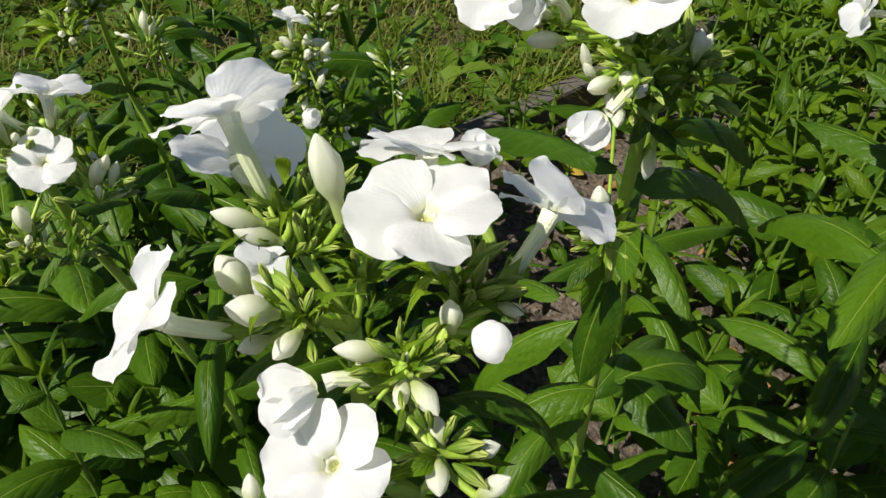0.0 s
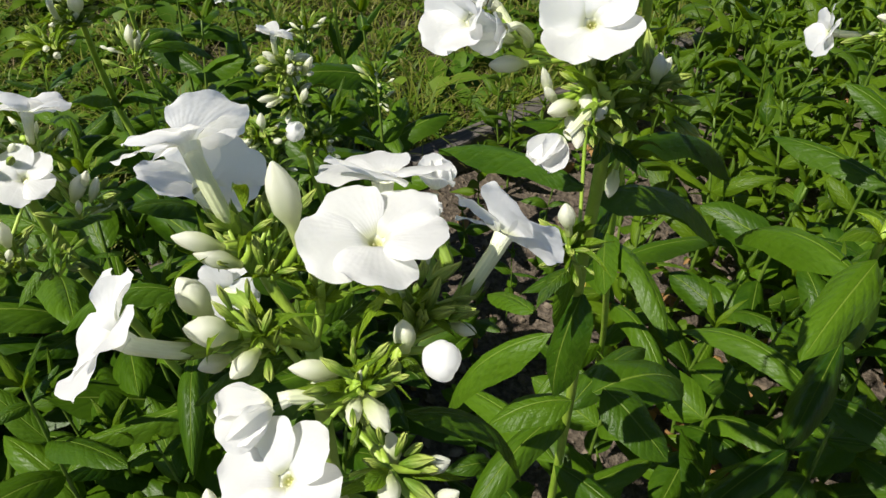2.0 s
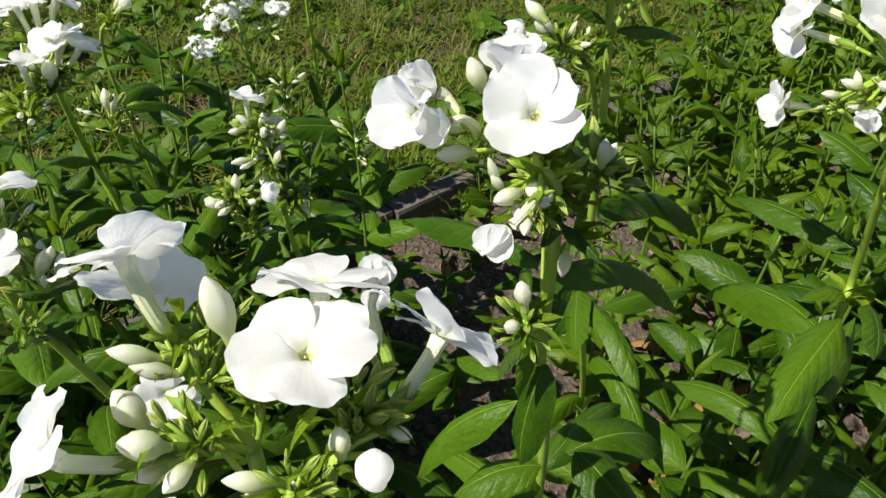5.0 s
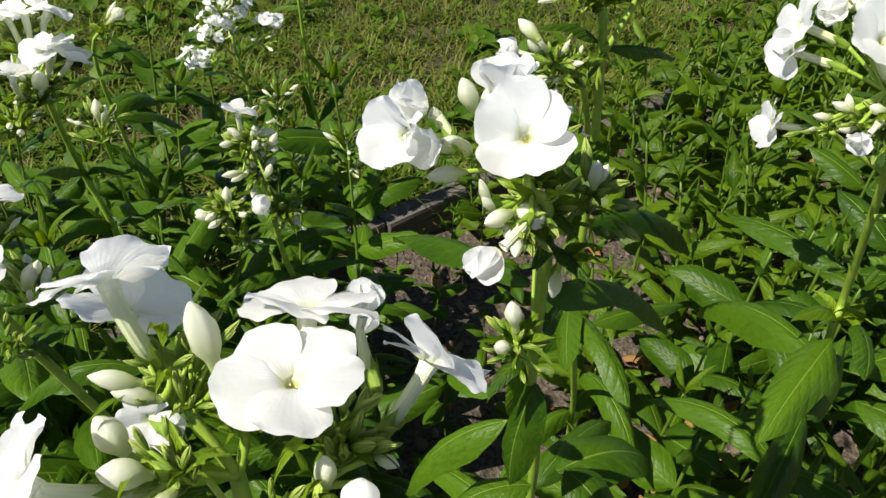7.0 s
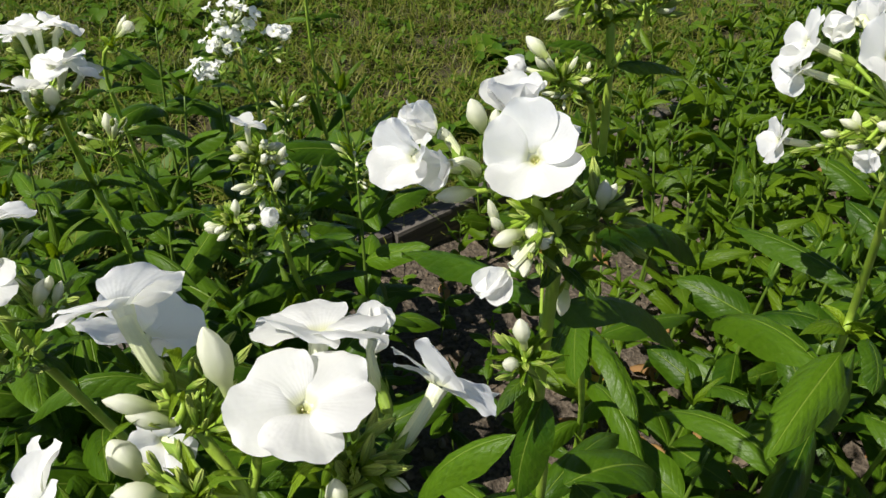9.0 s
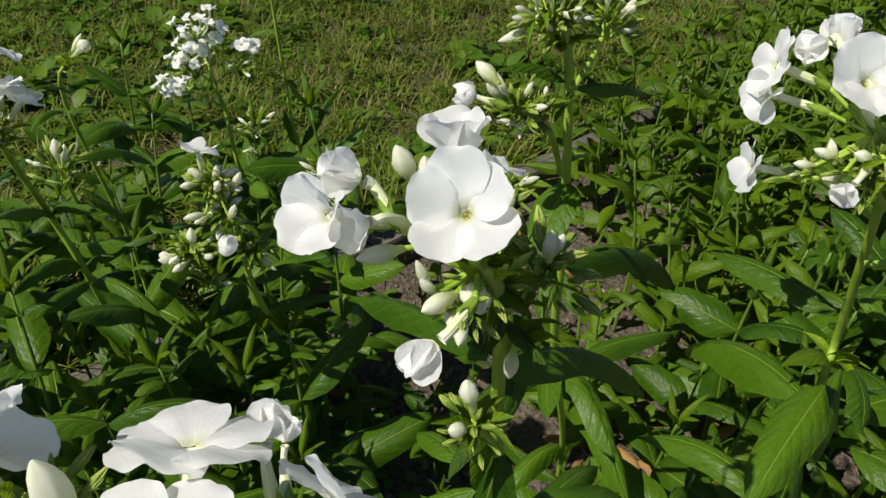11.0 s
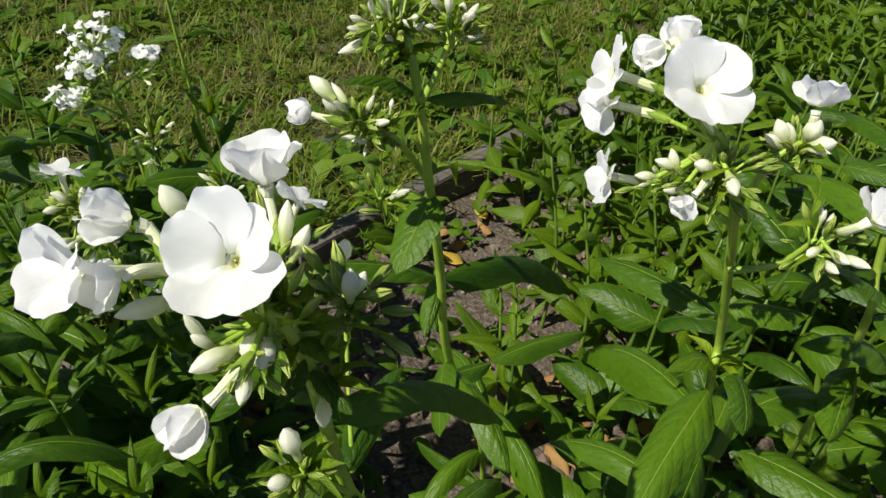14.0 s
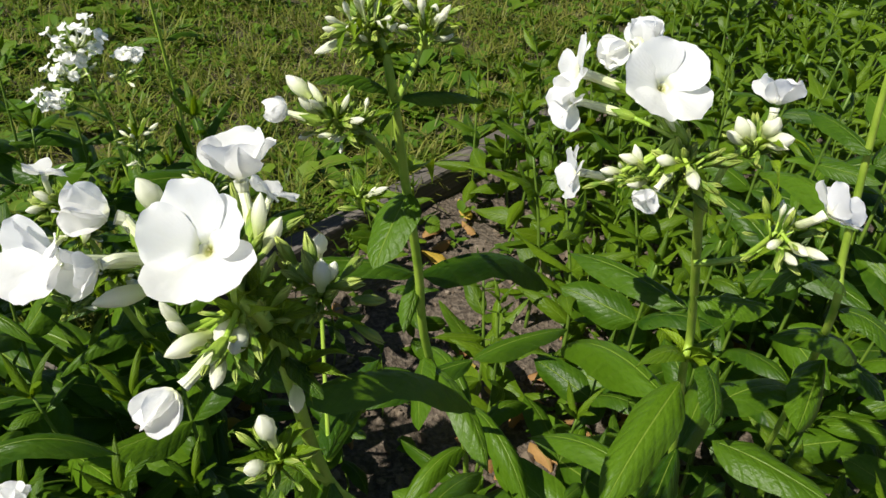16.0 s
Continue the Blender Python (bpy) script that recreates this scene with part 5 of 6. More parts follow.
leaf(phlox_g, (-0.035, 0.805, 0.26), (0.0605, 0.8346, 0.26), 0.0260, (0, 0, 1), 2)
leaf(phlox_g, (-0.035, 0.805, 0.26), (-0.1305, 0.7754, 0.26), 0.0260, (0, 0, 1), 2)
leaf(phlox_g, (-0.035, 0.805, 0.2), (-0.06, 0.9121, 0.2), 0.0286, (0, 0, 1), 2)
leaf(phlox_g, (-0.035, 0.805, 0.2), (-0.01, 0.6979, 0.2), 0.0286, (0, 0, 1), 2)
leaf(phlox_g, (-0.035, 0.805, 0.14), (0.0528, 0.8529, 0.14), 0.0260, (0, 0, 1), 2)
leaf(phlox_g, (-0.035, 0.805, 0.14), (-0.1228, 0.7571, 0.14), 0.0260, (0, 0, 1), 2)

# ---------- the phlox with flowers high at the bed's edge ----------
phlox_h = thing("phlox_plant", (-0.33, 0.90, 0.0), "garden phlox with a head of white flowers seen from the side", "flower")
stalk(phlox_h, "stem", [(-0.33, 0.9, 0), (-0.32, 0.88, 0.2), (-0.2584, 0.763, 0.3897), (-0.2639, 0.7416, 0.4819), (-0.219, 0.651, 0.6009), (-0.1966, 0.6132, 0.6542)], [0.004, 0.0038, 0.0035, 0.0032, 0.0026, 0.0016])
flower(phlox_h, (-0.1802, 0.6087, 0.6781), (-0.152, 0.148, 0.977), 0.0175, 10, (-0.1909, 0.611, 0.6556), (-0.1966, 0.6132, 0.6542), 10, 10, 314)
flower(phlox_h, (-0.1827, 0.6002, 0.6772), (-0.2, -0.431, 0.88), 0.0146, 40, (-0.1909, 0.6091, 0.652), (-0.1966, 0.6132, 0.6542), 12, 10, 315)
flower(phlox_h, (-0.1735, 0.6193, 0.6642), (0.46, 0.375, 0.805), 0.0159, 20, (-0.187, 0.6166, 0.6488), (-0.1966, 0.6132, 0.6542), 20, 12, 316)
flower(phlox_h, (-0.2009, 0.5885, 0.6642), (-0.177, 0.501, 0.847), 0.0166, 20, (-0.2048, 0.6001, 0.6395), (-0.1966, 0.6132, 0.6542), 8, 10, 317)
flower(phlox_h, (-0.1986, 0.6186, 0.6978), (-0.165, 0.307, 0.937), 0.0187, 0, (-0.202, 0.6227, 0.6673), (-0.1966, 0.6132, 0.6542), 10, 10, 318)
flower(phlox_h, (-0.1902, 0.6352, 0.694), (0.355, 0.49, 0.796), 0.0162, 30, (-0.1956, 0.6263, 0.6662), (-0.1966, 0.6132, 0.6542), 14, 12, 319)
flower(phlox_h, (-0.2138, 0.6197, 0.6931), (-0.587, 0.378, 0.716), 0.0162, 30, (-0.2083, 0.619, 0.6684), (-0.1966, 0.6132, 0.6542), 14, 12, 320)
bud(phlox_h, (-0.1895, 0.6018, 0.662), (-0.1936, 0.603, 0.6435), 0.0111, (-0.1966, 0.6132, 0.6542), 1)
bud(phlox_h, (-0.2119, 0.6105, 0.6695), (-0.2056, 0.6136, 0.6533), 0.0095, (-0.1966, 0.6132, 0.6542), 1)
spray(phlox_h, (-0.201, 0.6096, 0.6397), (-0.051, 0.18, 0.982), 44, 0.014, 1.7, 323, 0.25, 0.4)
spray(phlox_h, (-0.2202, 0.6036, 0.6156), (-0.387, -0.076, 0.919), 34, 0.014, 1.8, 324, 0.25, 0.4)
spray(phlox_h, (-0.2105, 0.6283, 0.6774), (-0.061, 0.317, 0.946), 30, 0.014, 1.5, 325, 0.25, 0.4)
bracts(phlox_h, (-0.2037, 0.6085, 0.6285), (-0.007, -0.33, 0.944), 9, 0.035, 326)
bracts(phlox_h, (-0.2111, 0.6212, 0.6629), (-0.007, -0.33, 0.944), 7, 0.03, 327)
bracts(phlox_h, (-0.2212, 0.605, 0.6075), (-0.007, -0.33, 0.944), 8, 0.035, 328)
stalk(phlox_h, "branch", [(-0.2436, 0.7768, 0.3965), (-0.2208, 0.7255, 0.502), (-0.2063, 0.6916, 0.5645)], [0.002, 0.0017, 0.0013])
bud(phlox_h, (-0.206, 0.6946, 0.5931), (-0.2072, 0.6949, 0.5711), 0.0092, (-0.2063, 0.6916, 0.5645), 1)
bud(phlox_h, (-0.1987, 0.6958, 0.5877), (-0.2048, 0.6948, 0.5685), 0.0071, (-0.2063, 0.6916, 0.5645), 1)
spray(phlox_h, (-0.2063, 0.6916, 0.5645), (-0.061, 0.317, 0.946), 24, 0.02, 1.3, 332, 0.2, 0.26)
leaf(phlox_h, (-0.2639, 0.7416, 0.4819), (-0.2514, 0.6504, 0.5447), 0.0200, (-0.043, 0.086, 0.995), 0, None, 0)
leaf(phlox_h, (-0.2616, 0.7421, 0.4805), (-0.1966, 0.7098, 0.5198), 0.0180, (-0.043, 0.086, 0.995), 1, None, 0)
leaf(phlox_h, (-0.2574, 0.7617, 0.4058), (-0.1847, 0.7827, 0.4388), 0.0221, (-0.043, 0.086, 0.995), 0, None, 0)
leaf(phlox_h, (-0.26, 0.7606, 0.4064), (-0.2671, 0.6655, 0.4599), 0.0251, (-0.043, 0.086, 0.995), 1, None, 0)
leaf(phlox_h, (-0.2575, 0.7641, 0.3812), (-0.1694, 0.7247, 0.3894), 0.0233, (-0.043, 0.086, 0.995), 2, None, 0)
leaf(phlox_h, (-0.2601, 0.763, 0.3818), (-0.2615, 0.666, 0.4192), 0.0231, (-0.043, 0.086, 0.995), 0, None, 0)
leaf(phlox_h, (-0.2547, 0.755, 0.4328), (-0.1795, 0.7272, 0.472), 0.0186, (-0.043, 0.086, 0.995), 3, None, 0)
leaf(phlox_h, (-0.222, 0.7497, 0.5429), (-0.1803, 0.8061, 0.5148), 0.0158, (-0.061, 0.317, 0.946), 1, None, 0)
leaf(phlox_h, (-0.2126, 0.7204, 0.5293), (-0.1761, 0.7334, 0.4783), 0.0164, (-0.043, 0.086, 0.995), 0, None, 0)

# ---------- the distant phlox in full bloom ----------
phlox_i = thing("phlox_plant", (-0.245, 1.30, 0.0), "garden phlox with crowded small white flower heads", "flower")
stalk(phlox_i, "stem", [(-0.245, 1.3, 0), (-0.24, 1.29, 0.2), (-0.2264, 1.1755, 0.2794), (-0.2355, 1.1778, 0.375), (-0.2409, 1.1655, 0.4257), (-0.2546, 1.1832, 0.4775)], [0.0038, 0.0036, 0.0032, 0.0028, 0.0024, 0.0016])
stalk(phlox_i, "branch", [(-0.2409, 1.1655, 0.4257), (-0.2579, 1.1868, 0.4615)], [0.0018, 0.0012])
flower(phlox_i, (-0.2594, 1.1887, 0.4984), (0.323, -0.025, 0.946), 0.0081, 24, (-0.265, 1.1933, 0.4839), (-0.2579, 1.1868, 0.4615), 6, 12, 346)
flower(phlox_i, (-0.2733, 1.1743, 0.4934), (0.098, -0.132, 0.986), 0.0090, 2, (-0.2687, 1.1914, 0.4828), (-0.2579, 1.1868, 0.4615), 6, 12, 347)
flower(phlox_i, (-0.2517, 1.1777, 0.5182), (0.028, 0.06, 0.998), 0.0108, 31, (-0.2663, 1.1943, 0.4877), (-0.2579, 1.1868, 0.4615), 6, 12, 348)
flower(phlox_i, (-0.2528, 1.1855, 0.4784), (0.475, -0.371, 0.798), 0.0099, 22, (-0.2636, 1.1926, 0.4809), (-0.2579, 1.1868, 0.4615), 6, 12, 349)
flower(phlox_i, (-0.2675, 1.1556, 0.5128), (-0.194, 0.031, 0.98), 0.0096, 61, (-0.2715, 1.1913, 0.4853), (-0.2579, 1.1868, 0.4615), 6, 12, 350)
flower(phlox_i, (-0.239, 1.173, 0.5141), (0.318, -0.115, 0.941), 0.0092, 4, (-0.262, 1.1956, 0.4866), (-0.2579, 1.1868, 0.4615), 6, 12, 351)
flower(phlox_i, (-0.2597, 1.1535, 0.4858), (-0.194, -0.666, 0.721), 0.0095, 2, (-0.2681, 1.1902, 0.4792), (-0.2579, 1.1868, 0.4615), 6, 12, 352)
flower(phlox_i, (-0.2759, 1.1945, 0.5127), (-0.432, -0.117, 0.894), 0.0079, 40, (-0.2692, 1.1939, 0.4894), (-0.2579, 1.1868, 0.4615), 6, 12, 353)
flower(phlox_i, (-0.2357, 1.1876, 0.4875), (0.673, -0.348, 0.653), 0.0107, 32, (-0.26, 1.1942, 0.4813), (-0.2579, 1.1868, 0.4615), 6, 12, 354)
flower(phlox_i, (-0.2887, 1.1709, 0.4866), (-0.553, -0.128, 0.823), 0.0086, 56, (-0.273, 1.1893, 0.4818), (-0.2579, 1.1868, 0.4615), 6, 12, 355)
flower(phlox_i, (-0.2399, 1.1868, 0.5306), (0.025, 0.048, 0.999), 0.0109, 12, (-0.2633, 1.1965, 0.4903), (-0.2579, 1.1868, 0.4615), 6, 12, 356)
flower(phlox_i, (-0.2509, 1.1632, 0.4757), (0.51, -0.384, 0.769), 0.0089, 48, (-0.2645, 1.1905, 0.4767), (-0.2579, 1.1868, 0.4615), 6, 12, 357)
flower(phlox_i, (-0.283, 1.1587, 0.5197), (-0.593, 0.014, 0.805), 0.0084, 17, (-0.2735, 1.1917, 0.4883), (-0.2579, 1.1868, 0.4615), 6, 12, 358)
flower(phlox_i, (-0.2269, 1.1878, 0.5027), (0.735, -0.115, 0.668), 0.0111, 53, (-0.2584, 1.1962, 0.4848), (-0.2579, 1.1868, 0.4615), 6, 12, 359)
spray(phlox_i, (-0.2579, 1.1868, 0.4615), (0, 0, 1), 16, 0.02, 1.6, 348, 0.3, 0.26)
stalk(phlox_i, "branch", [(-0.2378, 1.1761, 0.385), (-0.2806, 1.1599, 0.4227)], [0.0018, 0.0012])
flower(phlox_i, (-0.2771, 1.1265, 0.4441), (-0.05, -0.127, 0.991), 0.0102, 21, (-0.2976, 1.1508, 0.419), (-0.2806, 1.1599, 0.4227), 6, 12, 362)
flower(phlox_i, (-0.3015, 1.1393, 0.4285), (-0.485, -0.334, 0.808), 0.0111, 58, (-0.3011, 1.1491, 0.4188), (-0.2806, 1.1599, 0.4227), 6, 12, 363)
flower(phlox_i, (-0.2869, 1.1274, 0.4449), (0.249, 0.084, 0.965), 0.0081, 16, (-0.299, 1.151, 0.4206), (-0.2806, 1.1599, 0.4227), 6, 12, 364)
flower(phlox_i, (-0.2794, 1.1256, 0.4343), (0.371, -0.193, 0.908), 0.0110, 58, (-0.2962, 1.1507, 0.4174), (-0.2806, 1.1599, 0.4227), 6, 12, 365)
flower(phlox_i, (-0.3023, 1.1118, 0.447), (-0.496, -0.094, 0.863), 0.0099, 21, (-0.3047, 1.1484, 0.4207), (-0.2806, 1.1599, 0.4227), 6, 12, 366)
flower(phlox_i, (-0.2712, 1.1441, 0.4433), (0.31, 0.065, 0.948), 0.0081, 18, (-0.294, 1.1529, 0.42), (-0.2806, 1.1599, 0.4227), 6, 12, 367)
flower(phlox_i, (-0.2901, 1.1165, 0.4328), (-0.492, -0.432, 0.756), 0.0090, 16, (-0.3005, 1.1483, 0.4165), (-0.2806, 1.1599, 0.4227), 6, 12, 368)
flower(phlox_i, (-0.2958, 1.1215, 0.4538), (-0.052, 0.09, 0.995), 0.0094, 41, (-0.3025, 1.1503, 0.4225), (-0.2806, 1.1599, 0.4227), 6, 12, 369)
spray(phlox_i, (-0.2806, 1.1599, 0.4227), (0, 0, 1), 16, 0.02, 1.6, 305, 0.3, 0.26)
stalk(phlox_i, "branch", [(-0.2409, 1.1655, 0.4257), (-0.211, 1.1973, 0.4465)], [0.0018, 0.0012])
flower(phlox_i, (-0.1817, 1.1822, 0.4788), (-0.005, -0.12, 0.993), 0.0096, 6, (-0.1983, 1.2075, 0.4602), (-0.211, 1.1973, 0.4465), 6, 12, 372)
flower(phlox_i, (-0.197, 1.1776, 0.4825), (-0.169, -0.599, 0.782), 0.0110, 27, (-0.2014, 1.2063, 0.4597), (-0.211, 1.1973, 0.4465), 6, 12, 373)
flower(phlox_i, (-0.1905, 1.1828, 0.4873), (-0.008, 0.145, 0.989), 0.0079, 56, (-0.1998, 1.2077, 0.4618), (-0.211, 1.1973, 0.4465), 6, 12, 374)
flower(phlox_i, (-0.1844, 1.185, 0.4768), (0.296, -0.598, 0.745), 0.0104, 63, (-0.1976, 1.2071, 0.4587), (-0.211, 1.1973, 0.4465), 6, 12, 375)
flower(phlox_i, (-0.215, 1.1999, 0.4744), (-0.614, -0.106, 0.782), 0.0105, 9, (-0.2037, 1.2059, 0.4606), (-0.211, 1.1973, 0.4465), 6, 12, 376)
flower(phlox_i, (-0.1836, 1.1986, 0.479), (0.569, -0.004, 0.823), 0.0090, 48, (-0.196, 1.2088, 0.4615), (-0.211, 1.1973, 0.4465), 6, 12, 377)
spray(phlox_i, (-0.211, 1.1973, 0.4465), (0, 0, 1), 16, 0.02, 1.6, 438, 0.3, 0.26)
stalk(phlox_i, "branch", [(-0.2409, 1.1655, 0.4257), (-0.2701, 1.1738, 0.4432)], [0.0018, 0.0012])
flower(phlox_i, (-0.2749, 1.1594, 0.4653), (0.265, -0.298, 0.917), 0.0083, 31, (-0.2825, 1.1732, 0.4532), (-0.2701, 1.1738, 0.4432), 6, 12, 380)
flower(phlox_i, (-0.2801, 1.1577, 0.4691), (-0.458, -0.285, 0.842), 0.0107, 14, (-0.2861, 1.1715, 0.4529), (-0.2701, 1.1738, 0.4432), 6, 12, 381)
flower(phlox_i, (-0.2666, 1.1428, 0.489), (-0.182, 0.06, 0.982), 0.0092, 24, (-0.2839, 1.1736, 0.4555), (-0.2701, 1.1738, 0.4432), 6, 12, 382)
flower(phlox_i, (-0.2609, 1.1555, 0.4592), (0.504, -0.579, 0.641), 0.0080, 47, (-0.2811, 1.1727, 0.4509), (-0.2701, 1.1738, 0.4432), 6, 12, 383)
flower(phlox_i, (-0.2895, 1.1428, 0.4764), (-0.577, -0.014, 0.816), 0.0087, 50, (-0.289, 1.1711, 0.4546), (-0.2701, 1.1738, 0.4432), 6, 12, 384)
flower(phlox_i, (-0.2571, 1.1737, 0.4737), (0.333, -0.01, 0.943), 0.0081, 47, (-0.2796, 1.1749, 0.4543), (-0.2701, 1.1738, 0.4432), 6, 12, 385)
flower(phlox_i, (-0.2765, 1.1336, 0.4694), (-0.387, -0.628, 0.675), 0.0085, 52, (-0.2855, 1.1708, 0.4506), (-0.2701, 1.1738, 0.4432), 6, 12, 386)
spray(phlox_i, (-0.2701, 1.1738, 0.4432), (0, 0, 1), 16, 0.02, 1.6, 325, 0.3, 0.26)
leaf(phlox_i, (-0.2315, 1.1733, 0.3635), (-0.1884, 1.2178, 0.3529), 0.0126, (-0.025, 0.075, 0.997), 0, None, 0)
leaf(phlox_i, (-0.2269, 1.1749, 0.3198), (-0.185, 1.2249, 0.32), 0.0146, (-0.025, 0.075, 0.997), 1, None, 0)
leaf(phlox_i, (-0.2293, 1.1741, 0.3201), (-0.2764, 1.1453, 0.3236), 0.0144, (-0.025, 0.075, 0.997), 2, None, 0)
leaf(phlox_i, (-0.225, 1.1803, 0.2664), (-0.154, 1.2215, 0.2568), 0.0168, (-0.025, 0.075, 0.997), 0, None, 0)
leaf(phlox_i, (-0.2291, 1.1791, 0.2669), (-0.2665, 1.1401, 0.2677), 0.0147, (-0.025, 0.075, 0.997), 1, None, 0)
phlox_j = thing("phlox_plant", (-0.10, 1.36, 0.0), "slender phlox stem in bud with few leaves", "flower")
stalk(phlox_j, "stem", [(-0.1, 1.36, 0), (-0.1474, 1.2503, 0.2797), (-0.1532, 1.2242, 0.4122), (-0.1536, 1.1996, 0.5449), (-0.1505, 1.1837, 0.5939)], [0.0034, 0.003, 0.0026, 0.0022, 0.0016])
leaf(phlox_j, (-0.1474, 1.2503, 0.2797), (-0.0945, 1.3098, 0.3636), 0.0150, (-0.021, 0.085, 0.996), 0, None, 0)
leaf(phlox_j, (-0.1515, 1.2515, 0.284), (-0.1656, 1.2475, 0.3501), 0.0167, (-0.021, 0.085, 0.996), 3, None, 0)
leaf(phlox_j, (-0.1495, 1.2252, 0.4118), (-0.131, 1.2062, 0.4078), 0.0122, (-0.021, 0.085, 0.996), 1, None, 0)
leaf(phlox_j, (-0.1488, 1.2136, 0.4889), (-0.2008, 1.2156, 0.4832), 0.0103, (-0.021, 0.085, 0.996), 1, None, 0)
leaf(phlox_j, (-0.1488, 1.2136, 0.4889), (-0.1099, 1.2477, 0.4885), 0.0103, (-0.021, 0.085, 0.996), 1, None, 0)
leaf(phlox_j, (-0.1517, 1.2447, 0.2726), (-0.2022, 1.2067, 0.2793), 0.0168, (-0.021, 0.085, 0.996), 1, None, 0)
leaf(phlox_j, (-0.1436, 1.2445, 0.2677), (-0.1106, 1.2331, 0.2332), 0.0169, (-0.021, 0.085, 0.996), 1, None, 0)
spray(phlox_j, (-0.1505, 1.1837, 0.5939), (-0.014, 0.432, 0.902), 20, 0.014, 1.5, 402, 0.25, 0.4)
phlox_k = thing("phlox_plant", (-0.34, 1.02, 0.0), "thin phlox stem with one half-open white flower", "flower")
stalk(phlox_k, "stem", [(-0.34, 1.02, 0), (-0.335, 1, 0.25), (-0.3158, 0.9068, 0.5197), (-0.2912, 0.8948, 0.5715)], [0.003, 0.0028, 0.0024, 0.0016])
bud(phlox_k, (-0.2688, 0.9031, 0.5926), (-0.2873, 0.895, 0.5756), 0.0137, (-0.2912, 0.8948, 0.5715), 2)
bud(phlox_k, (-0.2767, 0.9076, 0.5992), (-0.2882, 0.8959, 0.5789), 0.0055, (-0.2912, 0.8948, 0.5715), 1)
spray(phlox_k, (-0.2923, 0.8933, 0.5695), (-0.051, 0.18, 0.982), 14, 0.012, 1.5, 407, 0.1, 0.3)
bracts(phlox_k, (-0.2938, 0.8932, 0.5656), (-0.007, -0.33, 0.944), 6, 0.03, 408)
leaf(phlox_k, (-0.3045, 0.8972, 0.5383), (-0.3184, 0.8615, 0.5589), 0.0111, (-0.043, 0.086, 0.995), 0, None, 0)
leaf(phlox_k, (-0.3056, 0.8956, 0.5362), (-0.2813, 0.9337, 0.5382), 0.0114, (-0.043, 0.086, 0.995), 1, None, 0)
leaf(phlox_k, (-0.317, 0.9006, 0.5085), (-0.3288, 0.848, 0.5186), 0.0141, (-0.043, 0.086, 0.995), 2, None, 0)
leaf(phlox_k, (-0.317, 0.9006, 0.5085), (-0.2789, 0.9218, 0.5102), 0.0130, (-0.043, 0.086, 0.995), 0, None, 0)

# ---------- ground, bed edge ----------
EDGE_A, EDGE_B = Vector((-1.6, -0.31, 0)), Vector((2.2, 3.61, 0))
EDGE_D = (EDGE_B - EDGE_A).normalized()
EDGE_N = Vector((-EDGE_D.y, EDGE_D.x, 0))


def beyond(x, y):
    """Metres past the wooden edge, on the lawn's side."""
    return (Vector((x, y, 0)) - EDGE_A).dot(EDGE_N)


def ground_height(x, y):
    s = beyond(x, y)
    h = 0.012 * noise.noise((x * 7, y * 7, 0)) + 0.007 * noise.noise((x * 23, y * 23, 3)) + 0.0035 * noise.noise((x * 60, y * 60, 5))
    return h + (0.03 if s > 0.03 else 0.0)


def build_ground():
    xs = np.concatenate([[-60, -25, -10, -5, -3], np.linspace(-1.8, 2.4, 190), [4, 6, 11, 26, 60]])
    ys = np.concatenate([[-60, -20, -6, -2, -0.6], np.linspace(0.0, 4.0, 180), [5, 7, 12, 28, 60]])
    verts = [(x, y, ground_height(x, y)) for y in ys for x in xs]
    me = mesh_of("ground", verts, grid_faces(len(ys), len(xs)), SOIL)
    bm = bmesh.new()
    bm.from_mesh(me)
    bmesh.ops.bisect_plane(bm, geom=bm.verts[:] + bm.edges[:] + bm.faces[:], plane_co=EDGE_A + EDGE_N * 0.02, plane_no=EDGE_N, dist=1e-5)
    for f in bm.faces:
        c = f.calc_center_median()
        f.material_index = 1 if beyond(c.x, c.y) > 0.02 else 0
    bm.to_mesh(me)
    bm.free()
    me.materials.append(THATCH)
    tagged(new("ground", me), "grey brown crumbly garden soil between the plants", "soil", kind="structure")


build_ground()


def beam(length, seed):
    """A weathered squared timber with worn edges."""
    r = random.Random(seed)
    prof = [(-0.5, 0.06), (-0.46, 0.0), (0.46, 0.0), (0.5, 0.05), (0.5, 0.95), (0.45, 1.0), (-0.45, 1.0), (-0.5, 0.94)]
    rows = 15
    verts = []
    for i in range(rows):
        x = length * i / (rows - 1)
        for a, b in prof:
            verts.append((x, a * 0.045 + 0.0025 * noise.noise((x * 6, a * 3, seed)), b * 0.095 - 0.03 + 0.003 * noise.noise((x * 5 + 9, b * 3, seed))))
    faces = grid_faces(rows, len(prof), True)
    faces += [tuple(range(8))[::-1], tuple((rows - 1) * 8 + j for j in range(8))]
    return mesh_of("beam", verts, faces, WOOD, smooth=False)


ang = math.atan2(EDGE_D.y, EDGE_D.x)
for i_, (s_, l_) in enumerate(((0.0, 1.30), (1.306, 0.92), (2.232, 1.10), (3.338, 1.30))):
    p_ = EDGE_A + EDGE_D * s_
    b_ = new("edging_timber", beam(l_, i_))
    b_.matrix_world = Matrix.Translation(p_) @ Matrix.Rotation(ang + (0.012 if i_ % 2 else -0.008), 4, "Z")
    tagged(b_, "weathered grey timber edging the flower bed", "edging", "bed edging")


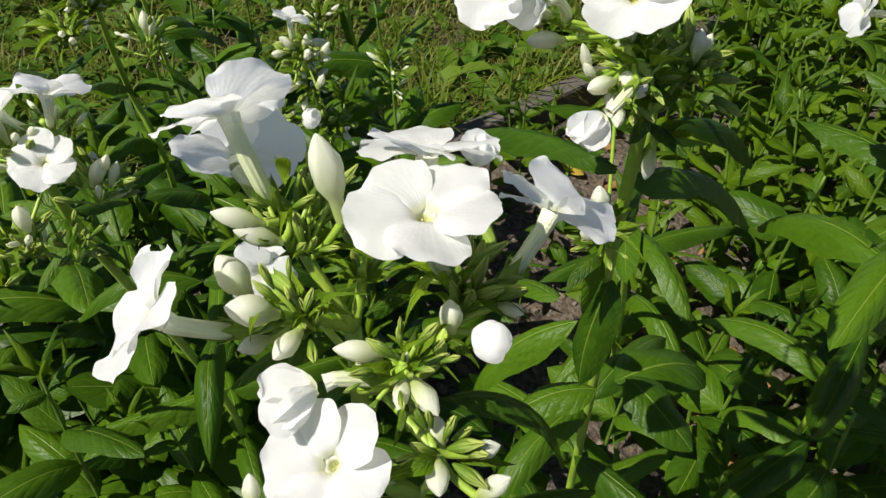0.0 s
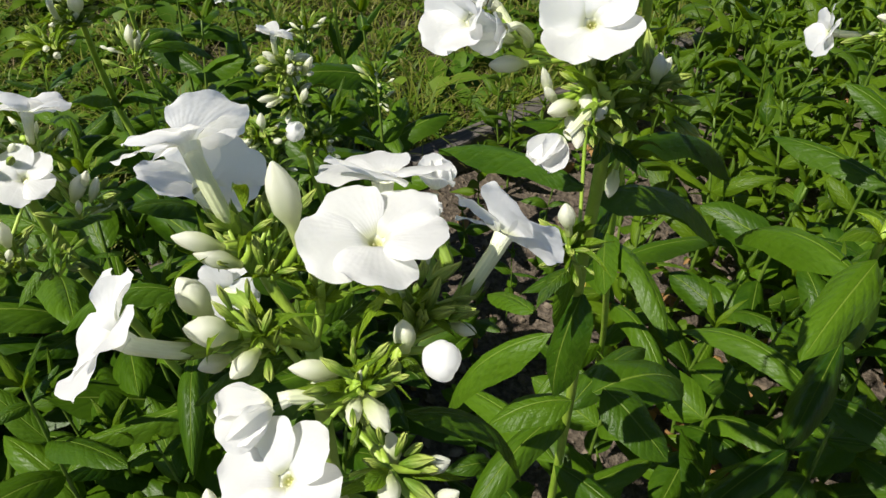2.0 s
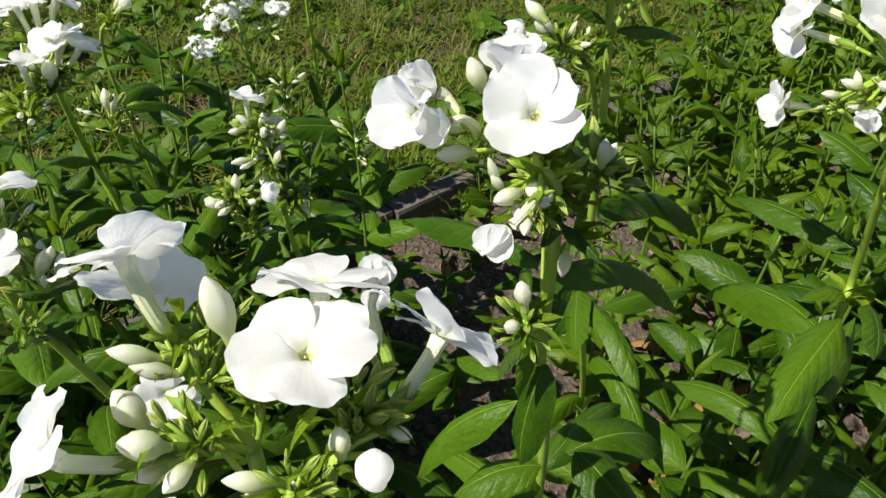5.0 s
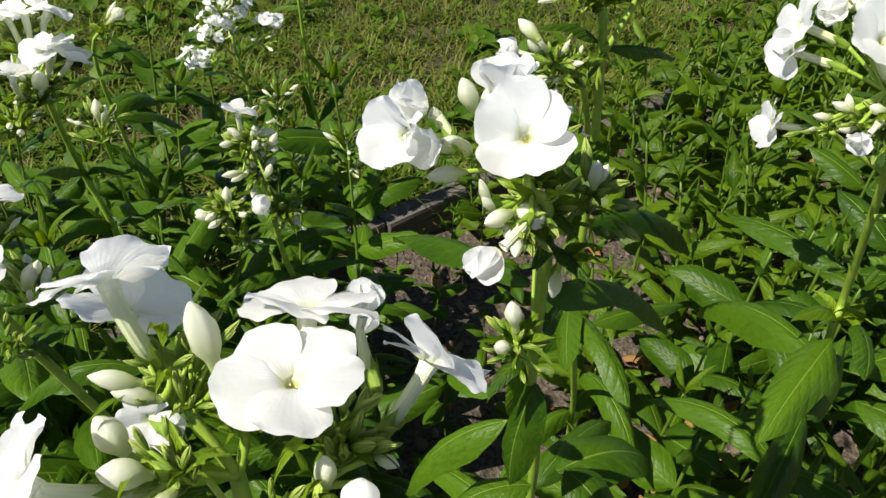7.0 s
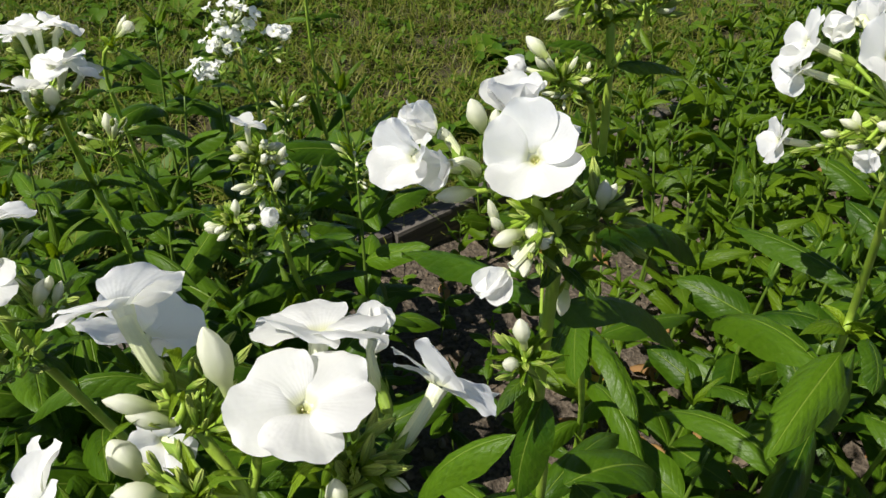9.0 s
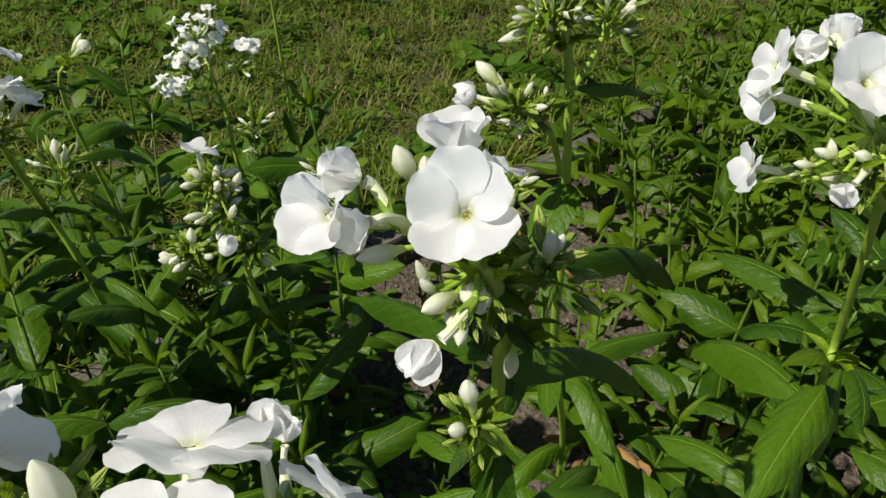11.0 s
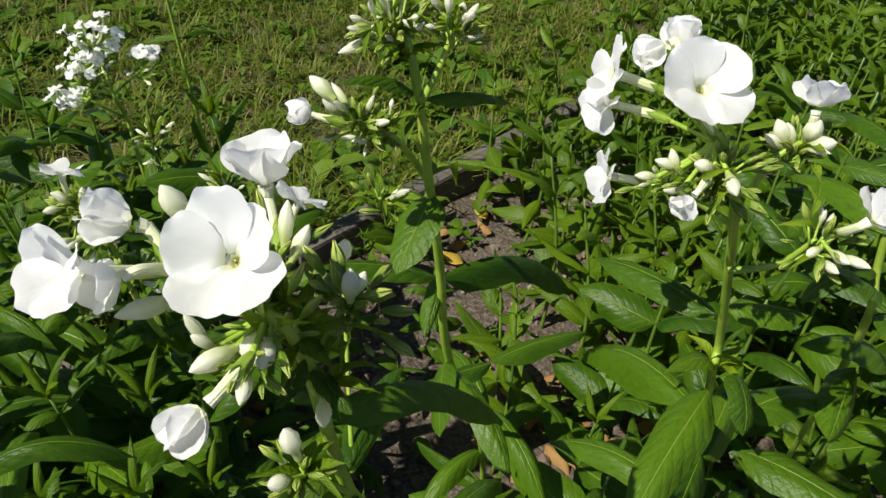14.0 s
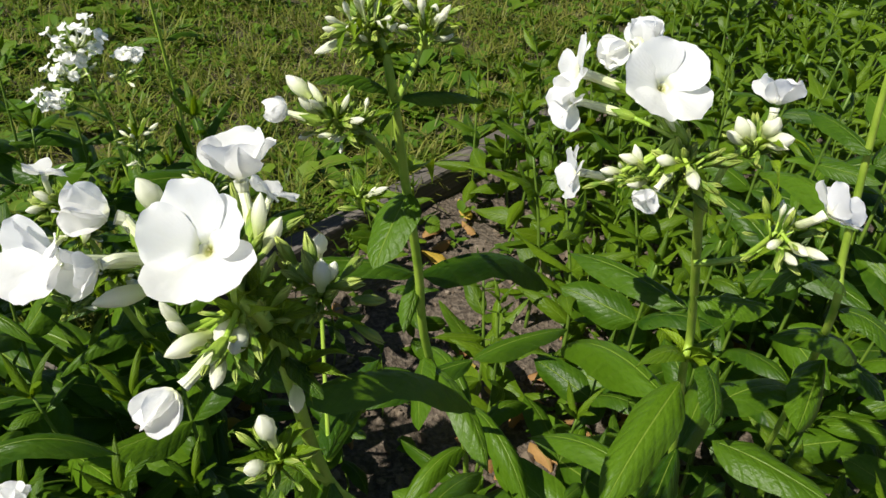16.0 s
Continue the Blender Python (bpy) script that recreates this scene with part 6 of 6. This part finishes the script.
# ---------- young shoots and further phlox ----------
def shoot(height, nodes, length, seed, young=True, leafy=1.0, head=0):
    r = random.Random(seed)
    ob = thing("phlox_shoot" if not head else "phlox_plant", (0, 0, 0),
               "young green phlox shoot with opposite pointed leaves" if not head else "phlox stem with a head of creamy buds",
               "plant" if not head else "flower", "young phlox shoots" if not head else "budding phlox")
    lean = Vector((r.uniform(-0.05, 0.05), r.uniform(-0.05, 0.05), 1))
    top = lean * height
    bend = Vector((r.uniform(-0.02, 0.02), r.uniform(-0.02, 0.02), 0))
    stalk(ob, "stem", [(0, 0, -0.01), top * 0.5 + bend, top], [0.0030, 0.0026, 0.0014], "", STEM_DARK)
    turn = r.uniform(0, 3)
    for i in range(1, nodes):
        f = (i + 0.6) / nodes
        p = top * f + bend * (4 * f * (1 - f))
        turn += math.pi / 2 + r.uniform(-0.3, 0.3)
        last = f > 0.86
        l = length * (0.55 + 0.6 * math.sin(math.pi * min(1, f * 0.9 + 0.12))) * (0.55 if last else 1.0)
        for q in (0, math.pi):
            up = (0.75 if last else (0.24 if young else 0.10) + 0.5 * f) + r.uniform(-0.50, 0.35)
            d = Vector((math.cos(turn + q), math.sin(turn + q), up)).normalized()
            le = l * r.uniform(0.8, 1.15)
            leaf(ob, p, p + d * le, le * r.uniform(0.32, 0.43) * leafy, (0, 0, 1), r.randrange(6), YOUNG if young else LEAVES, r.uniform(-48, 48))
    for q in range(4):
        d = Vector((math.cos(q * 1.6 + turn), math.sin(q * 1.6 + turn), 1.5)).normalized()
        leaf(ob, top, top + d * length * 0.45, length * 0.09, (0, 0, 1), q, YOUNG)
    if head:
        spray(ob, top, (0, 0, 1), head, 0.018, 1.5, seed, 0.4, 0.26)
        spray(ob, top * 0.93, (0.3, -0.3, 0.6), head // 2, 0.018, 1.8, seed + 1, 0.3, 0.26)
    return ob


SHOOTS = [shoot(0.30, 7, 0.086, 1, True, 0.88), shoot(0.36, 8, 0.094, 2, True, 0.85), shoot(0.24, 6, 0.088, 3, True, 0.95), shoot(0.33, 7, 0.080, 4, True, 0.9), shoot(0.27, 7, 0.090, 5, True, 0.85), shoot(0.40, 8, 0.090, 6, True, 0.85)]
PALE = [shoot(0.46, 7, 0.12, 11, False), shoot(0.38, 6, 0.13, 12, False), shoot(0.30, 5, 0.135, 13, False)]
TALL = [shoot(0.58, 8, 0.12, 41, False, 1.0), shoot(0.54, 7, 0.125, 42, False, 1.05)]
BROAD = [shoot(0.33, 5, 0.10, 31, False, 1.15), shoot(0.40, 6, 0.105, 32, False, 1.1), shoot(0.26, 4, 0.11, 33, False, 1.2)]
HEADS = [shoot(0.44, 7, 0.095, 21, False, 1.0, 22), shoot(0.38, 6, 0.09, 22, False, 1.0, 18)]
used = set()


def plant_out(pool, x, y, spin, scale):
    src = pool[int(abs(x * 977 + y * 613)) % len(pool)]
    m = Matrix.Translation((x, y, ground_height(x, y))) @ Matrix.Rotation(spin, 4, "Z")
    if src.name not in used:
        used.add(src.name)
        src.matrix_basis = m @ sized(scale, scale, scale)
        return
    c = copy_thing(src, m)
    c.scale = (scale, scale, scale)


KEEP_OFF = [(0.085, 0.25), (0.195, 0.49), (0.265, 0.77), (0.42, 0.60), (0.59, 0.73), (-0.115, 0.53), (-0.035, 0.82), (-0.33, 0.90), (-0.245, 1.3), (-0.1, 1.36)]
_r = random.Random(77)
_spots = []


HEAD_SPOTS = [(-0.02, 0.90, 1.0), (-0.16, 1.02, 1.0)]
BARE = [((-0.03, 1.16), (0.04, 1.33), 0.06), ((0.24, 1.50), (0.34, 1.28), 0.07), ((-0.02, 1.08), (0.16, 1.19), 0.06), ((0.33, 1.20), (0.36, 0.82), 0.055), ((0.10, 0.98), (0.15, 1.10), 0.05), ((0.17, 0.86), (0.27, 1.16), 0.042), ((-0.13, 0.86), (0.06, 0.98), 0.06), ((-0.40, 0.82), (-0.16, 1.10), 0.10)]


def bare(x, y):
    """Whether a spot lies on the open soil between the plants."""
    for (ax, ay), (bx, by), w in BARE:
        k = max(0.0, min(1.0, ((x - ax) * (bx - ax) + (y - ay) * (by - ay)) / ((bx - ax) ** 2 + (by - ay) ** 2)))
        if math.hypot(x - ax - k * (bx - ax), y - ay - k * (by - ay)) < w:
            return True
    return False


def free(x, y, gap):
    return not bare(x, y) and all((x - a) ** 2 + (y - b) ** 2 > gap * gap for a, b in _spots)


# broad-leaved stems between the flowering ones
for _ in range(3000):
    x_, y_ = _r.uniform(0.24, 0.95), _r.uniform(0.50, 0.92)
    if len(_spots) > 36 or x_ > 0.40 + y_ * 0.55 or any((x_ - a) ** 2 + (y_ - b) ** 2 < 0.0025 for a, b in KEEP_OFF) or (x_ < 0.33 and y_ > 0.64):
        continue
    if free(x_, y_, 0.09):
        _spots.append((x_, y_))
        plant_out(BROAD, x_, y_, _r.uniform(0, 6.3), _r.uniform(0.8, 1.05))
# the dense stand of young shoots
for _ in range(6000):
    x_, y_ = _r.uniform(0.26, 1.75), _r.uniform(0.58, 2.6)
    s_ = -beyond(x_, y_)
    if s_ < 0.045 or len(_spots) > 180 or x_ > 0.42 + y_ * 0.52:
        continue
    if y_ < 0.85 and x_ < 0.33:
        continue
    if free(x_, y_, 0.066 if x_ > 0.5 else 0.078):
        _spots.append((x_, y_))
        plant_out(SHOOTS, x_, y_, _r.uniform(0, 6.3), _r.uniform(0.8, 1.12) * (0.85 if y_ < 0.85 else 1.0))
# taller leafy stems on the shaded side and at the back
for _ in range(9000):
    x_, y_ = _r.uniform(-0.95, 0.34), _r.uniform(0.44, 1.62)
    s_ = -beyond(x_, y_)
    if s_ < 0.05 or len(_spots) > 290 or any((x_ - a) ** 2 + (y_ - b) ** 2 < 0.0036 for a, b in KEEP_OFF):
        continue
    if -0.02 < x_ < 0.34 and y_ > 0.62:
        continue
    if (x_ > 0.0 and y_ < 0.62) or (-0.06 < x_ < 0.03 and s_ < 0.25):
        continue
    if free(x_, y_, 0.06):
        _spots.append((x_, y_))
        near_ = x_ < -0.25 and y_ > 0.6
        plant_out(HEADS if near_ and _r.random() < 0.3 else PALE, x_, y_, _r.uniform(0, 6.3), _r.uniform(0.75, 1.08) * (0.85 if y_ < 0.55 else 1.0))
# leafy stems that have spread past the timber on the shaded side
for _ in range(600):
    x_, y_ = _r.uniform(-0.85, -0.16), _r.uniform(0.7, 1.3)
    s_ = beyond(x_, y_)
    if not 0.05 < s_ < 0.20 or not free(x_, y_, 0.075):
        continue
    _spots.append((x_, y_))
    plant_out(PALE if _r.random() < 0.8 else HEADS, x_, y_, _r.uniform(0, 6.3), _r.uniform(0.6, 0.95))
# low leafy shoots on the open soil between the flowering stems
for _ in range(900):
    x_, y_ = _r.uniform(-0.02, 0.28), _r.uniform(0.50, 1.12)
    if any((x_ - a) ** 2 + (y_ - b) ** 2 < 0.0016 for a, b in KEEP_OFF) or not free(x_, y_, 0.115) or beyond(x_, y_) > -0.06:
        continue
    _spots.append((x_, y_))
    plant_out(BROAD, x_, y_, _r.uniform(0, 6.3), _r.uniform(0.40, 0.62))
for x_, y_, k_ in HEAD_SPOTS:
    plant_out(HEADS, x_, y_, x_ * 17, k_)
# low shoots along the timber
for _ in range(900):
    k_ = _r.uniform(0.9, 4.2)
    p_ = EDGE_A + EDGE_D * k_ - EDGE_N * _r.uniform(0.045, 0.13)
    if (-0.045 < p_.x < 0.03) or not free(p_.x, p_.y, 0.07) or p_.x > 0.9 or p_.x < -0.6 or any((p_.x - a) ** 2 + (p_.y - b) ** 2 < 0.0036 for a, b in KEEP_OFF):
        continue
    _spots.append((p_.x, p_.y))
    plant_out(SHOOTS, p_.x, p_.y, _r.uniform(0, 6.3), _r.uniform(0.5, 0.8))
# tall leafy stems behind the flowering ones
for x_, y_, k_ in ((0.68, 0.94, 0.95), (0.80, 1.04, 1.05), (0.72, 1.14, 0.9), (0.86, 0.92, 1.0), (0.94, 1.18, 1.05), (1.0, 1.02, 1.0)):
    plant_out(TALL, x_, y_, x_ * 9, k_)
for s_ in SHOOTS + PALE + HEADS + BROAD + TALL:
    if s_.name not in used:
        plant_out([s_], 0.9 + 0.02 * len(used), 1.42, 0.3, 0.9)


# ---------- lawn, weeds, litter ----------
def blades(name, count, spot, tall, wide, material, label, category, seed, flat=0.0):
    """Many narrow bent blades in one sheet."""
    r = random.Random(seed)
    verts, faces = [], []
    while len(faces) < count * 3:
        x, y = spot(r)
        z = ground_height(x, y)
        tuft = 0.45 + 0.9 * max(0.0, noise.noise((x * 9, y * 9, seed)) + 0.35)
        a, h, w = r.uniform(0, 6.283), tall * tuft * r.uniform(0.45, 1.25), wide * r.uniform(0.6, 1.3)
        lean = (0.15 + 1.25 * r.random() ** 0.8) + flat
        dx, dy = math.cos(a), math.sin(a)
        px, py = -dy * w, dx * w
        b = len(verts)
        for k, f in ((0, 1.0), (0.4, 0.9), (0.75, 0.6)):
            ox, oz = lean * h * k * k, h * k * max(0.3, 1 - 0.36 * lean * k)
            verts += [(x + dx * ox - px * f, y + dy * ox - py * f, z + oz), (x + dx * ox + px * f, y + dy * ox + py * f, z + oz)]
        verts.append((x + dx * lean * h, y + dy * lean * h, z + h * max(0.12, 1 - 0.42 * lean)))
        faces += [(b, b + 1, b + 3, b + 2), (b + 2, b + 3, b + 5, b + 4), (b + 4, b + 5, b + 6)]
    me = mesh_of(name, verts, faces, material)
    return tagged(new(name, me), label, category, kind="stuff")


def on_lawn(r):
    while True:
        y = 0.7 + 3.6 * r.random() ** 1.2
        x = r.uniform(-1.9, 1.9)
        if beyond(x, y) > 0.035 and abs(x) < 0.55 + 0.62 * y + r.uniform(-0.12, 0.25):
            if noise.noise((x * 8, y * 8, 8)) * 1.3 + 0.25 * noise.noise((x * 20, y * 20, 2)) + r.random() * 0.8 > 0.12:
                return x, y


def in_clumps(r):
    while True:
        x, y = on_lawn(r)
        if noise.noise((x * 2.3, y * 2.3, 4)) > 0.12 or (x < -0.5 and r.random() < 0.5):
            return x, y


def in_bed(r):
    while True:
        x, y = r.uniform(-0.9, 1.2), r.uniform(0.5, 1.9)
        if beyond(x, y) < -0.04:
            return x, y


blades("grass", 64000, on_lawn, 0.085, 0.0020, GRASS, "short uneven lawn grass beyond the bed", "grass", 5)


def on_wide_lawn(r):
    while True:
        x, y = r.uniform(-5.0, 4.0), r.uniform(-3.0, 6.5)
        if beyond(x, y) > 0.05 and not (abs(x) < 0.5 + 0.6 * y and 0.7 < y < 4.2):
            return x, y


blades("lawn_grass", 60000, on_wide_lawn, 0.085, 0.0032, GRASS, "short lawn grass around the bed", "grass", 15)
blades("dry_grass", 6000, on_lawn, 0.06, 0.0010, STRAW, "dry straw lying in the lawn", "grass", 6, 0.8)


def rosettes(name, count, spot, size, material, label, seed):
    """Low broad weed leaves, each a small folded blade."""
    r = random.Random(seed)
    verts, faces = [], []
    for _ in range(count):
        x, y = spot(r)
        z = ground_height(x, y)
        for k in range(r.randrange(3, 7)):
            a, s, e = r.uniform(0, 6.283), size * r.uniform(0.5, 1.3), r.uniform(0.1, 0.9)
            d = Vector((math.cos(a), math.sin(a), e)).normalized()
            sd = Vector((-math.sin(a), math.cos(a), 0)) * s * r.uniform(0.18, 0.3)
            o = Vector((x, y, z + r.uniform(0, 0.03)))
            b = len(verts)
            lift = Vector((0, 0, s * 0.08))
            verts += [o, o + d * s * 0.35 + sd + lift, o + d * s * 0.4, o + d * s * 0.35 - sd + lift, o + d * s * 0.75 + sd * 0.75, o + d * s * 0.78 - lift, o + d * s * 0.75 - sd * 0.75, o + d * s - lift * 2]
            faces += [(b, b + 1, b + 2), (b, b + 2, b + 3), (b + 1, b + 4, b + 5, b + 2), (b + 2, b + 5, b + 6, b + 3), (b + 4, b + 7, b + 5), (b + 5, b + 7, b + 6)]
    me = mesh_of(name, verts, faces, material)
    return tagged(new(name, me), label, "weed", kind="stuff")


rosettes("weeds", 6500, on_lawn, 0.026, WEED, "small broad-leaved weeds in the lawn", 9)
rosettes("tall_weeds", 900, in_clumps, 0.075, WEED, "clumps of broad-leaved weeds in the lawn", 11)
rosettes("seedlings", 130, in_bed, 0.03, WEED, "green seedlings in the bed", 10)


def clods():
    r = random.Random(3)
    verts, faces = [], []
    ico = bmesh.new()
    bmesh.ops.create_icosphere(ico, subdivisions=1, radius=1)
    base = [v.co.copy() for v in ico.verts]
    tri = [[v.index for v in f.verts] for f in ico.faces]
    ico.free()
    for _ in range(2600):
        x, y = in_bed(r)
        s = 0.003 + 0.008 * r.random() ** 3
        b = len(verts)
        q = Euler((r.uniform(0, 6), r.uniform(0, 6), r.uniform(0, 6))).to_matrix()
        o = Vector((x, y, ground_height(x, y) + s * 0.25))
        st = Vector((r.uniform(0.7, 1.3), r.uniform(0.7, 1.3), r.uniform(0.5, 0.9)))
        verts += [o + (q @ Vector((c.x * st.x, c.y * st.y, c.z * st.z))) * s * r.uniform(0.8, 1.2) for c in base]
        faces += [tuple(b + i for i in f) for f in tri]
    tagged(new("soil_clods", mesh_of("soil_clods", verts, faces, CLOD, smooth=False)), "crumbled grey soil clods in the bed", "soil", kind="stuff")


clods()


def fallen(place, size, turn, me, label):
    ob = new("fallen_leaf", me)
    z = ground_height(place[0], place[1]) + (place[2] if len(place) > 2 else 0.012)
    ob.matrix_world = Matrix.Translation((place[0], place[1], z)) @ Euler((0.3 * math.sin(turn * 3), 0.25 * math.cos(turn * 2), turn)).to_matrix().to_4x4() @ sized(size * 0.45, size, size)
    tagged(ob, label, "leaf", "fallen leaves")


for i_ in range(70):
    x_, y_ = _r.uniform(0.28, 0.75), _r.uniform(0.55, 1.1)
    fallen((x_, y_, _r.uniform(0.012, 0.05)), _r.uniform(0.025, 0.05), _r.uniform(0, 6), DRY[i_ % 6], "curled dry brown leaf on the soil")
for i_ in range(34):
    x_, y_ = in_bed(_r)
    fallen((x_, y_), _r.uniform(0.03, 0.06), _r.uniform(0, 6), DRY[i_ % 6], "curled dry brown leaf on the soil")

for x_, y_, s_, a_ in ((0.31, 1.47, 0.06, 0.4), (0.27, 1.40, 0.05, 2.2), (0.33, 1.33, 0.05, 4.1), (0.36, 0.98, 0.06, 1.0), (0.39, 0.92, 0.055, 5.0), (0.35, 0.86, 0.05, 2.7), (0.06, 1.22, 0.05, 3.3), (-0.05, 0.93, 0.055, 1.2), (-0.10, 0.88, 0.045, 2.9), (0.30, 1.06, 0.05, 1.6), (0.26, 1.32, 0.06, 0.9), (0.37, 0.90, 0.06, 3.6), (0.34, 0.94, 0.05, 5.4), (0.38, 1.03, 0.05, 4.4)):
    fallen((x_, y_), s_, a_, DRY[int(a_ * 7) % 6] if a_ > 2 else YELLOW[0], "curled dry brown leaf on the soil" if a_ > 2 else "fallen yellow and orange leaf on the soil")


# tall grass leaning over the timber
def by_edge(r):
    p = EDGE_A + EDGE_D * r.uniform(0.9, 4.0) + EDGE_N * abs(r.gauss(0.03, 0.035))
    return p.x, p.y


blades("edge_grass", 2600, by_edge, 0.11, 0.0022, GRASS, "longer grass along the timber edging", "grass", 12)
